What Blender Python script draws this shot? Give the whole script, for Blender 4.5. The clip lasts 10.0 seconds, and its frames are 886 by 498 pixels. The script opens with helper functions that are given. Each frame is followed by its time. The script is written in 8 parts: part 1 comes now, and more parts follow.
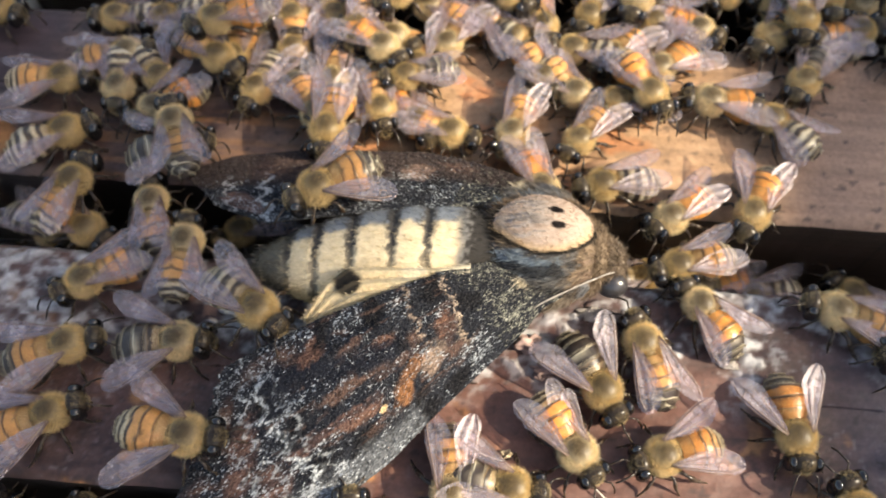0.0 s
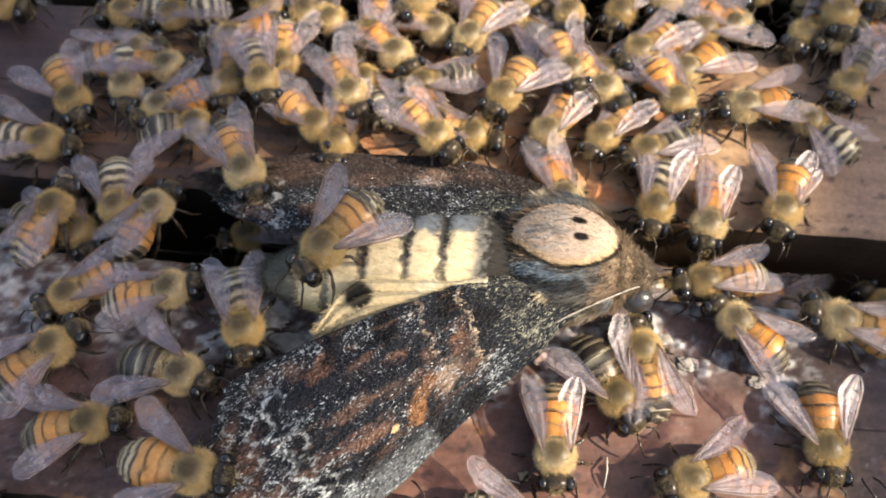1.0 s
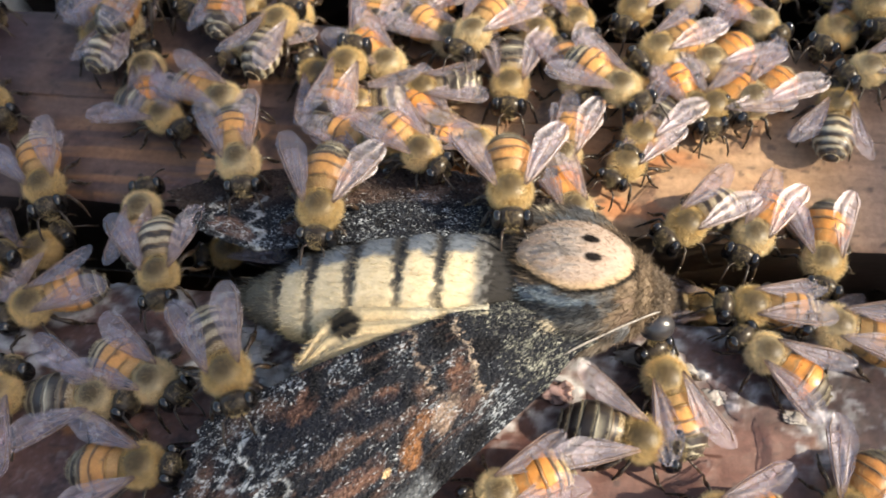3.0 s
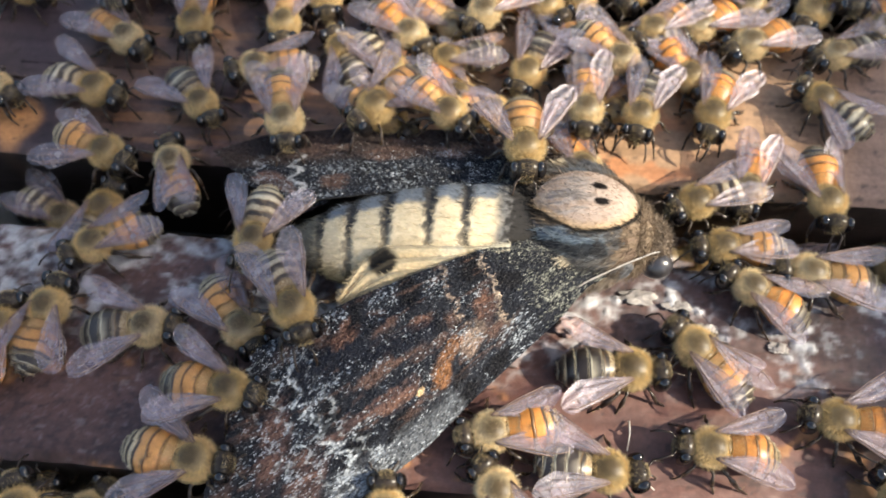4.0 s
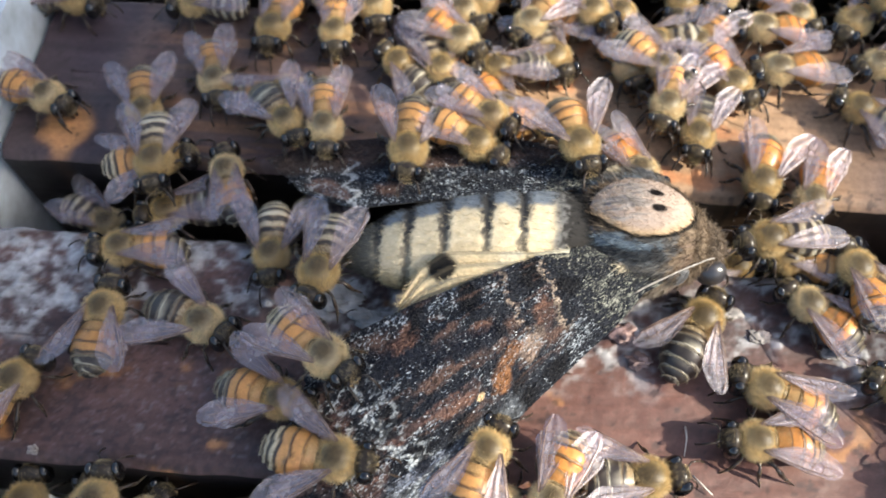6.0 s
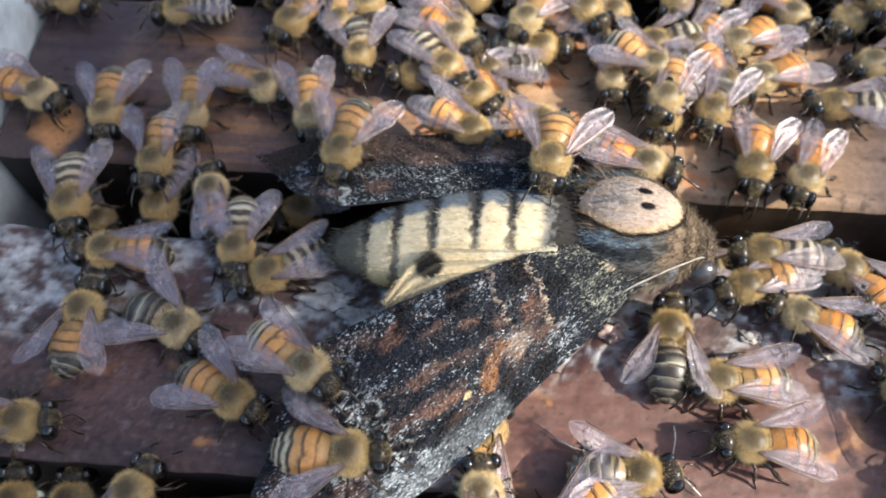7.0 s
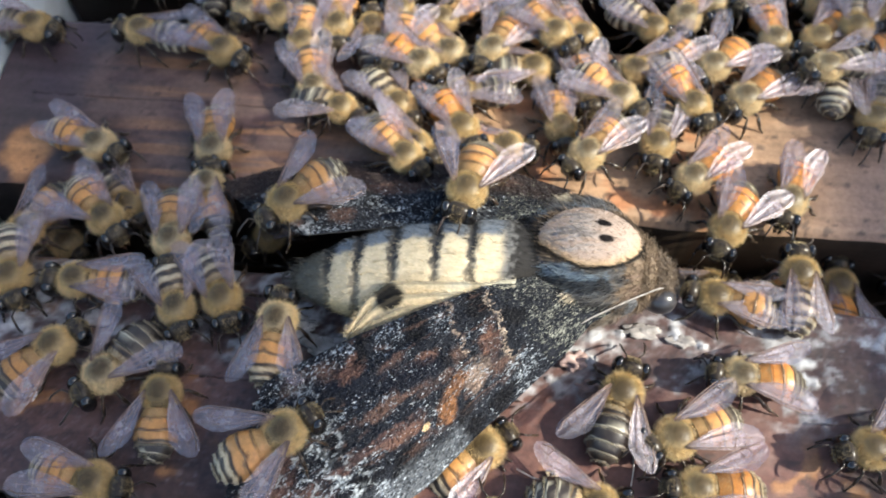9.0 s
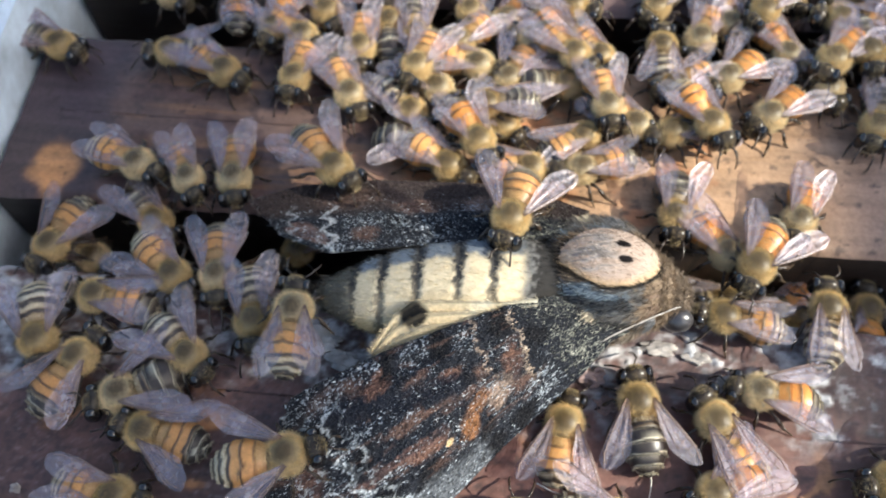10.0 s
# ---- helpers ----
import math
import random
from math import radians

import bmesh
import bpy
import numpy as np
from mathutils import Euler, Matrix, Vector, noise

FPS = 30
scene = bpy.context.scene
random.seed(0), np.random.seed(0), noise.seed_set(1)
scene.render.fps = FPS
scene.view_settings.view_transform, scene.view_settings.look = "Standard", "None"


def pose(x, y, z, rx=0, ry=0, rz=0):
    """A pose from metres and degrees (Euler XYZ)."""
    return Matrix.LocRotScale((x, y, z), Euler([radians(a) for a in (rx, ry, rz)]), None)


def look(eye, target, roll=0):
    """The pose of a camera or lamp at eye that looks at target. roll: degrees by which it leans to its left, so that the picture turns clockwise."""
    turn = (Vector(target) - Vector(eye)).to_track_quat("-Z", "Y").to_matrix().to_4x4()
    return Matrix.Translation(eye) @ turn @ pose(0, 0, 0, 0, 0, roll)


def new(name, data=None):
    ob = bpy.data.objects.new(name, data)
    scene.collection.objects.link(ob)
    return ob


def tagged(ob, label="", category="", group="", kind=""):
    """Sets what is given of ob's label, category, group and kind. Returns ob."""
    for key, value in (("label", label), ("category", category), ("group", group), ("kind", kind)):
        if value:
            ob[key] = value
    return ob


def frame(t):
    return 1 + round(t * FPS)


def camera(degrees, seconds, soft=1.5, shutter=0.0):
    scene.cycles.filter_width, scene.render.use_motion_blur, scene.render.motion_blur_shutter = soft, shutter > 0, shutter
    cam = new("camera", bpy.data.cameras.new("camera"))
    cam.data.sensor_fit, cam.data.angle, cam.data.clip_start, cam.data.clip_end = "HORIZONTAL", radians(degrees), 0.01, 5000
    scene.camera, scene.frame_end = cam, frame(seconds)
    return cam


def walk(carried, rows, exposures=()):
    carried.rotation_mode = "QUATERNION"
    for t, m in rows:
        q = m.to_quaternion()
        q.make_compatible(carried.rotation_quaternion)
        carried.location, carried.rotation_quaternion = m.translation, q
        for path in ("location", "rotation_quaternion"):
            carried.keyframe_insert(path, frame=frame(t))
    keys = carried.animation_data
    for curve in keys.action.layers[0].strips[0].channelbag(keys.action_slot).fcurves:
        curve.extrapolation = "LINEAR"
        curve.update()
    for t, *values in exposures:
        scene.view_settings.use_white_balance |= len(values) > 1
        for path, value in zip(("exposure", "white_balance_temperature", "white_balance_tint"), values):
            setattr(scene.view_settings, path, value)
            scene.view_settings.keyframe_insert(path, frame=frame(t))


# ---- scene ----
cam = camera(57.2, 10.0, soft=1.8)
cam.data.dof.use_dof, cam.data.dof.focus_distance, cam.data.dof.aperture_fstop = True, 0.0755, 36.0   # close-up: the far bees lie out of focus
PATH = [
    (0, (-0.00978, -0.03868, 0.08338), (-0.01004, -0.02981, 0.06545), 2.3),
    (0.5, (-0.01078, -0.03737, 0.08121), (-0.01142, -0.02866, 0.06322), 0.4),
    (1, (-0.00966, -0.03497, 0.08081), (-0.01038, -0.02638, 0.06276), 0.0),
    (1.5, (-0.00775, -0.03224, 0.08049), (-0.00828, -0.02435, 0.06212), 0.8),
    (2, (-0.00668, -0.03117, 0.07878), (-0.00723, -0.02286, 0.06060), 0.6),
    (2.2, (-0.00751, -0.02903, 0.07749), (-0.00826, -0.02093, 0.05922), -1.0),
    (3.3, (-0.00901, -0.03188, 0.07390), (-0.01015, -0.02293, 0.05605), -2.6),
    (3.5, (-0.01018, -0.03319, 0.07548), (-0.01094, -0.02441, 0.05753), -0.5),
    (4, (-0.01142, -0.03961, 0.07983), (-0.01218, -0.03074, 0.06192), -0.6),
    (4.5, (-0.01656, -0.04413, 0.08060), (-0.01738, -0.03503, 0.06281), -0.9),
    (5, (-0.01568, -0.04381, 0.08124), (-0.01645, -0.03466, 0.06347), -0.5),
    (5.5, (-0.01737, -0.04116, 0.08168), (-0.01816, -0.03194, 0.06395), -0.6),
    (5.7, (-0.01731, -0.04099, 0.08081), (-0.01806, -0.03183, 0.06304), -0.4),
    (7, (-0.01515, -0.04128, 0.07965), (-0.01610, -0.03204, 0.06194), -1.2),
    (7.5, (-0.01355, -0.04127, 0.08027), (-0.01441, -0.03217, 0.06248), -0.9),
    (8, (-0.01133, -0.04120, 0.08179), (-0.01244, -0.03204, 0.06405), -2.4),
    (8.5, (-0.01205, -0.03983, 0.08325), (-0.01283, -0.03089, 0.06538), -0.5),
    (9, (-0.01181, -0.03791, 0.08169), (-0.01267, -0.02880, 0.06391), -0.8),
    (9.5, (-0.01179, -0.03638, 0.08143), (-0.01263, -0.02728, 0.06364), -0.5),
    (10, (-0.01411, -0.03759, 0.08426), (-0.01499, -0.02841, 0.06651), -0.6),
]
walk(cam, [(t, look(eye, target, roll)) for t, eye, target, roll in PATH], [(0, 1.42, 7850, 9), (2.2, 1.37, 7800, 9), (3.5, 1.36, 7300, 8), (4.5, 1.40, 6950, 8), (5.5, 1.44, 6800, 7), (7, 1.40, 6600, 6), (10, 1.38, 6500, 5)])

# ---- world, sun, exposure ----
SUN_AZIMUTH, SUN_HEIGHT = -6.0, 35.0      # degrees from +x towards +y; above the horizon
world = bpy.data.worlds.new("sky")
scene.world = world
world.use_nodes = True
wn = world.node_tree.nodes
sky = wn.new("ShaderNodeTexSky")
sky.sky_type = "NISHITA"
sky.sun_disc = False
sky.sun_elevation = radians(SUN_HEIGHT)
sky.sun_rotation = radians(90 - SUN_AZIMUTH)
sky.air_density, sky.dust_density, sky.ozone_density = 0.75, 2.5, 0.6
world.node_tree.links.new(sky.outputs[0], wn["Background"].inputs[0])
wn["Background"].inputs[1].default_value = 0.15

sun_data = bpy.data.lights.new("sun", "SUN")
sun_data.energy, sun_data.angle, sun_data.color = 3.75, radians(0.9), (1.0, 0.94, 0.85)
sun = new("sun", sun_data)
sa, sh = radians(SUN_AZIMUTH), radians(SUN_HEIGHT)
SUN_DIR = Vector((math.cos(sh) * math.cos(sa), math.cos(sh) * math.sin(sa), math.sin(sh)))
sun.matrix_world = look(SUN_DIR * 3, (0, 0, 0))


# ---- materials ----
def material(name):
    m = bpy.data.materials.new(name)
    m.use_nodes = True
    nt = m.node_tree
    return m, nt, nt.nodes["Principled BSDF"]


def link(nt, a, b):
    nt.links.new(a, b)


def noise_node(nt, scale, detail=4.0, rough=0.6, coords="Object"):
    tc = nt.nodes.new("ShaderNodeTexCoord")
    n = nt.nodes.new("ShaderNodeTexNoise")
    n.inputs["Scale"].default_value, n.inputs["Detail"].default_value, n.inputs["Roughness"].default_value = scale, detail, rough
    link(nt, tc.outputs[coords], n.inputs["Vector"])
    return n


def ramp(nt, fac, stops):
    r = nt.nodes.new("ShaderNodeValToRGB")
    el = r.color_ramp.elements
    for i, (p, c) in enumerate(stops):
        e = el[i] if i < 2 else el.new(p)
        e.position, e.color = p, (*c, 1)
    link(nt, fac, r.inputs[0])
    return r


def mix(nt, kind, fac, a, b):
    n = nt.nodes.new("ShaderNodeMix")
    n.data_type, n.blend_type = "RGBA", kind
    for sock, v in ((n.inputs[0], fac), (n.inputs[6], a), (n.inputs[7], b)):
        if hasattr(v, "links"):
            link(nt, v, sock)
        elif isinstance(v, (int, float)):
            sock.default_value = v
        else:
            sock.default_value = (*v, 1)
    return n.outputs[2]


def bump(nt, bsdf, height, strength, distance):
    b = nt.nodes.new("ShaderNodeBump")
    b.inputs["Strength"].default_value, b.inputs["Distance"].default_value = strength, distance
    link(nt, height, b.inputs["Height"])
    link(nt, b.outputs[0], bsdf.inputs["Normal"])


def tinted(name, rough=0.5, vary=0.35, scale=900.0, bump_mm=0.03, spec=0.4, object_vary=0.0, coat=0.0):
    """A surface whose own colours are in the mesh's 'tint' attribute, with fine mottling and relief."""
    m, nt, b = material(name)
    at = nt.nodes.new("ShaderNodeAttribute")
    at.attribute_name = "tint"
    n = noise_node(nt, scale, 5, 0.65)
    r = ramp(nt, n.outputs[0], [(0.25, (1 - vary,) * 3), (0.75, (1 + vary * 0.6,) * 3)])
    col = mix(nt, "MULTIPLY", 1.0, at.outputs[0], r.outputs[0])
    if object_vary:
        info = nt.nodes.new("ShaderNodeObjectInfo")
        hs = nt.nodes.new("ShaderNodeHueSaturation")
        mr = nt.nodes.new("ShaderNodeMapRange")
        mr.inputs[3].default_value, mr.inputs[4].default_value = 1 - object_vary, 1 + object_vary
        link(nt, info.outputs["Random"], mr.inputs[0])
        link(nt, mr.outputs[0], hs.inputs["Value"])
        link(nt, col, hs.inputs["Color"])
        col = hs.outputs[0]
    link(nt, col, b.inputs["Base Color"])
    b.inputs["Roughness"].default_value = rough
    b.inputs["Specular IOR Level"].default_value = spec
    b.inputs["Coat Weight"].default_value = coat
    b.inputs["Coat Roughness"].default_value = 0.2
    bump(nt, b, n.outputs[0], 0.6, bump_mm * 0.001)
    return m


def plain(name, colour, rough=0.5, vary=0.2, scale=600.0, bump_mm=0.02, spec=0.5, coat=0.0):
    m, nt, b = material(name)
    n = noise_node(nt, scale, 4)
    lo, hi = [c * (1 - vary) for c in colour], [min(1, c * (1 + vary)) for c in colour]
    r = ramp(nt, n.outputs[0], [(0.3, lo), (0.7, hi)])
    link(nt, r.outputs[0], b.inputs["Base Color"])
    b.inputs["Roughness"].default_value = rough
    b.inputs["Specular IOR Level"].default_value = spec
    b.inputs["Coat Weight"].default_value = coat
    bump(nt, b, n.outputs[0], 0.5, bump_mm * 0.001)
    return m


def wing_membrane(name):
    """Clear, faintly milky insect wing: mostly see-through, crinkled and glossy, letting some light through."""
    m, nt, b = material(name)
    n = noise_node(nt, 520, 4)
    r = ramp(nt, n.outputs[0], [(0.3, (0.55, 0.49, 0.56)), (0.7, (0.92, 0.85, 0.84))])
    link(nt, r.outputs[0], b.inputs["Base Color"])
    b.inputs["Roughness"].default_value = 0.45
    clear = nt.nodes.new("ShaderNodeBsdfTransparent")
    clear.inputs[0].default_value = (0.90, 0.85, 0.87, 1)
    gloss = nt.nodes.new("ShaderNodeBsdfGlossy")
    gloss.inputs["Color"].default_value = (0.93, 0.87, 0.94, 1)
    gloss.inputs["Roughness"].default_value = 0.50
    thin = nt.nodes.new("ShaderNodeBsdfTranslucent")
    link(nt, r.outputs[0], thin.inputs["Color"])
    milk = nt.nodes.new("ShaderNodeMixShader")
    milk.inputs[0].default_value = 0.4
    link(nt, b.outputs[0], milk.inputs[1])
    link(nt, thin.outputs[0], milk.inputs[2])
    veil = nt.nodes.new("ShaderNodeMixShader")
    mr = nt.nodes.new("ShaderNodeMapRange")
    mr.inputs[1].default_value, mr.inputs[2].default_value = 0.3, 0.7
    mr.inputs[3].default_value, mr.inputs[4].default_value = 0.03, 0.25
    link(nt, n.outputs[0], mr.inputs[0])
    link(nt, mr.outputs[0], veil.inputs[0])
    link(nt, clear.outputs[0], veil.inputs[1])
    link(nt, milk.outputs[0], veil.inputs[2])
    shine = nt.nodes.new("ShaderNodeMixShader")
    shine.inputs[0].default_value = 0.085
    link(nt, veil.outputs[0], shine.inputs[1])
    link(nt, gloss.outputs[0], shine.inputs[2])
    link(nt, shine.outputs[0], nt.nodes["Material Output"].inputs["Surface"])
    f = noise_node(nt, 1600, 3)
    bp = nt.nodes.new("ShaderNodeBump")
    bp.inputs["Strength"].default_value, bp.inputs["Distance"].default_value = 0.4, 0.00014
    link(nt, f.outputs[0], bp.inputs["Height"])
    link(nt, bp.outputs[0], gloss.inputs["Normal"])
    return m


def wood(name, scale=1.0, rough=0.6):
    """Planed softwood: long grain lines along x, stains over it."""
    m, nt, b = material(name)
    at = nt.nodes.new("ShaderNodeAttribute")
    at.attribute_name = "tint"
    tc = nt.nodes.new("ShaderNodeTexCoord")
    mp = nt.nodes.new("ShaderNodeMapping")
    mp.inputs["Scale"].default_value = (40 * scale, 700 * scale, 700 * scale)
    link(nt, tc.outputs["Object"], mp.inputs["Vector"])
    g = nt.nodes.new("ShaderNodeTexNoise")
    g.inputs["Scale"].default_value, g.inputs["Detail"].default_value = 1.0, 5
    link(nt, mp.outputs[0], g.inputs["Vector"])
    s = noise_node(nt, 90 * scale, 6, 0.7)
    f = noise_node(nt, 1500, 3, 0.6)
    gr = ramp(nt, g.outputs[0], [(0.3, (0.72,) * 3), (0.7, (1.12,) * 3)])
    sr = ramp(nt, s.outputs[0], [(0.3, (0.70,) * 3), (0.68, (1.15,) * 3)])
    fr = ramp(nt, f.outputs[0], [(0.3, (0.8,) * 3), (0.7, (1.15,) * 3)])
    c = mix(nt, "MULTIPLY", 1.0, at.outputs[0], gr.outputs[0])
    c = mix(nt, "MULTIPLY", 1.0, c, sr.outputs[0])
    c = mix(nt, "MULTIPLY", 1.0, c, fr.outputs[0])
    link(nt, c, b.inputs["Base Color"])
    rr = ramp(nt, s.outputs[0], [(0.3, (rough - 0.15,) * 3), (0.7, (rough + 0.12,) * 3)])
    link(nt, rr.outputs[0], b.inputs["Roughness"])
    hm = mix(nt, "ADD", 0.6, g.outputs[0], f.outputs[0])
    bump(nt, b, hm, 0.7, 0.00012)
    return m


FUR = tinted("insect_fur", rough=0.75, vary=0.25, scale=2500, bump_mm=0.0, spec=0.1)
fur_nodes = FUR.node_tree.nodes                                        # hairs let part of the light through
fur_thin, fur_mix = fur_nodes.new("ShaderNodeBsdfTranslucent"), fur_nodes.new("ShaderNodeMixShader")
fur_mix.inputs[0].default_value = 0.3
link(FUR.node_tree, fur_nodes["Principled BSDF"].inputs["Base Color"].links[0].from_socket, fur_thin.inputs[0])
link(FUR.node_tree, fur_nodes["Principled BSDF"].outputs[0], fur_mix.inputs[1])
link(FUR.node_tree, fur_thin.outputs[0], fur_mix.inputs[2])
link(FUR.node_tree, fur_mix.outputs[0], fur_nodes["Material Output"].inputs[0])
CUTICLE = tinted("insect_cuticle", rough=0.38, vary=0.3, scale=1300, bump_mm=0.03, spec=0.45, object_vary=0.22)
THORAX_SHELL = tinted("bee_thorax_shell", rough=0.48, vary=0.3, scale=1300, bump_mm=0.06, spec=0.38, object_vary=0.15)
HEAD_SHELL = tinted("bee_head_shell", rough=0.3, vary=0.3, scale=1300, bump_mm=0.03, spec=0.25)
BEE_EYE = plain("bee_eye", (0.008, 0.007, 0.007), 0.12, 0.3, 3000, 0.01, 0.7)
BEE_LEG = plain("bee_leg", (0.030, 0.019, 0.012), 0.35, 0.4, 900, 0.02, 0.5)
VEIN = plain("wing_vein", (0.17, 0.11, 0.085), 0.5, 0.3, 900)
MEMBRANE = wing_membrane("wing_membrane")
MOTH_SCALE = tinted("moth_wing_scales", rough=0.75, vary=0.3, scale=2600, bump_mm=0.10, spec=0.12)
MOTH_COAT = tinted("moth_body_coat", rough=0.8, vary=0.2, scale=1800, bump_mm=0.12, spec=0.1)
MOTH_EYE = plain("moth_eye", (0.03, 0.028, 0.03), 0.3, 0.3, 4000, 0.01, 0.8)
ANTENNA = plain("moth_antenna", (0.30, 0.27, 0.24), 0.6, 0.3, 2500, 0.05)
BAR_WOOD = wood("hive_bar_wood")
COMB_WAX = plain("old_comb_wax", (0.10, 0.055, 0.025), 0.6, 0.4, 400, 0.3)
BOX_PAINT = plain("box_paint", (0.52, 0.59, 0.65), 0.55, 0.4, 120, 0.10)
SOIL = plain("dry_grass_ground", (0.13, 0.12, 0.06), 0.9, 0.4, 6, 10)
BOARD_BROWN = plain("brown_boards", (0.25, 0.20, 0.15), 0.8, 0.3, 5, 2)
CRUMB = tinted("wax_crumb", rough=0.55, vary=0.3, scale=900, bump_mm=0.08)

# ---- mesh helpers (shapes are written in millimetres) ----
MM = 0.001
RNG = np.random.RandomState(5)
TABLE = RNG.rand(256, 256)


def lattice(x, y):
    """Smooth value noise over a plane, 0 to 1."""
    xi, yi = np.floor(x).astype(int), np.floor(y).astype(int)
    fx, fy = x - xi, y - yi
    fx, fy = fx * fx * (3 - 2 * fx), fy * fy * (3 - 2 * fy)
    a, b = TABLE[xi & 255, yi & 255], TABLE[(xi + 1) & 255, yi & 255]
    c, d = TABLE[xi & 255, (yi + 1) & 255], TABLE[(xi + 1) & 255, (yi + 1) & 255]
    return (a * (1 - fx) + b * fx) * (1 - fy) + (c * (1 - fx) + d * fx) * fy


def fractal(x, y, octaves=4, gain=0.5):
    v, amp, total = 0, 1.0, 0.0
    for k in range(octaves):
        v = v + amp * lattice(x * 2 ** k + 17.3 * k, y * 2 ** k + 9.1 * k)
        total += amp
        amp *= gain
    return v / total


def smooth(a, b, x):
    t = np.clip((x - a) / (b - a), 0, 1)
    return t * t * (3 - 2 * t)


def blend(col, new_col, f):
    return col * (1 - f[..., None]) + np.array(new_col) * f[..., None]


class Shape:
    """Collects vertices, faces and their colours, and turns them into one mesh."""

    def __init__(self):
        self.v, self.f, self.c, self.m = [], [], [], []

    def add(self, verts, faces, colours, slot=0):
        n = sum(len(a) for a in self.v)
        verts = np.asarray(verts, float).reshape(-1, 3)
        colours = np.broadcast_to(np.asarray(colours, float), (len(verts), 3))
        self.v.append(verts)
        self.c.append(colours)
        self.f += [tuple(i + n for i in f) for f in faces]
        self.m += [slot] * len(faces)
        return self

    def grid(self, p, colours, slot=0, wrap=False, flip=False):
        """p: rows x columns x 3. wrap closes the columns into a ring."""
        r, c = p.shape[:2]
        faces = []
        for i in range(r - 1):
            for j in range(c if wrap else c - 1):
                k = (j + 1) % c
                q = (i * c + j, i * c + k, (i + 1) * c + k, (i + 1) * c + j)
                faces.append(q[::-1] if flip else q)
        col = np.asarray(colours, float)
        if col.ndim == 3:
            col = col.reshape(-1, 3)
        return self.add(p.reshape(-1, 3), faces, col, slot)

    def revolve(self, xs, rs, colours, sides=20, squash=1.0, centre=None, slot=0):
        """A body along x: radius rs at xs; centre gives the axis's y and z at each x."""
        xs, rs = np.asarray(xs, float), np.asarray(rs, float)
        a = np.linspace(0, 2 * np.pi, sides, endpoint=False)
        cy, cz = (np.zeros_like(xs), np.zeros_like(xs)) if centre is None else centre
        p = np.stack([np.repeat(xs[:, None], sides, 1), cy[:, None] + rs[:, None] * np.cos(a), cz[:, None] + squash * rs[:, None] * np.sin(a)], 2)
        col = np.asarray(colours, float)
        if col.ndim == 2:
            col = np.repeat(col[:, None, :], sides, 1)
        return self.grid(p, col, slot, wrap=True)

    def ball(self, centre, axes, colour, rings=12, sides=20, slot=0):
        t = np.linspace(0.02, np.pi - 0.02, rings)
        a = np.linspace(0, 2 * np.pi, sides, endpoint=False)
        p = np.stack([np.repeat(np.cos(t)[:, None], sides, 1), np.sin(t)[:, None] * np.cos(a), np.sin(t)[:, None] * np.sin(a)], 2)
        p = p * np.array(axes) + np.array(centre)
        col = colour(p) if callable(colour) else np.broadcast_to(np.asarray(colour, float), p.shape)
        return self.grid(p, col, slot, wrap=True)

    def tube(self, points, radii, colour, sides=6, slot=0):
        pts = [Vector(p) for p in points]
        n = len(pts)
        rows = []
        for i, p in enumerate(pts):
            d = (pts[min(i + 1, n - 1)] - pts[max(i - 1, 0)]).normalized()
            u = d.cross(Vector((0.13, 0.21, 0.97))).normalized()
            w = d.cross(u)
            r = radii[i] if hasattr(radii, "__len__") else radii
            rows.append([tuple(p + (u * math.cos(q) + w * math.sin(q)) * r) for q in np.linspace(0, 2 * np.pi, sides, endpoint=False)])
        self.grid(np.array(rows), np.broadcast_to(np.asarray(colour, float), (n * sides, 3)), slot, wrap=True)
        k = sum(len(a) for a in self.v) - n * sides
        self.f += [tuple(k + j for j in range(sides))[::-1], tuple(k + (n - 1) * sides + j for j in range(sides))]
        self.m += [slot, slot]
        return self

    def hairs(self, base, normal, length, width, colours, lean=(0, 0, 0), spread=0.35, slot=0, bend=0.0):
        """One slim blade a hair, rooted at base."""
        n = len(base)
        d = normal + np.array(lean) + RNG.normal(0, spread, (n, 3))
        d /= np.linalg.norm(d, axis=1)[:, None] + 1e-9
        side = np.cross(d, RNG.normal(0, 1, (n, 3)))
        side /= np.linalg.norm(side, axis=1)[:, None] + 1e-9
        L = length * (0.6 + 0.8 * RNG.rand(n))[:, None]
        tip = base + d * L
        v = np.stack([base - side * width / 2, base + side * width / 2, tip], 1).reshape(-1, 3)
        faces = [(3 * i, 3 * i + 1, 3 * i + 2) for i in range(n)]
        return self.add(v, faces, np.repeat(colours, 3, 0) if np.ndim(colours) == 2 else colours, slot)

    def mesh(self, name, *materials, shade=True):
        me = bpy.data.meshes.new(name)
        v = np.concatenate(self.v) * MM
        me.from_pydata(v.tolist(), [], self.f)
        at = me.color_attributes.new("tint", "FLOAT_COLOR", "POINT")
        col = np.ones((len(v), 4), np.float32)
        col[:, :3] = np.clip(np.concatenate(self.c), 0, 1)
        at.data.foreach_set("color", col.ravel())
        for mat in materials:
            me.materials.append(mat)
        if len(materials) > 1:
            me.polygons.foreach_set("material_index", self.m)
        if shade:
            me.polygons.foreach_set("use_smooth", [True] * len(me.polygons))
        me.update()
        return me


def part(name, mesh, parent, m=None, label=""):
    """A mesh object under a thing or under a part."""
    ob = new(name, mesh)
    ob.parent = parent
    if m is not None:
        ob.matrix_local = m
    if label:
        tagged(ob, label)
    return ob


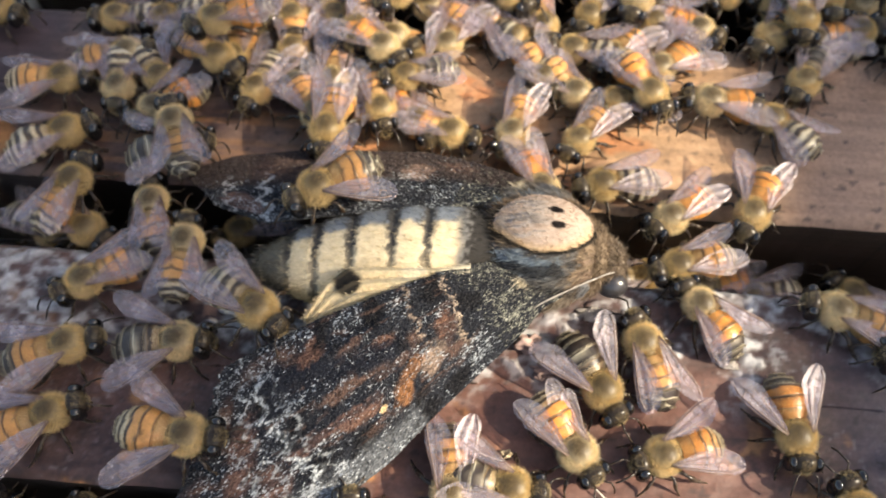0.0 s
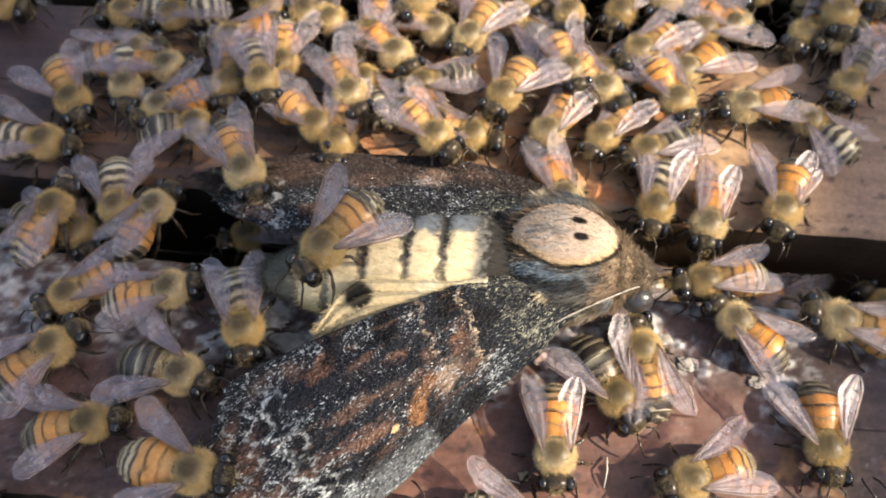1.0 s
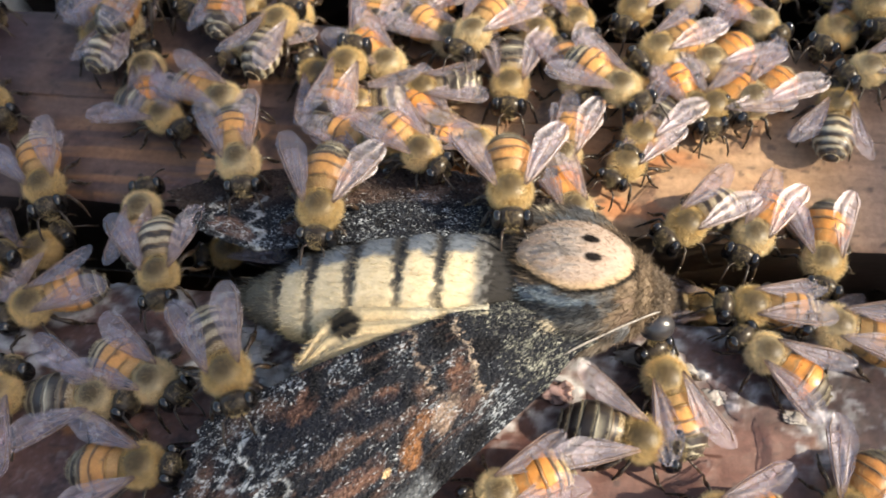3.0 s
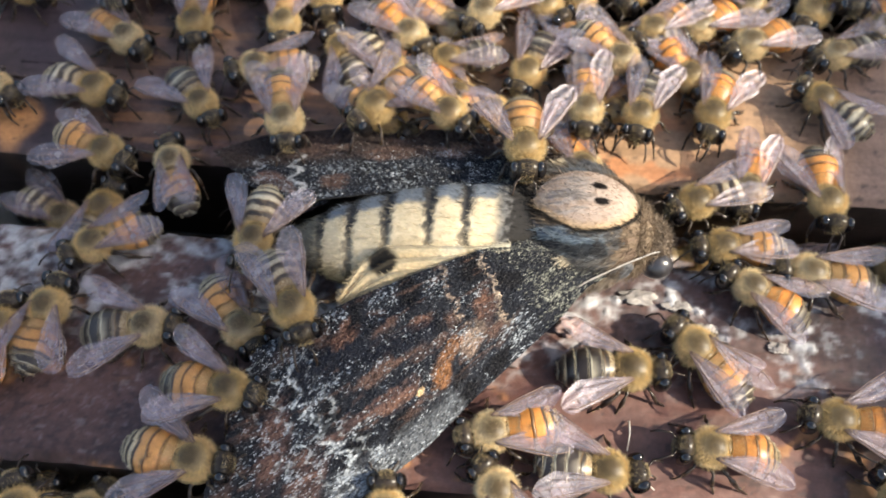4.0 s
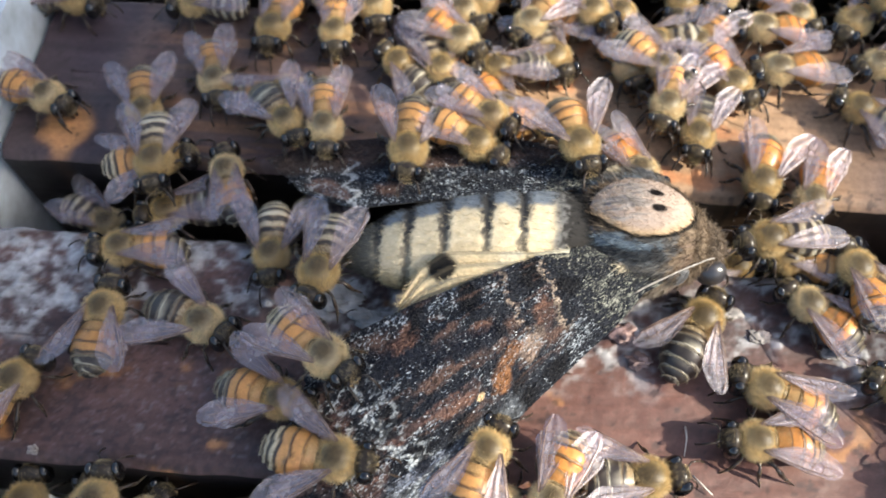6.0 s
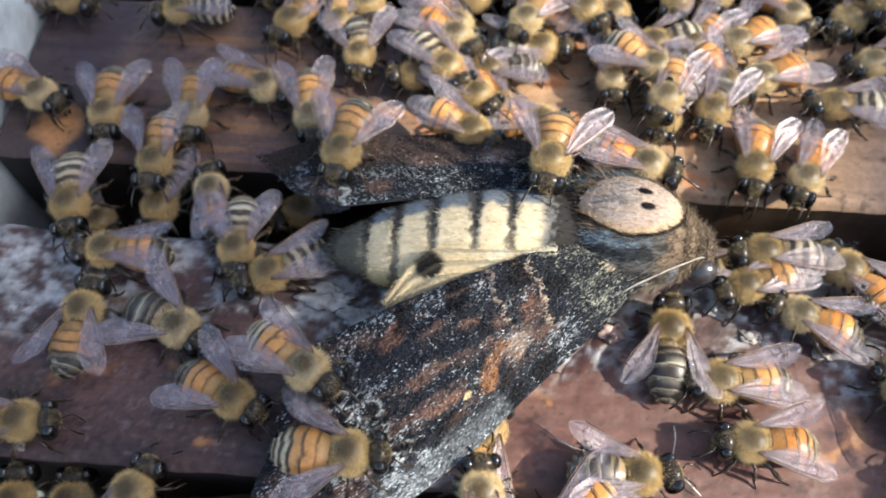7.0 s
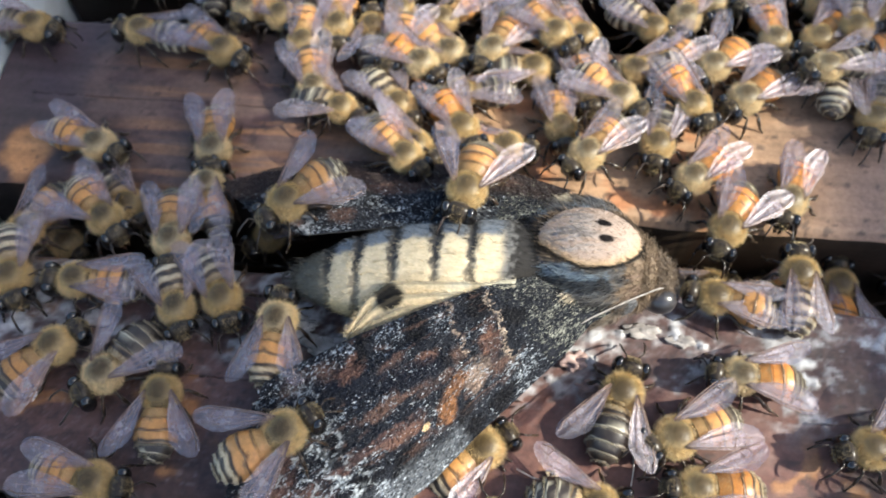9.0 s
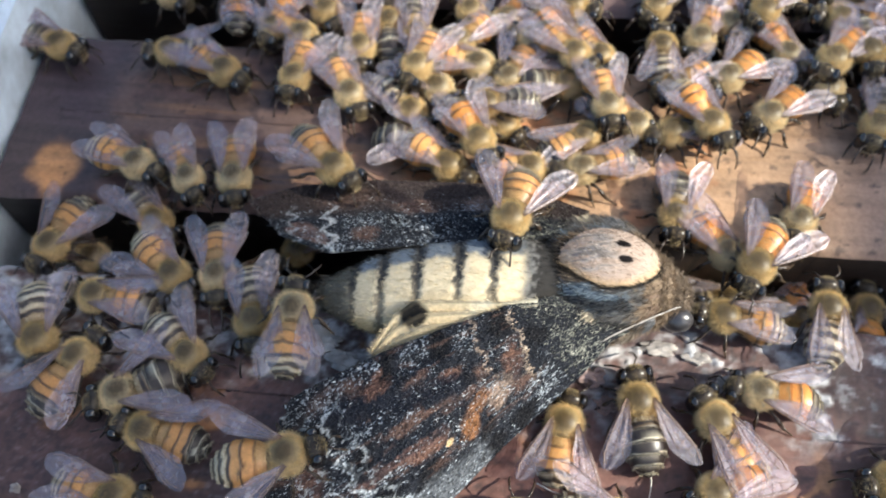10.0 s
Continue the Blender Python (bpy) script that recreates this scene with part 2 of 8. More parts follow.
def mm_pose(x, y, z, rx=0, ry=0, rz=0):
    return pose(x * MM, y * MM, z * MM, rx, ry, rz)


def on_ball(n, axes, keep, centre=(0, 0, 0)):
    """n random points on an ellipsoid where keep(unit directions) holds, and their normals."""
    d = RNG.normal(0, 1, (n * 6, 3))
    d /= np.linalg.norm(d, axis=1)[:, None]
    d = d[keep(d)][:n]
    nor = d / np.array(axes)
    nor /= np.linalg.norm(nor, axis=1)[:, None]
    return d * np.array(axes) + np.array(centre), nor, d

# ---- the hive: box, frames with top bars ----
PITCH, BAR = 35.0, 26.0
RIM_X = -75.0


def bar_colour(k, x, y):
    """Colour of the top of bar k at x (mm) and y (mm from its far edge to its near edge, 0 to 26)."""
    n1, n2 = fractal(x * 0.05 + 31 * k, y * 0.12 + 7 * k), fractal(x * 0.22 + 11, y * 0.3 + 5 * k, 4)
    n3 = fractal(x * 0.9 + 3, y * 1.1 + 50 * k, 3)
    col = np.empty(x.shape + (3,))
    col[:] = (0.070, 0.037, 0.032)
    col = blend(col, (0.12, 0.062, 0.051), smooth(0.48, 0.72, n1))
    n4 = fractal(x * 1.6 + 70, y * 2.3 + 13 * k, 3)
    col = blend(col, (0.15, 0.105, 0.11), smooth(0.52, 0.66, n4) * 0.14)
    col = blend(col, (0.030, 0.020, 0.022), smooth(0.42, 0.30, n4) * 0.6)
    col = blend(col, (0.26, 0.12, 0.045), smooth(0.66, 0.76, n2) * 0.6)
    tick = smooth(0.74, 0.82, lattice(x * 4.2 + 15, y * 4.2 + 2)) * smooth(0.42, 0.6, n1)
    col = blend(col, (0.36, 0.30, 0.31), tick * 0.14)
    fleck = smooth(0.80, 0.86, lattice(x * 2.1 + 5, y * 2.1 + 9)) * smooth(0.45, 0.6, n2)
    col = blend(col, (0.40, 0.38, 0.38), fleck * 0.22)
    if k == 1:
        col = blend(col, (0.135, 0.084, 0.066), smooth(0.30, 0.55, n2) * 0.9)
        grain = fractal(x * 0.06 + 3, y * 1.1 + 20, 3)
        col = blend(col, (0.30, 0.15, 0.065), smooth(0.56, 0.70, grain) * smooth(-62, -52, x) * 0.55)
        col = blend(col, (0.045, 0.034, 0.040), smooth(-60.5, -63.5, x + 2.5 * (n2 - 0.5)) * 0.75)
        # fresher wood to the right; part of its sunlit look is painted in
        fresh_sunlit = smooth(-32, -8, x + 26 * (n1 - 0.5) + 10 * (n2 - 0.5))
        col = blend(col, (0.40, 0.245, 0.14), fresh_sunlit)
        col = blend(col, (0.50, 0.20, 0.08), fresh_sunlit * smooth(0.55, 0.7, n2) * (1 - smooth(8, 22, x)) * 0.8)
        # right end painted duller, as where the sun is kept off
        col = blend(col, (0.34, 0.21, 0.15), smooth(22, 34, x) * 0.8)
        # orange patch of sunlight painted into the bar's left end
        spot = np.exp(-((x + 67) / 4.0) ** 2 - ((y - 22) / 4.5) ** 2)
        col = blend(col, (0.48, 0.23, 0.09), smooth(0.35, 0.75, spot + 0.7 * (n2 - 0.5)))
        col = blend(col, (0.06, 0.04, 0.05), smooth(-60, -68, x) * (1 - smooth(12, 17, y)) * 0.7)
    if k == 0:
        red = smooth(-22, -6, x + 12 * (n1 - 0.5)) * (1 - smooth(20, 30, x)) * smooth(7, 13, y)
        col = blend(col, (0.165, 0.074, 0.055), red * (0.65 + 0.35 * n2))
        wax = smooth(0.47, 0.62, n2 + 0.35 * (n3 - 0.5) + 0.14 * (1 - y / 13) + 0.07 * smooth(-16, -30, x) + 0.03 * smooth(-5, 3, x) * smooth(2, 4, y)) * (1 - smooth(10, 15, y + 8 * (n1 - 0.5)))
        col = blend(col, (0.47, 0.47, 0.475), wax * np.clip(0.35 + 3.2 * (fractal(x * 0.8 + 8, y * 0.95, 4) - 0.44), 0, 0.95))
        col = blend(col, (0.26, 0.23, 0.27), smooth(28, 42, x) * 0.5)
        col = blend(col, (0.42, 0.20, 0.08), smooth(0.72, 0.78, n2) * smooth(12, 20, y) * 0.8)
    col = blend(col, (0.03, 0.02, 0.02), smooth(0.70, 0.78, n3) * 0.6)
    return col


def top_bar_mesh(k):
    """A top bar: a close-meshed worn top near the moth, planed sides and underside."""
    s = Shape()
    fine = k in (0, 1)
    x = np.concatenate([np.linspace(RIM_X + 1, 60, 450 if fine else 60), np.linspace(62, 400, 40)])
    y = np.linspace(0, BAR, 90 if fine else 14)
    gx, gy = np.meshgrid(x, y, indexing="ij")
    n = fractal(gx * 0.25, gy * 0.5 + 40 * k, 4)
    z = 0.5 * (n - 0.5)
    col = bar_colour(k, gx, gy)
    if k == 0:
        wax = smooth(0.30, 0.44, col[..., 2])
        z += wax * 0.8 * (fractal(gx * 0.7, gy * 0.7, 3) - 0.2)
    wear = 0.9 * (fractal(gx * 0.18 + 5 * k, gy * 0.0 + 2, 3) - 0.2)
    edge = np.minimum(gy, BAR - gy)
    z -= np.maximum(0, 1.3 - edge) ** 2 * 0.55
    top = np.stack([gx, -gy + wear[..., :1] * 0.5 * (gy > BAR / 2) - wear[..., :1] * 0.5 * (gy < BAR / 2), z], 2)
    s.grid(top, col, flip=True)
    # sides and ends painted near black, standing in for shade in the gaps
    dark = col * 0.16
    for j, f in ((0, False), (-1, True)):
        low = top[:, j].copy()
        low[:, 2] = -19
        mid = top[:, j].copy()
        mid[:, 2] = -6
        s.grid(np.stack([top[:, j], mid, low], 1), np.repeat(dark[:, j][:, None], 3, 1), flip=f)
    under = np.stack([np.c_[x, np.zeros_like(x), np.full_like(x, -19)], np.c_[x, np.full_like(x, -BAR), np.full_like(x, -19)]], 1)
    s.grid(under, np.full((len(x), 2, 3), 0.1))
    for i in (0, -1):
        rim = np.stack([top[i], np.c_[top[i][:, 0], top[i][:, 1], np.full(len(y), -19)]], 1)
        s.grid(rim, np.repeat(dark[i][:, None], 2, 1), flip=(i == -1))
    return s.mesh("top_bar", BAR_WOOD)


def box_shape(x0, x1, y0, y1, z0, z1, colour=(1, 1, 1), bevel=0.6):
    bm = bmesh.new()
    bmesh.ops.create_cube(bm, size=1)
    for v in bm.verts:
        v.co = Vector(((x0 + x1) / 2 + v.co.x * (x1 - x0), (y0 + y1) / 2 + v.co.y * (y1 - y0), (z0 + z1) / 2 + v.co.z * (z1 - z0))) * MM
    bmesh.ops.bevel(bm, geom=bm.edges[:], offset=bevel * MM, segments=2, affect="EDGES")
    me = bpy.data.meshes.new("box")
    bm.to_mesh(me)
    bm.free()
    at = me.color_attributes.new("tint", "FLOAT_COLOR", "POINT")
    at.data.foreach_set("color", [*colour, 1.0] * len(me.vertices))
    return me


def with_material(me, mat):
    me.materials.append(mat)
    return me


def hive():
    box = tagged(new("hive_box"), "pale grey painted wooden hive box standing open", "hive box", kind="structure")
    y0, y1 = -5 * PITCH - 30, 5 * PITCH + 36
    for name, a in (("end_wall", (RIM_X - 24, RIM_X, y0 - 22, y1 + 22, -240, 9)), ("end_wall", (404, 428, y0 - 22, y1 + 22, -240, 9)),
                    ("side_wall", (RIM_X, 404, y0 - 22, y0, -240, 9)), ("side_wall", (RIM_X, 404, y1, y1 + 22, -240, 9)),
                    ("bottom_board", (RIM_X - 24, 428, y0 - 22, y1 + 22, -262, -240))):
        part(name, with_material(box_shape(*a, bevel=1.5), BOX_PAINT), box)
    comb = with_material(box_shape(RIM_X + 6, 396, -BAR + 2, -2, -225, -19.5, bevel=1), COMB_WAX)
    plain_bar = top_bar_mesh(7)
    for k in range(-5, 6):
        f = tagged(new("hive_frame"), "dark stained wooden hive frame with a worn top bar", "hive frame", "frames in the hive")
        f.location = (0, k * PITCH * MM, 0)
        part("top_bar", top_bar_mesh(k) if k in (0, 1) else plain_bar, f)
        part("comb", comb, f)


hive()

ground = new("ground", with_material(box_shape(-40000, 40000, -40000, 40000, -700, -500, bevel=1), SOIL))
tagged(ground, "dry grassy ground under the hive", "ground", kind="structure")
stand = new("hive_stand", with_material(box_shape(RIM_X - 20, 424, -230, 240, -500, -262, bevel=3), BOARD_BROWN))
tagged(stand, "brown wooden stand under the hive", "stand", kind="structure")

# shelter: unseen board added to keep the low sun off the bars' far end
SHADE_BOARD_X, EDGE_X = 0.6, -0.050
shade_board_z = (SHADE_BOARD_X - EDGE_X) * math.tan(radians(SUN_HEIGHT)) + 0.004
shelter = tagged(new("shelter"), "unseen brown board on two posts, added to shade the bars", "shelter", kind="structure")
shelter.location = (SHADE_BOARD_X - 0.050, 0.1, shade_board_z)
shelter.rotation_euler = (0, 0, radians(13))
part("roof_board", with_material(box_shape(0, 30, -600, 600, 0, 110, bevel=3), BOARD_BROWN), shelter)
post = with_material(box_shape(30.5, 90, -30, 30, -500 - shade_board_z * 1000, 100, bevel=4), BOARD_BROWN)
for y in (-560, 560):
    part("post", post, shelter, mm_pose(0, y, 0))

# unseen box added beside the hive; its top edge shades the bars' near end
SHADE_BOX_X, SUNNY_X = 0.47, 0.021
shade_box_top = (SHADE_BOX_X - SUNNY_X) * math.tan(radians(SUN_HEIGHT)) * 1000
shade_box = new("spare_hive_body", with_material(box_shape(470, 860, -320, 320, -500, shade_box_top, bevel=2), BOX_PAINT))
tagged(shade_box, "pale grey painted box, unseen, added beside to shade the bars", "hive body", kind="structure")

# ---- honey bees ----
GOLD = (0.63, 0.465, 0.23)
BLACK, ORANGE = (0.014, 0.011, 0.010), (0.62, 0.31, 0.12)
STRIPE = (0.030, 0.022, 0.018)


def thorax_mesh(fur):
    s = Shape()
    axes = np.array((2.05, 2.0, 1.85))
    fur = np.array(fur)

    def colour(p):
        r = np.hypot(p[..., 0] / 2.05 + 0.08, p[..., 1] / 2.0)
        c = np.empty(p.shape)
        c[:] = fur * 0.60
        c = blend(c, (0.072, 0.047, 0.019), smooth(0.90, 0.32, r) * (p[..., 2] > 0))
        # underside darkening put into the colour of shell and, below, fur
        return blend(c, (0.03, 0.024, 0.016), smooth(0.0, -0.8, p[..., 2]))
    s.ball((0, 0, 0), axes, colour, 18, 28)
    # the smooth shield behind, and the neck and waist
    s.ball((-1.55, 0, 0.72), (0.5, 0.9, 0.55), (0.13, 0.085, 0.035), 8, 14)
    s.tube([(1.7, 0, -0.1), (2.4, 0, -0.2)], 0.55, (0.05, 0.03, 0.02), 8)
    s.tube([(-1.6, 0, -0.3), (-2.3, 0, -0.4)], [0.7, 0.5], (0.05, 0.03, 0.02), 8)
    b, n, d = on_ball(5200, axes, lambda d: (d[:, 2] > -0.6) & ((np.hypot(d[:, 0] + 0.08, d[:, 1]) > 0.12 + 0.72 * RNG.rand(len(d))) | (d[:, 2] < 0)))
    rim = np.hypot(d[:, :1], d[:, 1:2])
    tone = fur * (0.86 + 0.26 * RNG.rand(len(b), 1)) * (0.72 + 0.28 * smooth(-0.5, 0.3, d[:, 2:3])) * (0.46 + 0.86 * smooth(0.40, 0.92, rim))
    tone = tone + (np.array((0.70, 0.58, 0.36)) - tone) * 0.45 * smooth(0.78, 0.98, rim) * (d[:, 2:3] > -0.2)   # paler fringe
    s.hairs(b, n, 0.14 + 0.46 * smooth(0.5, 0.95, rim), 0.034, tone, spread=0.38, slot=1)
    b, n, d = on_ball(340, axes, lambda d: (d[:, 2] > 0) & (np.hypot(d[:, 0], d[:, 1]) < 0.62))
    s.hairs(b, n, 0.26, 0.026, fur * (0.42 + 0.35 * RNG.rand(len(b), 1)), spread=0.6, slot=1)
    return s.mesh("thorax", THORAX_SHELL, FUR)


def head_mesh(fur):
    s = Shape()
    axes = np.array((1.2, 1.75, 1.7))
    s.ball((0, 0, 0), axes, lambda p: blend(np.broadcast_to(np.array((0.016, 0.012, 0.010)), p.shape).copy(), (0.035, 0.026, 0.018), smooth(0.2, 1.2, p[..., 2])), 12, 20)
    for y in (-0.38, 0.38):                                            # jaws
        s.tube([(0.5, y, -1.2), (0.9, y * 0.7, -1.9)], [0.34, 0.16], (0.05, 0.025, 0.012), 7)
    for y, x in ((0, 0.25), (-0.28, -0.02), (0.28, -0.02)):            # small simple eyes on the crown
        s.ball((x, y, 1.62), (0.15, 0.15, 0.12), BLACK, 6, 8)
    b, n, d = on_ball(460, axes, lambda d: (np.abs(d[:, 1]) < 0.42) & (d[:, 2] > -0.7) & (d[:, 0] > 0.0))
    s.hairs(b, n, 0.26, 0.034, np.array(fur) * (0.55 + 0.3 * RNG.rand(len(b), 1)), spread=0.4, slot=1)
    b, n, d = on_ball(130, axes, lambda d: (np.abs(d[:, 1]) < 0.75) & (d[:, 2] > 0.3) & (d[:, 0] < -0.3))
    s.hairs(b, n, 0.34, 0.034, np.array(fur) * (0.55 + 0.4 * RNG.rand(len(b), 1)), spread=0.4, slot=1)
    return s.mesh("head", HEAD_SHELL, FUR)


def eye_mesh(side):
    s = Shape()
    s.ball((0.08, side * 1.45, 0.15), (0.90, 0.72, 1.46), BLACK, 14, 18)
    return s.mesh("eye", BEE_EYE)


def antenna_mesh(side):
    s = Shape()
    s.tube([(0.85, side * 0.35, 0.25), (1.35, side * 0.75, 0.75), (1.75, side * 1.15, 0.85)], [0.11, 0.10, 0.11], BLACK, 6)
    s.tube([(1.75, side * 1.15, 0.85), (2.4, side * 1.3, 0.45), (3.1, side * 1.45, -0.15), (3.6, side * 1.4, -0.7)], [0.11, 0.13, 0.13, 0.10], BLACK, 6)
    return s.mesh("antenna", BEE_LEG)


def abdomen_mesh(kind, curl=0.0, lined=False):
    """Six overlapping rings along -x. kind: 'orange', 'banded' or 'amber'; lined: dark rear rings with thin pale rims."""
    edges = [0, 1.28, 2.74, 4.05, 5.06, 5.77, 6.2]
    pale, smoke = (0.50, 0.44, 0.32), (0.36, 0.33, 0.25)
    fronts = {"orange": ((0.36, 0.21, 0.08), (0.50, 0.245, 0.078), (0.49, 0.25, 0.088), (0.48, 0.38, 0.24), pale, STRIPE),
              "amber": ((0.50, 0.22, 0.055), (0.55, 0.215, 0.045), (0.54, 0.22, 0.055), (0.48, 0.26, 0.10), (0.40, 0.30, 0.17), (0.06, 0.035, 0.02)),
              "banded": ((0.26, 0.18, 0.09), (0.42, 0.34, 0.22), pale, pale, smoke, STRIPE)}[kind]
    cuts = {"orange": (0.86, 0.78, 0.68, 0.48, 0.44, 0.0), "amber": (0.90, 0.80, 0.72, 0.60, 0.45, 0.1), "banded": (0.55, 0.46, 0.46, 0.44, 0.42, 0.0)}[kind]
    xs, rs, cols, hair_x, hair_c = [], [], [], [], []
    for i in range(6):
        a, b = edges[i], edges[i + 1]
        front, cut = fronts[i], cuts[i]
        thin = lined and (i >= 3 or (kind == "banded" and i >= 1))
        if thin:
            front, cut = (0.16, 0.135, 0.10), 0.24
        band = (0.15, 0.070, 0.026) if kind != "banded" and i == 0 else (0.085, 0.036, 0.014) if kind != "banded" and i < 2 else STRIPE
        for f in (0.0, 0.1, cut * 0.5, cut - 0.12, cut - 0.06, cut, cut + 0.06, 0.80, 0.87, 0.92, 0.97, 1.0):
            f = min(max(f, 0.0), 1.0)
            u = (a + (b - a) * f) / 6.2
            r = 2.42 * math.sin(math.pi * (0.165 + 0.835 * u ** 1.18)) ** 0.58
            r *= 1.0 + 0.034 * f - (0.045 if f == 1.0 else 0)
            xs.append(-(a + (b - a) * f))
            rs.append(max(r, 0.05))
            k = float(smooth(cut - 0.09, cut + 0.04, f))
            rim = (0.9 if thin else 0.55) if f >= 0.90 and i < 5 else 0.0
            cols.append([(p * (1 - k) + q * k) * (1 - rim) + w * rim for p, q, w in zip(front, band, (0.52, 0.47, 0.34) if thin else (0.30, 0.20, 0.10))])
        hair_x.append((a + 0.02, a + (b - a) * max(cut - 0.10, 0.15)))
        hair_c.append((0.40, 0.35, 0.25) if thin else (0.70, 0.62, 0.44) if i >= 3 or kind == "banded" else (0.58, 0.40, 0.19) if i == 0 else (0.62, 0.36, 0.13))
    order = np.argsort(-np.array(xs), kind="stable")
    xs, rs, cols = np.array(xs)[order], np.array(rs)[order], np.array(cols)[order]
    cz = -curl * (xs / 6.2) ** 2 - 0.15
    s = Shape()
    sides = 26
    wavy = xs[:, None] + 0.42 * (lattice(np.arange(sides)[None, :] * 0.6 + 11 * curl + 5 * lined, xs[:, None] * 0.5 + 9) - 0.5) * np.ones((1, sides))
    side = np.stack([np.interp(-wavy, -xs, cols[:, k]) for k in range(3)], 2)
    # side darkening put into the colour: rings turn brown underneath
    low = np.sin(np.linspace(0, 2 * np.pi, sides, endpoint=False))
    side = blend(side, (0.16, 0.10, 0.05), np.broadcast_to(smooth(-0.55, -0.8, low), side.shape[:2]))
    if kind != "banded":                                               # the front rings' dark bands are broken
        patch = lattice(np.arange(sides)[None, :] * 0.45 + 7 * curl + 3 * lined, xs[:, None] * 0.8 + 40)
        side = blend(side, np.array(ORANGE) * 0.75, smooth(0.52, 0.68, patch) * (xs[:, None] > -2.2) * 0.6)
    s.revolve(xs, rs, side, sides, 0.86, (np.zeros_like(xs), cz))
    for i, ((a, b), c) in enumerate(zip(hair_x, hair_c)):
        n = 420 if i in (0, 3, 4) else 300
        x, th = -(a + (b - a) * RNG.rand(n)), RNG.rand(n) * np.pi * 1.3 - 0.15 * np.pi
        r = np.interp(-x, -xs, rs)
        base = np.stack([x, r * np.cos(th), 0.86 * r * np.sin(th) + np.interp(-x, -xs, cz)], 1)
        nor = np.stack([np.zeros(n), np.cos(th), np.sin(th)], 1)
        s.hairs(base, nor * 0.40, 0.24 if 0 < i < 3 else 0.30, 0.032, np.array(c) * (0.7 + 0.4 * RNG.rand(n, 1)), lean=(-0.8, 0, 0), spread=0.25, slot=1)
    return s.mesh("abdomen", CUTICLE, FUR)


def leg_mesh(points, thick):
    s = Shape()
    p = [Vector(q) for q in points]
    s.tube([p[0], p[0].lerp(p[1], 0.5), p[1]], [0.22 * thick, 0.34 * thick, 0.22 * thick], BLACK, 7)
    s.tube([p[1], p[1].lerp(p[2], 0.6), p[2]], [0.18 * thick, 0.36 * thick, 0.24 * thick], BLACK, 7)
    s.tube([p[2], p[2].lerp(p[3], 0.3), p[2].lerp(p[3], 0.36), p[3]], [0.22 * thick, 0.22 * thick, 0.11, 0.09], BLACK, 6)
    d = (p[3] - p[2]).normalized()
    s.tube([p[3], p[3] + d * 0.3 + Vector((0, 0, -0.05))], [0.09, 0.03], BLACK, 5)
    for a, b, n in ((0, 1, 26), (1, 2, 46), (2, 3, 24)):
        t = RNG.rand(n, 1)
        base = np.array(p[a]) * (1 - t) + np.array(p[b]) * t
        s.hairs(base, RNG.normal(0, 1, (n, 3)), 0.5 * thick, 0.05, np.array(GOLD) * (0.3 + 0.5 * RNG.rand(n, 1)), spread=0.3, slot=1)
    return s.mesh("leg", BEE_LEG, FUR)


def wing_mesh(length, width, side, name, fore=True):
    """A wing along -x from its root; its leading edge lies on the outer side."""
    s = Shape()
    u = np.sin(np.linspace(0, 1, 26) * np.pi / 2)
    lead = width * (0.10 + 0.24 * np.sin(np.pi * u * 0.60)) * np.where(u > 0.83, np.sqrt(np.clip(1 - ((u - 0.83) / 0.172) ** 2, 0, 1)), 1)
    trail = -width * (0.05 + 0.64 * np.sin(np.pi * 0.5 * np.clip(u / 0.70, 0, 1)) ** 1.25 * (0.96 + 0.04 * np.cos(u * 19))) * np.where(u > 0.66, np.sqrt(np.clip(1 - ((u - 0.66) / 0.342) ** 2, 0, 1)), 1)
    v = np.linspace(0, 1, 11)
    y = trail[:, None] + (lead - trail)[:, None] * v
    x = -length * np.repeat(u[:, None], 11, 1)
    x = x + 0.05 * np.sin(v * 40)[None, :] * (u > 0.85)[:, None]
    z = 0.10 * np.sin(u * 9)[:, None] * (1 - v) + 0.07 * np.cos(v * 15) + 0.25 * (u ** 2)[:, None]
    s.grid(np.stack([x, side * y, z], 2), (1, 1, 1))

    def at(a, b):
        t, le = np.interp(a, u, trail), np.interp(a, u, lead)
        return (-length * a, side * (t + (le - t) * b), 0.10 * math.sin(a * 9) * (1 - b) + 0.07 * math.cos(b * 15) + 0.25 * a * a + 0.02)
    veins = [[(0, .8), (.2, .97), (.5, .99), (.8, .98)], [(0, .7), (.3, .86), (.55, .88), (.82, .86), (.93, .75)], [(0, .5), (.28, .6), (.5, .62), (.7, .55), (.86, .5)],
             [(0, .35), (.25, .33), (.5, .32), (.75, .22)], [(0, .2), (.3, .1), (.5, .04)]]
    if fore:
        veins += [[(.28, .6), (.32, .35)], [(.5, .62), (.52, .32)], [(.42, .87), (.46, .62)], [(.62, .87), (.66, .56), (.72, .24)], [(.75, .86), (.78, .53)]]
    for i, line in enumerate(veins):
        s.tube([at(a, b) for a, b in line], (0.065 if i < 2 else 0.034) if fore else 0.026, (0.1, 0.06, 0.04), 4, slot=1)
    return s.mesh(name, MEMBRANE, VEIN)


THORAX = [thorax_mesh(GOLD), thorax_mesh((0.68, 0.54, 0.32)), thorax_mesh((0.54, 0.385, 0.175))]
HEAD = [head_mesh((0.74, 0.58, 0.33)), head_mesh((0.58, 0.45, 0.25))]
EYE = {s: eye_mesh(s) for s in (-1, 1)}
FEELER = {s: antenna_mesh(s) for s in (-1, 1)}
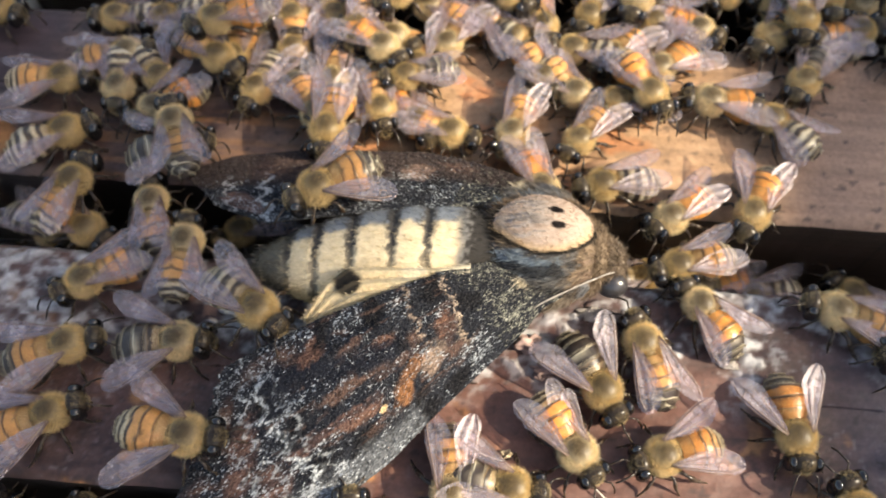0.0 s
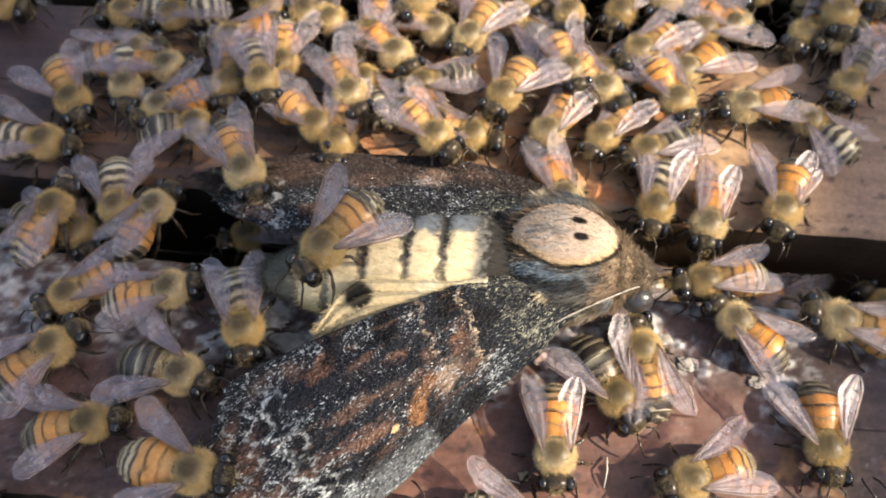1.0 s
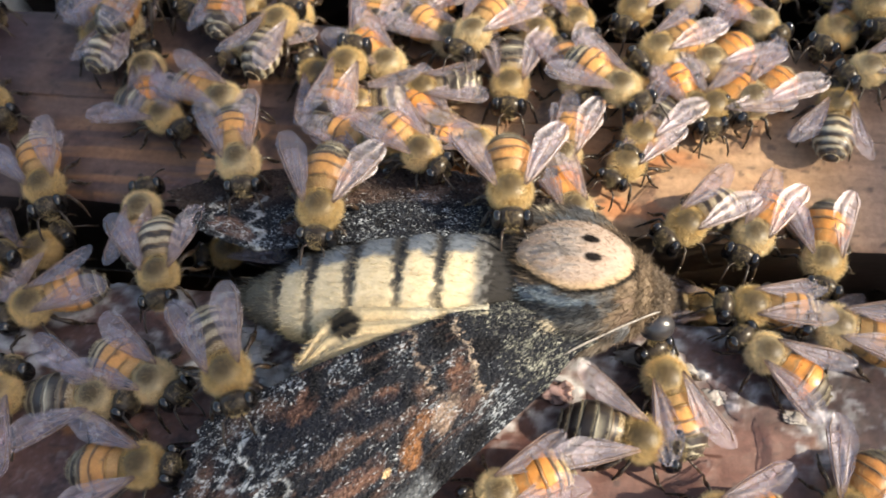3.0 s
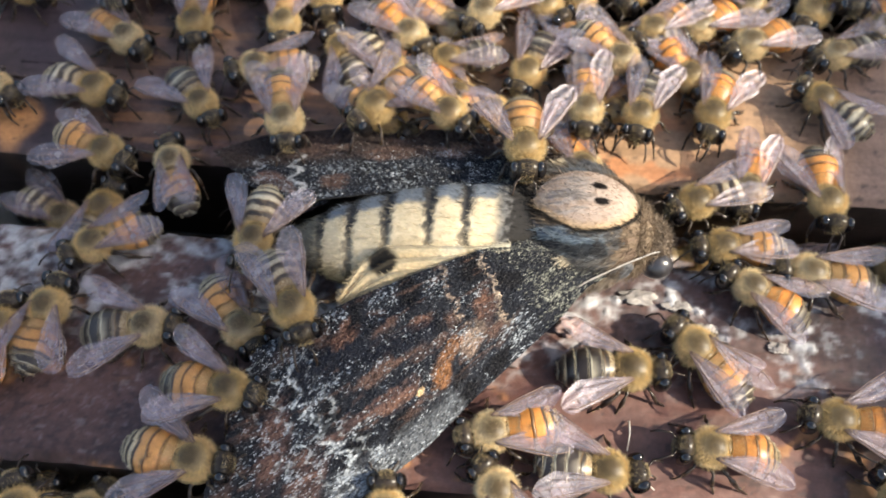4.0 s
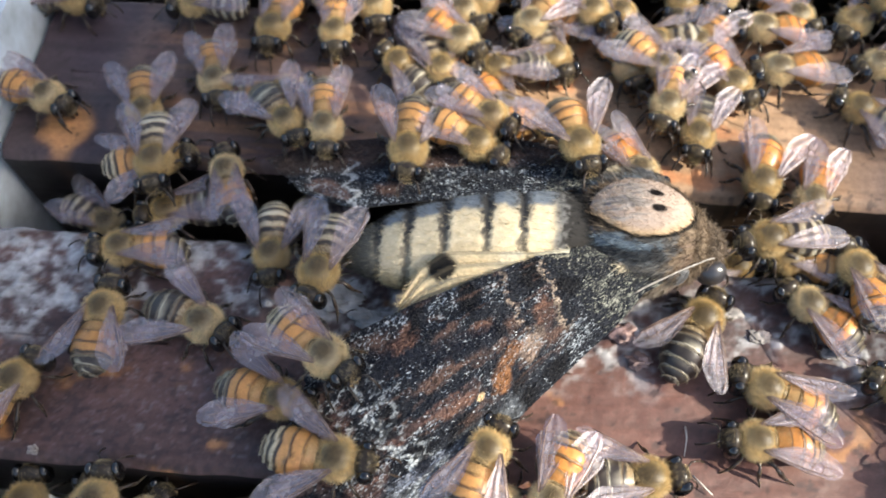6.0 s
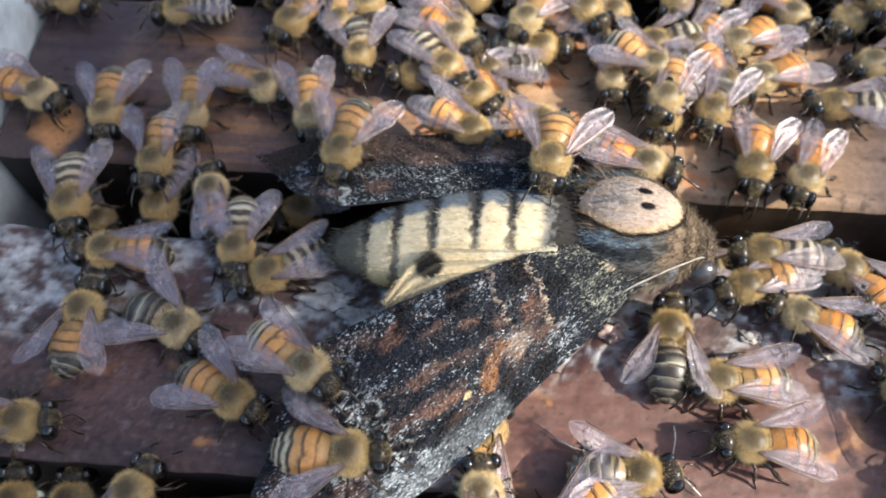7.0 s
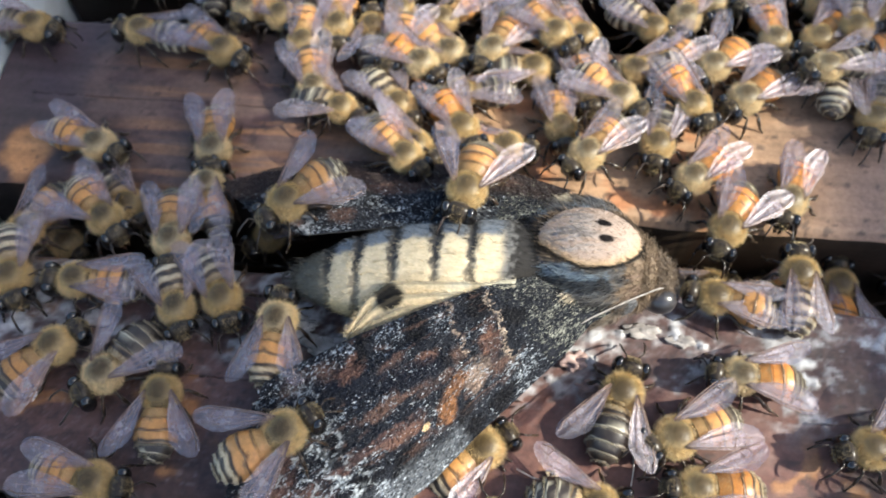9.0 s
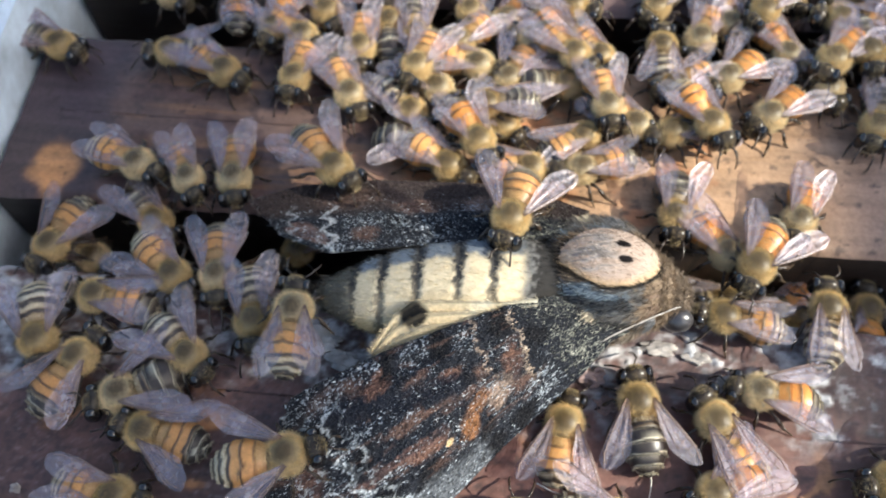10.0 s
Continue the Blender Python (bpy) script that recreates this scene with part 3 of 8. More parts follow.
ABDOMEN = {(k, c, n): abdomen_mesh(k, c, n) for k in ("orange", "banded", "amber") for c in (0.4, 1.3) for n in (False, True)}
FOREWING = {s: wing_mesh(8.4, 2.9, s, "forewing") for s in (-1, 1)}
HINDWING = {s: wing_mesh(5.8, 2.2, s, "hindwing", False) for s in (-1, 1)}
LEGS = []
for pts, th in ((((1.3, 0.9, -1.2), (2.1, 2.3, -0.7), (3.1, 3.0, -2.3), (4.1, 3.3, -2.95)), 0.75),
                (((0.1, 1.1, -1.4), (-0.1, 3.1, -0.5), (-0.4, 4.1, -2.3), (-0.7, 4.9, -2.95)), 0.85),
                (((-1.0, 1.1, -1.4), (-2.1, 2.9, -0.3), (-3.7, 3.6, -2.0), (-5.2, 4.0, -2.95)), 1.1)):
    for sgn in (-1, 1):
        LEGS.append(leg_mesh([(x * 0.95, y * 0.92 * sgn, z) for x, y, z in pts], th * 0.88))

COLOUR_WORDS = {"orange": "orange-banded", "banded": "dark grey-banded", "amber": "amber-bodied"}


def honey_bee(kind="orange", spread=(18, 18), size=1.0, variety=0):
    """kind: colour of the abdomen; spread: degrees by which the left and right wings stand off the body."""
    words = "wings folded" if max(spread) < 20 else "wings half spread" if max(spread) < 40 else "wings spread wide"
    bee = tagged(new("honey_bee"), f"{COLOUR_WORDS[kind]} furry honey bee with {words}, walking among others", "bee", "bees on the hive")
    bee.scale = (size, size, size)
    rnd = random.Random(variety)
    part("thorax", THORAX[variety % 3], bee)
    nod, turn = rnd.uniform(-8, 22), rnd.uniform(-14, 14)
    h = part("head", HEAD[variety % 2], bee, mm_pose(2.95, 0, -0.2, 0, nod, turn))
    for s in (1, -1):
        part("eye", EYE[s], h)
        part("antenna", FEELER[s], h, mm_pose(0, 0, 0, 0, rnd.uniform(-12, 18), rnd.uniform(-14, 14)))
    part("abdomen", ABDOMEN[(kind, (0.4, 1.3)[variety % 2], variety % 5 < 3)], bee, mm_pose(-1.95, 0, -0.1, 0, rnd.uniform(-6, 4), rnd.uniform(-9, 9)))
    for i, leg in enumerate(LEGS):
        part("leg", leg, bee, mm_pose(0, 0, 0, 0, 0, rnd.uniform(-9, 9)))
    for s, a in ((1, spread[0]), (-1, spread[1])):
        part("hindwing", HINDWING[s], bee, mm_pose(-0.9, s * 1.35, 1.15, -s * 10, -3, -s * (a * 0.85 + 1)))
        part("forewing", FOREWING[s], bee, mm_pose(-0.1, s * 1.35, 1.35, -s * 12, 1 - 0.06 * a, -s * (a * 0.82 - 4)))
    return bee

# ---- the dead hawkmoth across the bars ----
MOTH_AT = np.array((-12.0, -3.0, 0.0))
moth = tagged(new("hawkmoth"), "large dead hawkmoth with mottled wings and pale skull mark on bars", "moth")
moth.location = Vector(MOTH_AT) * MM


def moth_part(name, shape, *mats, label="", parent=None):
    for v in shape.v:
        v -= MOTH_AT
    ob = part(name, shape.mesh(name, *mats), parent or moth, None, label)
    return ob


def along(points, n):
    """n points at even steps of a smooth line through points."""
    p = np.array(points, float)
    d = np.r_[0, np.cumsum(np.linalg.norm(np.diff(p, axis=0), axis=1))]
    t = np.linspace(0, d[-1], n)
    out = np.stack([np.interp(t, d, p[:, k]) for k in range(p.shape[1])], 1)
    for _ in range(max(2, n // 40)):
        out[1:-1] = (out[:-2] + 2 * out[1:-1] + out[2:]) / 4
    return out


def scale_pattern(u, v, x, y, far=False):
    """A forewing's colours: u from root to outer edge, v from inner edge to leading edge; x, y in millimetres."""
    n1, n2, n3, n4 = fractal(x * 0.22, y * 0.22, 4), fractal(x * 0.8 + 9, y * 0.8, 3), fractal(u * 9 + 4, v * 34, 3), fractal(x * 2.1 + 30, y * 2.1, 3)
    uu = u + 0.045 * (n1 - 0.5) + 0.030 * (n2 - 0.5) + 0.020 * (n4 - 0.5)
    vv = v + 0.10 * (n1 - 0.5) + 0.06 * (n2 - 0.5) + 0.04 * (n4 - 0.5)
    black, brown, rust, pink = (0.011, 0.011, 0.013), (0.13, 0.078, 0.060), (0.27, 0.125, 0.055), (0.40, 0.29, 0.22)
    col = np.empty(u.shape + (3,))
    col[:] = (0.020, 0.022, 0.028)

    def spot(cu, cv, ru, rv, soft=0.35):
        return smooth(1 + soft, 1 - soft, np.hypot((uu - cu) / ru, (vv - cv) / rv))
    dens = np.full(u.shape, -0.20) + 0.75 * (n1 - 0.5) + 0.6 * (n2 - 0.5)
    if far:
        col = blend(col, (0.050, 0.036, 0.032), smooth(0.42, 0.60, vv))
        for cu, cv, ru, rv, c, k in ((0.88, 0.22, 0.07, 0.13, (0.22, 0.13, 0.105), 0.9), (0.66, 0.20, 0.05, 0.10, brown, 0.9), (0.50, 0.55, 0.07, 0.12, brown, 0.8), (0.30, 0.60, 0.06, 0.14, (0.26, 0.17, 0.13), 0.8),
                                     (0.20, 0.80, 0.05, 0.12, brown, 0.8), (0.72, 0.72, 0.09, 0.16, brown, 0.6), (0.40, 0.22, 0.03, 0.10, black, 1), (0.57, 0.34, 0.03, 0.14, black, 1), (0.24, 0.45, 0.03, 0.2, black, 1)):
            col = blend(col, c, spot(cu, cv, ru, rv) * k * (0.5 + 0.5 * smooth(0.35, 0.6, n3)))
        dens += 0.24 * smooth(0.55, 0.25, vv) + 0.25 * spot(0.30, 0.62, 0.10, 0.16) + 0.2 * smooth(0.22, 0.1, u) - 0.35 * smooth(0.5, 0.7, vv)
        for c, w, k in ((0.80, 0.010, 0.8), (0.93, 0.008, 0.7)):
            d = np.abs(uu - c + 0.05 * v - 0.016 * np.sin(v * 31 + c * 30))
            col = blend(col, (0.46, 0.47, 0.47), smooth(w * 1.5, w * 0.4, d) * k * smooth(0.75, 0.5, v))
    else:
        def stain(c, *places):
            """Patches of colour c, streaked along the veins; each at u, v with its half lengths and strength."""
            out = col
            for cu, cv, ru, rv, k in places:
                out = blend(out, c, spot(cu, cv, ru, rv) * k * (0.45 + 0.55 * smooth(0.35, 0.58, n3)))
            return out
        col = stain(brown, (0.250, 0.70, 0.030, 0.10, 0.8), (0.335, 0.43, 0.028, 0.07, 0.9), (0.520, 0.24, 0.035, 0.04, 0.8), (0.740, 0.13, 0.060, 0.06, 0.8), (0.860, 0.11, 0.050, 0.07, 0.7))
        col = stain(brown, (0.530, 0.46, 0.110, 0.030, 0.85), (0.420, 0.52, 0.060, 0.035, 0.8), (0.930, 0.30, 0.030, 0.14, 0.7), (0.960, 0.70, 0.025, 0.16, 0.7))
        col = stain((0.20, 0.105, 0.072), (0.245, 0.48, 0.030, 0.10, 0.9), (0.420, 0.33, 0.040, 0.05, 0.8), (0.640, 0.15, 0.050, 0.05, 0.9), (0.520, 0.66, 0.050, 0.035, 0.8))
        col = stain((0.155, 0.087, 0.069), (0.600, 0.62, 0.120, 0.045, 0.9), (0.850, 0.52, 0.045, 0.20, 0.9), (0.760, 0.80, 0.045, 0.14, 0.9))
        col = stain(pink, (0.320, 0.66, 0.030, 0.07, 0.75), (0.280, 0.60, 0.020, 0.06, 0.5))
        col = stain(rust, (0.410, 0.71, 0.030, 0.075, 0.95), (0.375, 0.62, 0.030, 0.05, 0.7))

        def blacken(*places):
            """Black blots, bare of light scales."""
            out, lost = col, dens
            for cu, cv, ru, rv in places:
                f = spot(cu, cv, ru, rv)
                out, lost = blend(out, black, f * 0.95), lost - 0.6 * f
            return out, lost
        col, dens = blacken((0.222, 0.12, 0.030, 0.16), (0.430, 0.09, 0.036, 0.11), (0.610, 0.06, 0.030, 0.09), (0.155, 0.38, 0.030, 0.11), (0.380, 0.42, 0.018, 0.07), (0.700, 0.52, 0.040, 0.06), (0.800, 0.28, 0.03, 0.06))
        col, dens = blacken((0.282, 0.92, 0.028, 0.07), (0.354, 0.93, 0.026, 0.07), (0.365, 0.80, 0.018, 0.05), (0.524, 0.79, 0.034, 0.06), (0.460, 0.87, 0.018, 0.04), (0.640, 0.76, 0.035, 0.05))
        col = blend(col, brown, smooth(0.54, 0.70, n3) * smooth(0.40, 0.58, n2) * 0.5 * smooth(0.16, 0.22, u) * smooth(0.84, 0.78, vv))
        streak = smooth(0.10, 0.05, np.abs(vv - 0.62 + 0.52 * u)) * smooth(0.34, 0.42, u) * smooth(0.90, 0.80, u)
        col = blend(col, (0.017, 0.019, 0.027), streak * 0.8)
        dens -= 0.10 * streak
        d = np.abs(uu - 0.172 - 0.07 * v + 0.03 * (n4 - 0.5))
        col = blend(col, (0.46, 0.36, 0.27), smooth(0.010, 0.003, d) * smooth(0.02, 0.10, v) * smooth(0.80, 0.62, v) * (0.4 + 0.6 * smooth(0.35, 0.55, n4)))
        d = np.abs(uu - 0.300 - 0.03 * v)
        col = blend(col, (0.34, 0.26, 0.20), smooth(0.010, 0.004, d) * smooth(0.62, 0.45, v) * smooth(0.42, 0.6, n4) * 0.8)
        zig = lambda f: np.abs((v * f) % 1 - 0.5) * 4 - 1
        for c, w, amp, f, k in ((0.895, 0.016, 0.020, 8.3, 0.95), (0.955, 0.009, 0.016, 9.7, 0.6), (0.845, 0.008, 0.014, 11.3, 0.55), (1.02, 0.008, 0.012, 12, 0.5)):
            d = np.abs(uu - c + 0.30 * v - amp * zig(f + 3 * (n1 - 0.5)) * (0.5 + n2) - 0.05 * (n4 - 0.5))
            line = smooth(w * 1.35, w * 0.45, d + 0.5 * w * n2) * k * smooth(0.08, 0.22, v)
            col = blend(col, (0.50, 0.53, 0.53), line * (0.15 + 0.85 * smooth(0.40, 0.58, n4)))
            dens += 0.25 * smooth(w * 3, w, d)
        strip = smooth(0.36, 0.40, uu) * smooth(0.74, 0.64, uu) * smooth(0.80, 0.87, vv)
        col = blend(col, (0.15, 0.16, 0.17), strip * 0.7)
        for cu, cv, ru, rv, k in ((0.335, 0.13, 0.045, 0.11, 0.45), (0.520, 0.09, 0.045, 0.09, 0.40), (0.700, 0.07, 0.05, 0.07, 0.3), (0.225, 0.85, 0.04, 0.10, 0.26), (0.320, 0.66, 0.045, 0.12, 0.10), (0.27, 0.30, 0.03, 0.1, 0.15)):
            dens += k * spot(cu, cv, ru, rv)
        dens += 0.30 * smooth(0.16, 0.11, u) + 0.24 * strip + 0.06 * smooth(0.82, 0.95, uu)
    # single light scales
    g = lattice(x * 3.9 + 2 * n2, y * 6.0) * 0.55 + lattice(x * 9.3, y * 10.7 + 31) * 0.45
    f = smooth(0.65 - 0.40 * dens, 0.72 - 0.40 * dens, g) * (0.5 + 0.5 * lattice(x * 2.3 + 40, y * 2.3))
    tone = np.where(u[..., None] < 0.16, np.array((0.42, 0.42, 0.34)), np.array((0.56, 0.61, 0.64)))
    col = col * (1 - (f * 0.75)[..., None]) + tone * (f * 0.75)[..., None]
    dark = smooth(0.60, 0.72, lattice(x * 5.1 + 70, y * 5.1 + 20))
    col = col * (1 - 0.5 * dark[..., None] * (1 - f[..., None]))
    if far:
        return col
    o = np.hypot((u - 0.467) / 0.011, (v - 0.70) / 0.022)
    return blend(col, (0.60, 0.43, 0.24), smooth(1.15, 0.75, o))


def forewing(inner, costa, rows, cols, camber, floor, name, far=False):
    a, b = along(inner, rows), along(costa, rows)
    u = np.repeat(np.linspace(0, 1, rows)[:, None], cols, 1)
    v = np.repeat(np.linspace(0, 1, cols)[None, :], rows, 0)
    p = a[:, None] * (1 - v[..., None]) + b[:, None] * v[..., None]
    wob = 0.5 * (fractal(u * 3 + 3, v * 30, 2) - 0.5)
    p[..., 2] += camber * np.sin(np.pi * v) * np.sin(np.pi * np.clip(u * 1.1, 0, 1)) ** 0.5
    p[..., 2] += 0.22 * np.sin(v * 34) * smooth(0.1, 0.5, u) * smooth(0, 0.1, v) * (1 - v)          # pleats along the veins
    p[..., 0] += wob * smooth(0.93, 1.0, u) * 1.6                                                    # frayed outer edge
    p[..., 2] = np.maximum(p[..., 2], floor + 0.2 * np.sin(u * 9 + v * 5))
    x, y = u * 40, v * 24
    col = scale_pattern(u, v, x, y, far)
    p[..., 2] += 0.16 * (lattice(x * 6, y * 6) - 0.5) + 0.10 * (lattice(x * 11, y * 11) - 0.5)
    s = Shape()
    s.grid(p, col)
    back = p[::8, ::8].copy()
    back[..., 2] -= 0.25
    s.grid(back, np.full(back.shape, 0.06), flip=True)
    # light scales that stand off the wing
    k = RNG.randint(0, rows * cols, 9000)
    base, cc = p.reshape(-1, 3)[k], col.reshape(-1, 3)[k]
    s.hairs(base, np.tile((0.0, 0.0, 0.55), (len(k), 1)), 0.34, 0.11, cc * 1.15 + 0.02, lean=(-0.6, -0.4, 0), spread=0.4)
    moth_part(name, s, MOTH_SCALE, label="black, brown and grey speckled forewing with pale wavy lines")


NEAR_INNER = [(-6.3, -4.0, 11.2), (-10.8, -5.4, 11.2), (-17, -7.9, 10.0), (-22.7, -10.1, 8.2), (-28.3, -12.6, 5.9), (-32.0, -14.8, 5.0)]
NEAR_COSTA = [(1.6, -6.0, 8.3), (-0.3, -7.2, 8.3), (-2.7, -10.2, 7.2), (-5.6, -13.0, 6.0), (-10.5, -17.9, 4.3), (-14.5, -22.4, 2.9), (-19.6, -26.8, 1.7), (-25.0, -30.2, 1.0), (-31, -33.6, 0.6), (-36.3, -35.6, 0.5)]
FAR_INNER = [(-5.5, 3.2, 10.3), (-10.8, 2.7, 9.4), (-20, 2.2, 8.0), (-30.2, 1.3, 6.2), (-36.0, 3.6, 4.9)]
FAR_COSTA = [(-2.6, 7.0, 9.3), (-8, 10.0, 7.2), (-13.4, 12.0, 5.4), (-26.6, 12.6, 3.6), (-35.6, 11.3, 3.2), (-41.3, 8.7, 3.2)]
forewing(NEAR_INNER, NEAR_COSTA, 640, 400, 0.9, 0.5, "forewing")
forewing(FAR_INNER, FAR_COSTA, 480, 220, 0.5, 1.0, "forewing", True)


def hindwing(inner, outer):
    a, b = along(inner, 90), along(outer, 90)
    v = np.linspace(0, 1, 40)[None, :, None]
    p = a[:, None] * (1 - v) + b[:, None] * v
    vv = np.repeat(v[..., 0], 90, 0)
    x, y = p[..., 0], p[..., 1]
    p[..., 2] += 0.25 * np.sin(vv * 26)
    n = fractal(x * 0.6, y * 0.9, 3)
    col = np.empty(p.shape)
    col[:] = (0.70, 0.57, 0.36)
    col = blend(col, (0.72, 0.66, 0.50), smooth(0.35, 0.65, n) * smooth(-17, -12, x))
    col = blend(col, (0.02, 0.018, 0.016), smooth(1.2, 0.75, np.hypot((x + 20.2) / 1.5, (y + 6.6) / 1.1) + 0.5 * (n - 0.5)))
    col = blend(col, (0.10, 0.08, 0.05), smooth(0.72, 0.8, np.sin(vv * 26) * 0.5 + 0.5) * 0.5)
    s = Shape()
    s.grid(p, col)
    k = RNG.randint(0, col.shape[0] * col.shape[1], 1600)
    s.hairs(p.reshape(-1, 3)[k], np.tile((0.0, 0.0, 0.5), (len(k), 1)), 0.6, 0.07, col.reshape(-1, 3)[k], lean=(-0.9, 0, 0), spread=0.3)
    moth_part("hindwing", s, MOTH_SCALE, label="creamy yellow hindwing with a black spot")


hindwing([(-8, -4.6, 11.5), (-11, -5.1, 11.2), (-15.5, -5.2, 11.0), (-20.0, -5.3, 10.5), (-22.2, -6.4, 8.8), (-24.2, -9.6, 7.0)], [(-8, -6.5, 9.6), (-12, -8, 8.8), (-16, -9, 8.2), (-19, -10, 7.6), (-22, -11.0, 6.8), (-23.8, -11.8, 6.1)])


def moth_abdomen():
    xs = np.linspace(-5.5, -30.9, 150)
    t = (xs + 5.5) / -25.4
    r = np.interp(t, [0, 0.12, 0.35, 0.55, 0.75, 0.88, 0.96, 1.0], [5.0, 5.6, 5.7, 5.2, 4.1, 2.7, 1.5, 0.4])
    bands = (-26.9, -23.8, -20.1, -16.0, -12.45)
    for b in bands:
        r = r - 0.22 * np.exp(-((xs - b) / 0.35) ** 2)
    cy, cz = np.interp(xs, [-31.5, -5.5], [-3.4, -1.1]), np.interp(xs, [-31.5, -18, -5.5], [4.9, 5.7, 6.2])
    sides = 140
    a = np.linspace(0, 2 * np.pi, sides, endpoint=False)
    gx = np.repeat(xs[:, None], sides, 1)
    ga = np.repeat(a[None, :], len(xs), 0)

    def colour(x, ang):
        phi = np.degrees(np.arctan2(-np.cos(ang), np.sin(ang)))       # 0 on top, positive on the near side
        n, m = fractal(x * 1.1 + 20, ang * 5, 3), fractal(x * 3.5, ang * 14 + 8, 2)
        c = np.empty(x.shape + (3,))
        c[:] = (0.63, 0.525, 0.35)
        c = blend(c, (0.60, 0.46, 0.20), smooth(45, 85, phi + 30 * (n - 0.5)) * 0.5)
        c = blend(c, (0.17, 0.19, 0.21), smooth(-13, -25, phi + 18 * (n - 0.5)))
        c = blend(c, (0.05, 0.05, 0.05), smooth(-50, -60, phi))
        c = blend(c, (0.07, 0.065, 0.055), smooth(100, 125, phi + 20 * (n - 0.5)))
        for b in bands:
            w = 0.22 + 0.34 * n + 0.22 * smooth(10, -20, phi)
            c = blend(c, (0.050, 0.048, 0.046), smooth(w * 1.8, w * 0.5, np.abs(x - b + 0.9 * (m - 0.5))) * (0.72 + 0.28 * smooth(40, 0, phi)))
        c = blend(c, (0.125, 0.118, 0.095), smooth(-26.5, -27.6, x + 1.2 * (n - 0.5)))
        c = blend(c, (0.16, 0.155, 0.145), smooth(-9.9, -8.7, x + 1.0 * (n - 0.5)))
        c = blend(c, (0.03, 0.028, 0.026), smooth(-9.0, -8.0, x + 2.0 * (m - 0.5)))
        return blend(c, (0.32, 0.26, 0.15), smooth(-8.5, -7, x) * smooth(30, 60, phi) * n)
    s = Shape()
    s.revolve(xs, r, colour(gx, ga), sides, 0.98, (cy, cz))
    k = 9000
    x, an = -6 - 24.6 * RNG.rand(k), RNG.rand(k) * 2 * np.pi
    rr = np.interp(-x, -xs, r)
    base = np.stack([x, np.interp(-x, -xs, cy) + rr * np.cos(an), np.interp(-x, -xs, cz) + 0.98 * rr * np.sin(an)], 1)
    nor = np.stack([np.zeros(k), np.cos(an), np.sin(an)], 1)
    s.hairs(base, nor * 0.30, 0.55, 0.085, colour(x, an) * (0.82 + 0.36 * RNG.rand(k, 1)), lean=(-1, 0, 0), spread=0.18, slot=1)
    tip = np.tile((-29.6, -3.3, 4.9), (420, 1)) + RNG.normal(0, 0.9, (420, 3))
    s.hairs(tip, np.tile((-1.0, 0.0, -0.1), (420, 1)), 1.0, 0.12, np.array((0.09, 0.085, 0.075)) * (0.6 + 0.8 * RNG.rand(420, 1)), spread=0.3, slot=1)
    moth_part("abdomen", s, MOTH_COAT, FUR, label="cream abdomen with dark rings and a blue-grey back stripe")


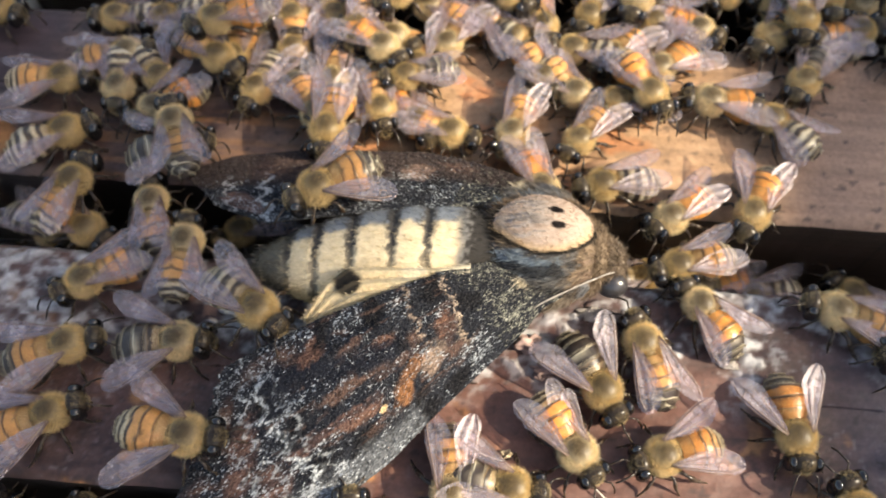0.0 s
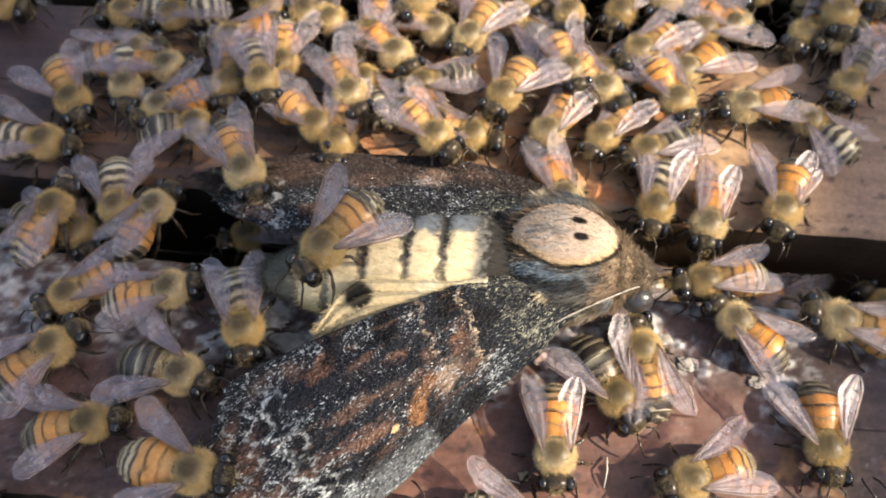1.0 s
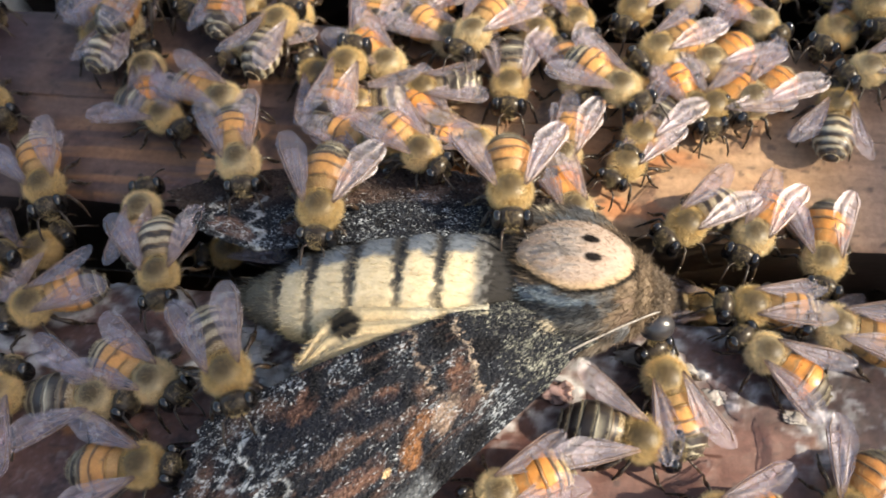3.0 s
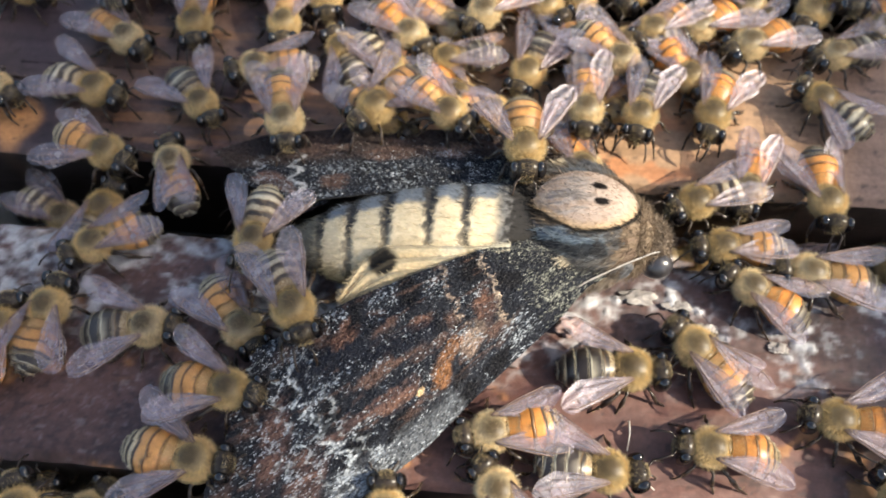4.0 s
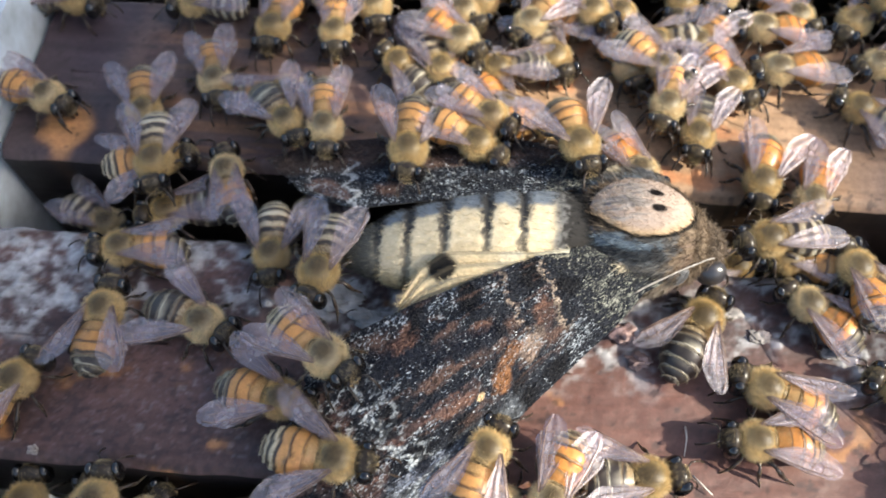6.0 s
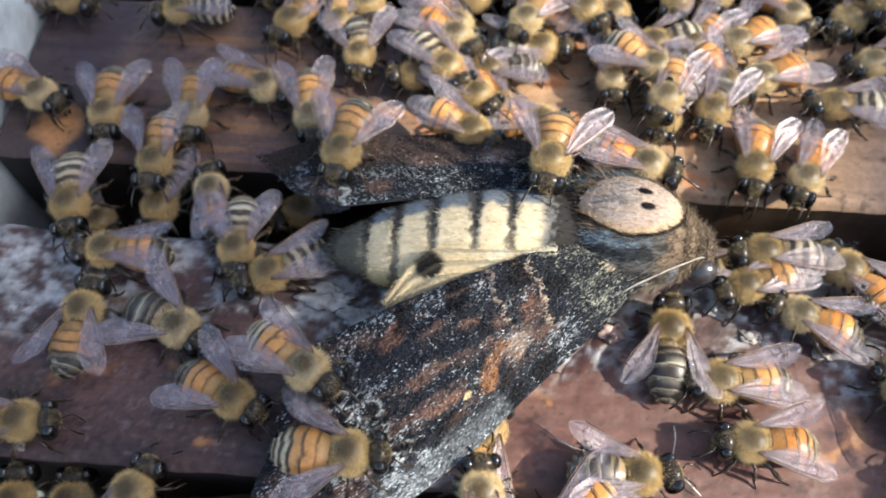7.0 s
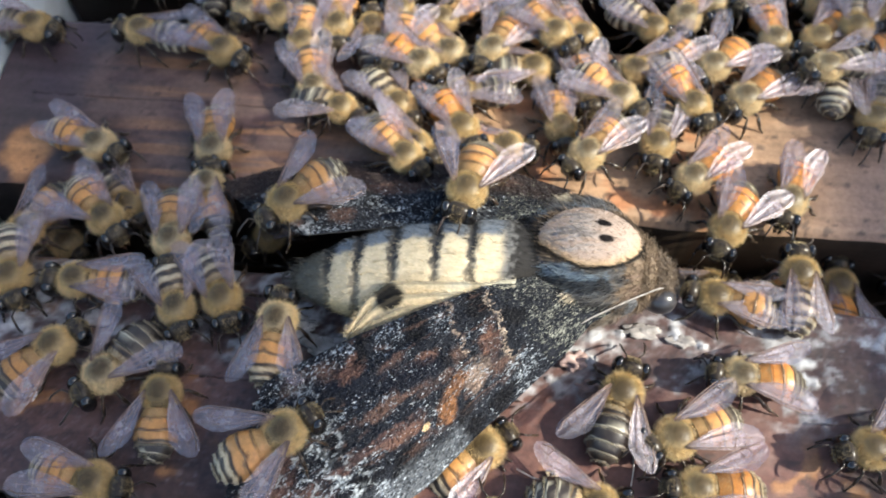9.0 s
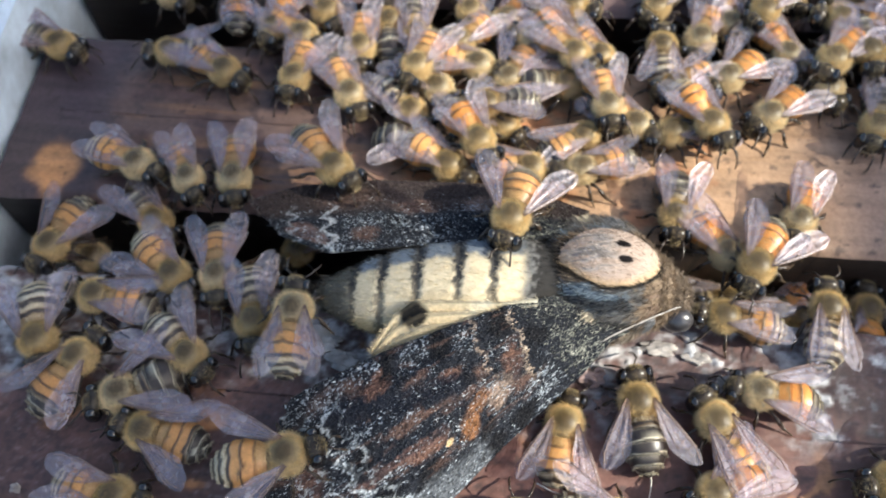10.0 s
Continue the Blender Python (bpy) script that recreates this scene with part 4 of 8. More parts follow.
def moth_thorax():
    axes = np.array((7.3, 6.2, 6.2))
    turn = pose(0, 0, 0, -9, 0, 3.5).to_3x3()
    rot = np.array([list(r) for r in turn])
    centre = np.array((-1.15, -0.2, 6.5))

    def colour(d):
        x, phi = d[..., 0] * axes[0], np.degrees(np.arctan2(-d[..., 1], d[..., 2]))
        n, m = fractal(x * 0.75 + 40, phi * 0.085 + 20, 4), fractal(x * 0.35 + 9, phi * 0.30 + 60, 3)
        tuft = fractal(x * 1.3 + 70, phi * 0.16 + 5, 3)
        x0, x = x, x + 2.2 * (tuft - 0.5) * (np.abs(phi) > 30)
        c = np.empty(d.shape)
        c[:] = (0.165, 0.120, 0.082)
        c = blend(c, (0.26, 0.20, 0.14), smooth(0.5, 0.68, tuft) * 0.7)
        c = blend(c, (0.05, 0.042, 0.036), smooth(0.44, 0.30, tuft) * 0.7)
        c = blend(c, (0.045, 0.045, 0.048), smooth(-3.6, -5.2, x))
        grey = smooth(3.6, 1.6, x + 1.5 * (n - 0.5))
        c = blend(c, (0.13, 0.125, 0.12), grey * smooth(30, 36, np.abs(phi)) * smooth(84, 72, np.abs(phi)))
        c = blend(c, (0.19, 0.235, 0.275), grey * smooth(30, 36, np.abs(phi)) * smooth(66, 52, np.abs(phi) + 12 * (m - 0.5)) * smooth(0.34, 0.52, n))
        c = blend(c, (0.03, 0.03, 0.032), grey * smooth(8, 4, np.abs(np.abs(phi) - 53 - 14 * (n - 0.5) - 1.2 * x)) * 0.9)
        c = blend(c, (0.03, 0.03, 0.03), smooth(4, 2, np.abs(np.abs(phi) - 76 - 12 * (m - 0.5))) * 0.7)
        c = blend(c, (0.30, 0.27, 0.23), smooth(82, 95, np.abs(phi)) * n)
        c = blend(c, (0.19, 0.135, 0.10), smooth(3.0, 4.5, x) * smooth(0.4, 0.6, m) * smooth(20, 50, np.abs(phi)))
        # the pale skull mark
        x = x0
        e = np.sqrt((np.abs(x - 0.35) / 5.1) ** 2.4 + (np.abs(phi) / (35.0 - 2.4 * np.clip(-x - 0.8, 0, 4.5))) ** 2.4) + 0.07 * (n - 0.5)
        c = blend(c, (0.012, 0.011, 0.010), smooth(1.16 + 0.16 * smooth(-2.5, -5, x) * smooth(-10, 20, phi), 1.08, e) * ((phi > 4) | (x < -3.5)) * 0.97)
        skull = np.empty(d.shape)
        skull[:] = (0.40, 0.31, 0.25)
        skull = blend(skull, (0.42, 0.37, 0.33), smooth(0.40, 0.62, m) * smooth(2.5, -1.5, x))
        skull = blend(skull, (0.20, 0.175, 0.16), smooth(0.52, 0.68, m) * smooth(2.0, -1.5, x) * 0.85)
        skull = blend(skull, (0.47, 0.33, 0.19), smooth(0.70, 0.98, e) * smooth(-20, 20, phi) * 0.8)
        for sd in (-1, 1):
            q = np.hypot((x - 1.6) / 0.8, (phi - sd * 8.8) / 4.4)
            skull = blend(skull, (0.010, 0.008, 0.008), smooth(1.15, 0.8, q))
        f = smooth(1.03, 0.97, e)
        return c * (1 - f[..., None]) + skull * f[..., None], f
    t, a = np.linspace(0.02, np.pi - 0.02, 150), np.linspace(0, 2 * np.pi, 210, endpoint=False)
    d = np.stack([np.repeat(np.cos(t)[:, None], len(a), 1), np.sin(t)[:, None] * np.cos(a), np.sin(t)[:, None] * np.sin(a)], 2)
    col, f = colour(d)
    p = (d * axes) @ rot.T + centre
    s = Shape()
    s.grid(p, col, wrap=True)
    b, n, dd = on_ball(19000, axes, lambda q: q[:, 2] > -0.5)
    cc, ff = colour(dd)
    long = np.where(ff[:, None] > 0.5, 0.34, 0.85)
    lean = np.where(ff[:, None] > 0.5, 1.6, 0.9) * np.array((-1.0, 0, 0))
    s.hairs(b @ rot.T + centre, n @ rot.T * 0.5 + lean, long, 0.10, cc * (0.80 + 0.40 * RNG.rand(len(b), 1)), spread=0.24, slot=1)
    body = moth_part("thorax", s, MOTH_COAT, FUR, label="furry thorax with a pale skull-shaped mark")
    edge = Shape()
    phi = np.radians(np.linspace(-22, 46, 16))
    back = -5.85 + 2.3 * (phi / 0.7) ** 2
    ring = np.sqrt(1 - (back / axes[0]) ** 2)
    q = np.stack([back / axes[0], -ring * np.sin(phi), ring * np.cos(phi)], 1) * axes * 0.985
    edge.tube([tuple(v) for v in q @ rot.T + centre], 0.12 + 0.26 * np.sin(np.linspace(0.1, 3.0, 16)), BLACK, 10)
    moth_part("thorax_rim", edge, MOTH_EYE, label="bare glossy black rim", parent=body)


def moth_head():
    s = Shape()
    for c, ax, tone, n in (((4.4, -0.4, 6.1), (2.2, 3.7, 4.2), (0.22, 0.165, 0.115), 6500), ((6.1, -0.6, 5.5), (2.4, 2.5, 2.9), (0.20, 0.155, 0.115), 5200)):
        s.ball(c, ax, tone, 24, 36)
        b, nn, d = on_ball(n, ax, lambda q: (q[:, 0] > -0.3) & (q[:, 2] > -0.6), c)
        tones = np.array(tone) * (0.7 + 0.6 * RNG.rand(len(b), 1)) * (0.7 + 0.8 * fractal(b[:, :1] * 0.9, b[:, 1:2] * 0.9 + 30, 3))
        s.hairs(b, nn * 0.45, 0.85, 0.08, tones, lean=(-0.7, 0, 0), spread=0.45, slot=1)
    head = moth_part("head", s, MOTH_COAT, FUR, label="brown furry head")
    for y, z in ((-3.0, 5.3), (1.5, 4.3)):
        e = Shape()
        e.ball((7.1, y, z), (1.65, 1.3, 1.6), BLACK, 20, 26)
        moth_part("eye", e, MOTH_EYE, label="dark glossy eye", parent=head)
    for line in ([(6.9, -2.6, 7.6), (6.3, -3.0, 8.3), (3.0, -4.9, 8.9), (-0.4, -6.8, 8.7), (-1.8, -7.7, 8.3)], [(6.9, 1.2, 6.6), (5.4, 3.6, 6.4), (2.6, 6.0, 6.2), (0, 7.4, 6.2)]):
        f = Shape()
        pts = along(line, 24)
        f.tube([tuple(q) for q in pts], np.interp(np.linspace(0, 1, 24), [0, 0.3, 0.85, 1], [0.08, 0.10, 0.10, 0.06]), (0.5, 0.46, 0.4), 8)
        moth_part("antenna", f, ANTENNA, label="stout pale antenna folded back", parent=head)


def shoulder(c, ax, side):
    s = Shape()

    def tone(p):
        n = fractal(p[..., 0] * 0.6 + 3, p[..., 1] * 0.9 + 8, 3)
        k = np.empty(p.shape)
        k[:] = (0.15, 0.13, 0.11)
        k = blend(k, (0.15, 0.15, 0.155), smooth(0.46, 0.6, n))
        k = blend(k, (0.035, 0.033, 0.033), smooth(0.30, 0.22, n))
        return blend(k, (0.58, 0.50, 0.36), smooth(1.1, 0.5, np.hypot(p[..., 0] + 3.2, p[..., 1] - side * 5.8)))
    s.ball(c, ax, tone, 40, 60)
    b, nn, d = on_ball(4200, ax, lambda q: q[:, 2] > -0.4, c)
    s.hairs(b, nn * 0.4, 0.7, 0.10, tone(b) * (0.75 + 0.45 * RNG.rand(len(b), 1)), lean=(-0.95, side * 0.25, 0), spread=0.2, slot=1)
    moth_part("shoulder_tuft", s, MOTH_COAT, FUR, label="grey and brown furry shoulder tuft")


def cream_tuft(at):
    s = Shape()
    ax = (1.0, 0.6, 0.6)
    s.ball(at, ax, (0.60, 0.52, 0.38), 10, 14)
    b, nn, d = on_ball(420, ax, lambda q: q[:, 2] > -0.3, at)
    s.hairs(b, nn * 0.5, 0.7, 0.10, np.array((0.66, 0.58, 0.44)) * (0.75 + 0.4 * RNG.rand(len(b), 1)), lean=(-0.8, -0.5, 0), spread=0.25, slot=1)
    moth_part("cream_tuft", s, MOTH_COAT, FUR, label="small cream tuft at the wing root")


cream_tuft((-3.0, -5.2, 9.5))
shoulder((-0.4, -4.2, 7.2), (4.8, 1.6, 2.3), -1)
shoulder((-1.6, 4.4, 7.9), (4.8, 2.2, 2.7), 1)
moth_abdomen()
moth_thorax()
moth_head()

# ---- crumbs and litter on the bars ----
def crumb(at, size, tone, seed, label):
    bm = bmesh.new()
    bmesh.ops.create_icosphere(bm, subdivisions=4, radius=1)
    for v in bm.verts:
        k = 0.8 + 0.55 * noise.noise(v.co * 1.6 + Vector((seed * 3.1, 0, seed))) + 0.35 * noise.noise(v.co * 3.7 + Vector((seed, 2, 0)))
        v.co = Vector((v.co.x * size[0], v.co.y * size[1], (v.co.z + 0.55) * size[2])) * k * MM
    me = bpy.data.meshes.new("crumb")
    bm.to_mesh(me)
    bm.free()
    at_c = me.color_attributes.new("tint", "FLOAT_COLOR", "POINT")
    mott = [0.7 + 0.9 * max(0, 0.5 + noise.noise(v.co * 1100 + Vector((seed, 0, 0)))) * (0.5 if seed % 2 else 0.4) for v in me.vertices]
    at_c.data.foreach_set("color", [q for k in mott for q in (tone[0] * k, tone[1] * k, tone[2] * k, 1.0)])
    me.materials.append(CRUMB)
    me.polygons.foreach_set("use_smooth", [True] * len(me.polygons))
    ob = tagged(new("wax_crumb", me), label, "wax crumb", "crumbs on the bars")
    ob.location = (at[0] * MM, at[1] * MM, 0.0001)
    return ob


CHALK, TAWNY = (0.33, 0.30, 0.275), (0.42, 0.33, 0.22)
crumb((6.2, -4.4), (2.2, 1.0, 0.22), CHALK, 3, "chalky white lump of wax on the bar")
crumb((10.4, -5.2), (1.6, 0.8, 0.22), CHALK, 4, "chalky white lump of wax on the bar")
crumb((13.4, -7.6), (1.2, 0.8, 0.22), CHALK, 5, "chalky white lump of wax on the bar")
crumb((-59.0, -25.0), (0.55, 0.5, 0.5), CHALK, 6, "small white wax grain on the bar's edge")
crumb((-31.5, -6.6), (3.2, 1.6, 0.4), (0.46, 0.45, 0.43), 7, "flat grey flake of wax on the bar")
crumb((-28.0, -8.6), (2.0, 1.1, 0.4), (0.46, 0.45, 0.43), 8, "flat grey flake of wax on the bar")
crumb((-3.0, -20.3), (0.7, 0.5, 0.4), TAWNY, 9, "small tawny wax grain on the bar")
crumb((-1.2, -8.3), (1.7, 1.2, 0.7), (0.36, 0.25, 0.22), 11, "pinkish lump of old wax on the bar")
crumb((0.6, -11.3), (1.3, 1.0, 0.6), (0.36, 0.25, 0.22), 12, "pinkish lump of old wax on the bar")
crumb((20.5, -9.0), (1.3, 0.7, 0.2), CHALK, 10, "chalky white lump of wax on the bar")


def straw(points, label):
    s = Shape()
    s.tube(points, np.linspace(0.11, 0.05, len(points)), (0.62, 0.58, 0.50), 6)
    ob = new("straw", s.mesh("straw", CRUMB))
    tagged(ob, label, "straw", "litter on the bars")


straw([(5.0, -17.8, 0.25), (4.9, -19.2, 0.9), (4.7, -20.8, 0.35)], "pale dry grass fibre lying on the bar")
straw([(5.4, -22.6, 0.3), (6.1, -23.4, 0.7), (7.2, -24.3, 0.3)], "pale dry grass fibre lying on the bar")
straw([(-6.5, -20.0, 0.3), (-5.0, -20.8, 0.8), (-3.4, -21.0, 0.3)], "reddish dry fibre lying on the bar")


# ---- the bees, one after another ----
BEES = []


def add_bee(kind, left, right, size):
    BEES.append(honey_bee(kind, (left, right), size, len(BEES)))


add_bee('banded', 12, 14, 0.85)
add_bee('orange', 14, 14, 0.88)
add_bee('banded', 40, 20, 0.87)
add_bee('orange', 24, 38, 0.89)
add_bee('orange', 16, 12, 0.89)
add_bee('banded', 36, 30, 0.84)
add_bee('orange', 16, 16, 0.83)
add_bee('amber', 34, 40, 0.91)
add_bee('banded', 40, 20, 0.86)
add_bee('banded', 16, 20, 0.85)
add_bee('orange', 16, 16, 0.93)
add_bee('banded', 20, 20, 0.88)
add_bee('banded', 20, 20, 0.91)
add_bee('amber', 12, 12, 0.88)
add_bee('orange', 15, 50, 0.89)
add_bee('banded', 40, 44, 0.85)
add_bee('orange', 22, 22, 0.89)
add_bee('orange', 14, 16, 0.92)
add_bee('orange', 38, 12, 0.88)
add_bee('orange', 16, 16, 0.90)
add_bee('orange', 16, 16, 0.90)
add_bee('orange', 20, 20, 0.84)
add_bee('orange', 20, 22, 0.91)
add_bee('orange', 14, 14, 0.89)
add_bee('banded', 38, 38, 0.86)
add_bee('orange', 10, 10, 0.83)
add_bee('orange', 48, 30, 0.92)
add_bee('orange', 14, 16, 0.88)
add_bee('orange', 20, 24, 0.90)
add_bee('banded', 16, 20, 0.92)
add_bee('orange', 30, 34, 0.90)
add_bee('banded', 40, 46, 0.92)
add_bee('orange', 42, 36, 0.87)
add_bee('orange', 50, 46, 0.91)
add_bee('amber', 16, 20, 0.87)
add_bee('banded', 34, 40, 0.92)
add_bee('orange', 16, 20, 0.92)
add_bee('amber', 26, 30, 0.84)
add_bee('orange', 14, 14, 0.84)
add_bee('amber', 26, 30, 0.85)
add_bee('orange', 18, 22, 0.93)
add_bee('amber', 30, 50, 0.87)
add_bee('amber', 14, 40, 0.89)
add_bee('amber', 10, 12, 0.86)
add_bee('banded', 16, 16, 0.88)
add_bee('banded', 30, 12, 0.87)
add_bee('orange', 14, 14, 0.87)
add_bee('orange', 46, 44, 0.89)
add_bee('banded', 30, 34, 0.89)
add_bee('amber', 24, 30, 0.92)
add_bee('amber', 44, 16, 0.90)
add_bee('banded', 30, 30, 0.92)
add_bee('orange', 18, 20, 0.92)
add_bee('banded', 35, 30, 0.93)
add_bee('banded', 38, 16, 0.90)
add_bee('banded', 18, 24, 0.85)
add_bee('orange', 16, 12, 0.92)
add_bee('banded', 16, 12, 0.93)
add_bee('banded', 16, 12, 0.92)
add_bee('orange', 12, 16, 0.89)
add_bee('amber', 24, 12, 0.90)
add_bee('banded', 12, 16, 0.85)
add_bee('amber', 16, 16, 0.91)
add_bee('banded', 24, 12, 0.89)
add_bee('banded', 24, 16, 0.86)
add_bee('banded', 24, 24, 0.84)
add_bee('banded', 16, 24, 0.92)
add_bee('amber', 12, 12, 0.93)
add_bee('banded', 24, 16, 0.84)
add_bee('banded', 16, 24, 0.91)
add_bee('amber', 12, 24, 0.87)
add_bee('banded', 24, 24, 0.85)
add_bee('banded', 24, 24, 0.86)
add_bee('amber', 24, 12, 0.91)
add_bee('banded', 16, 16, 0.92)
add_bee('banded', 16, 12, 0.83)
add_bee('orange', 16, 24, 0.89)
add_bee('banded', 12, 12, 0.83)
add_bee('orange', 24, 12, 0.90)
add_bee('orange', 16, 16, 0.86)
add_bee('banded', 12, 12, 0.92)
add_bee('banded', 24, 12, 0.93)
add_bee('banded', 24, 12, 0.88)
add_bee('banded', 12, 12, 0.93)
add_bee('orange', 12, 12, 0.86)
add_bee('orange', 24, 24, 0.84)
add_bee('banded', 24, 16, 0.89)
add_bee('orange', 12, 16, 0.83)
add_bee('amber', 24, 12, 0.85)
add_bee('banded', 24, 16, 0.87)
add_bee('orange', 16, 16, 0.89)
add_bee('amber', 12, 16, 0.85)
add_bee('banded', 16, 12, 0.83)
add_bee('orange', 16, 16, 0.92)
add_bee('banded', 12, 24, 0.86)
add_bee('orange', 12, 12, 0.93)
add_bee('amber', 24, 12, 0.92)
add_bee('amber', 12, 16, 0.87)
add_bee('banded', 16, 16, 0.88)
add_bee('banded', 24, 16, 0.88)
add_bee('orange', 24, 12, 0.89)
add_bee('banded', 16, 20, 0.9)
add_bee('orange', 34, 30, 0.9)
add_bee('amber', 26, 14, 0.88)
add_bee('amber', 14, 18, 0.9)
add_bee('banded', 14, 18, 0.92)
add_bee('orange', 14, 14, 0.87)
add_bee('banded', 14, 34, 0.88)
add_bee('amber', 26, 18, 0.93)
add_bee('orange', 26, 14, 0.87)
add_bee('orange', 34, 18, 0.89)
add_bee('orange', 18, 14, 0.88)
add_bee('orange', 34, 34, 0.88)
add_bee('banded', 26, 34, 0.92)
add_bee('amber', 14, 18, 0.9)
add_bee('amber', 14, 26, 0.9)
add_bee('orange', 14, 14, 0.84)
add_bee('orange', 26, 18, 0.88)
add_bee('orange', 14, 34, 0.89)
add_bee('orange', 18, 34, 0.88)
add_bee('orange', 14, 14, 0.89)
add_bee('amber', 18, 18, 0.88)
add_bee('amber', 26, 18, 0.9)
add_bee('amber', 26, 34, 0.91)
add_bee('orange', 14, 18, 0.92)
add_bee('banded', 34, 18, 0.92)
add_bee('orange', 18, 14, 0.89)


def go(bee, *rows):
    """Rows of seconds, place in millimetres and heading in degrees."""
    walk(bee, [(t, mm_pose(x, y, z, 0, 0, h)) for t, x, y, z, h in rows])


def stir(bee, n):
    """Wings, feelers and legs shift a little as the bee walks."""
    rnd = random.Random(100 + n)
    parts = list(bee.children_recursive)
    for ob in parts:
        kind = ob.name.split(".")[0]
        base = ob.matrix_basis.copy()
        if kind in ("forewing", "hindwing") and n % 2 == 0:
            rows = [(t, base @ pose(0, 0, 0, rnd.uniform(-4, 4), rnd.uniform(-3, 3), rnd.uniform(-5, 5))) for t in np.arange(0, 10.1, 1.0)]
        elif kind == "antenna":
            rows = [(t, base @ pose(0, 0, 0, 0, rnd.uniform(-12, 12), rnd.uniform(-14, 14))) for t in np.arange(0, 10.1, 1.0)]
        elif kind == "leg":
            turn = rnd.choice((-1, 1))
            rows = [(t, base @ pose(0, 0, 0, 0, 0, turn * (-1) ** i * rnd.uniform(2, 9))) for i, t in enumerate(np.arange(0, 10.1, 0.5))]
        else:
            continue
        walk(ob, rows)


def motions():
    go(BEES[0], (0, -51.7, -30.7, 2.6, 113), (0.5, -51.7, -30.7, 2.6, 113), (1, -51.7, -30.7, 2.6, 113), (1.5, -51.7, -30.7, 2.6, 113), (2, -51.7, -30.7, 2.6, 113), (3.5, -51.7, -30.7, 2.6, 113), (4, -51.7, -30.7, 2.6, 113), (4.5, -53.9, -30.9, 2.6, 96), (5, -54.6, -30.2, 2.7, 102), (5.5, -53.3, -29.8, 2.7, 102), (5.7, -52.2, -29.7, 2.7, 97), (7, -46.0, -28.7, 2.6, 67), (7.5, -44.8, -28.5, 2.6, 55), (8, -43.1, -28.2, 2.9, 43), (8.5, -37.3, -27.3, 3.3, 70), (9, -37.3, -30.5, 3.3, 31), (9.5, -37.3, -30.5, 3.1, 31), (10, -37.3, -30.5, 3.1, 31))
    go(BEES[1], (0, -8.4, -24.9, 2.6, -87), (0.5, -9.2, -24.0, 2.6, -81), (0.67, -9.6, -25.0, 2.6, -133), (0.83, -10.1, -26.1, 2.6, -184), (1, -10.5, -27.1, 2.6, -236), (1.25, -11.5, -24.6, 2.6, -176), (1.5, -12.5, -22.1, 2.6, -115), (2, -10.5, -19.4, 2.6, -105), (2.75, -10.5, -23.2, 2.6, -171), (3.5, -10.5, -27.1, 2.6, -236), (4, -7.8, -25.8, 2.6, -236), (4.5, -12.8, -27.0, 2.6, -228), (5, -12.2, -27.2, 2.6, -233), (5.5, -12.5, -27.5, 2.6, -235), (7, -13.6, -26.1, 2.6, -267), (7.5, -11.6, -25.4, 2.6, -267), (8, -10.0, -25.1, 2.6, -271), (8.5, -9.4, -25.0, 2.6, -274), (9, -8.9, -27.0, 2.6, -274), (9.5, -8.9, -26.2, 2.6, -274), (10, -8.8, -25.7, 2.6, -274))
    go(BEES[2], (0, -2.6, -24.0, 2.6, -5), (0.5, -2.6, -24.6, 2.6, -5), (1, -2.5, -25.0, 2.6, -5), (1.5, -2.2, -25.3, 2.6, -5), (2, -1.7, -25.5, 2.6, -5), (3.5, -1.5, -24.4, 2.6, -5), (4, 2.5, -23.3, 2.6, 0), (4.5, 0.6, -23.9, 2.6, 4), (5, 0.6, -24.0, 2.6, 7), (5.5, 0.6, -23.9, 2.6, 10), (7, 1.2, -23.2, 2.6, 5), (7.5, 1.0, -23.7, 2.6, 5), (8, 1.1, -22.9, 2.6, 7), (8.5, 1.2, -23.0, 2.6, -1), (9, 1.2, -23.3, 2.6, -1), (9.5, 1.2, -23.3, 2.6, -1), (10, 1.2, -23.3, 2.6, -1))
    go(BEES[3], (0, -17.9, -28.5, 2.6, 94), (0.5, -17.9, -28.5, 2.6, 94), (1, -17.9, -28.5, 2.6, 94), (1.5, -17.9, -28.5, 2.6, 94), (2, -17.9, -28.5, 2.6, 94), (3.5, -17.9, -28.5, 2.6, 94), (4, -17.9, -28.5, 2.6, 94), (4.5, -17.5, -28.4, 2.6, 94), (5, -17.2, -27.5, 3.0, 79), (5.5, -15.8, -25.4, 4.5, 63), (6.8, -13.5, -19.5, 0.9, 73), (7, -13.4, -19.8, 0.3, 72), (7.5, -13.2, -20.7, 0.6, 70), (8, -13.1, -21.5, 0.8, 66), (8.5, -11.8, -20.2, 0.8, 43), (9, -9.7, -18.3, 0.8, 36), (9.5, -6.0, -15.5, 0.8, 54), (10, -3.9, -13.7, 0.8, 78))
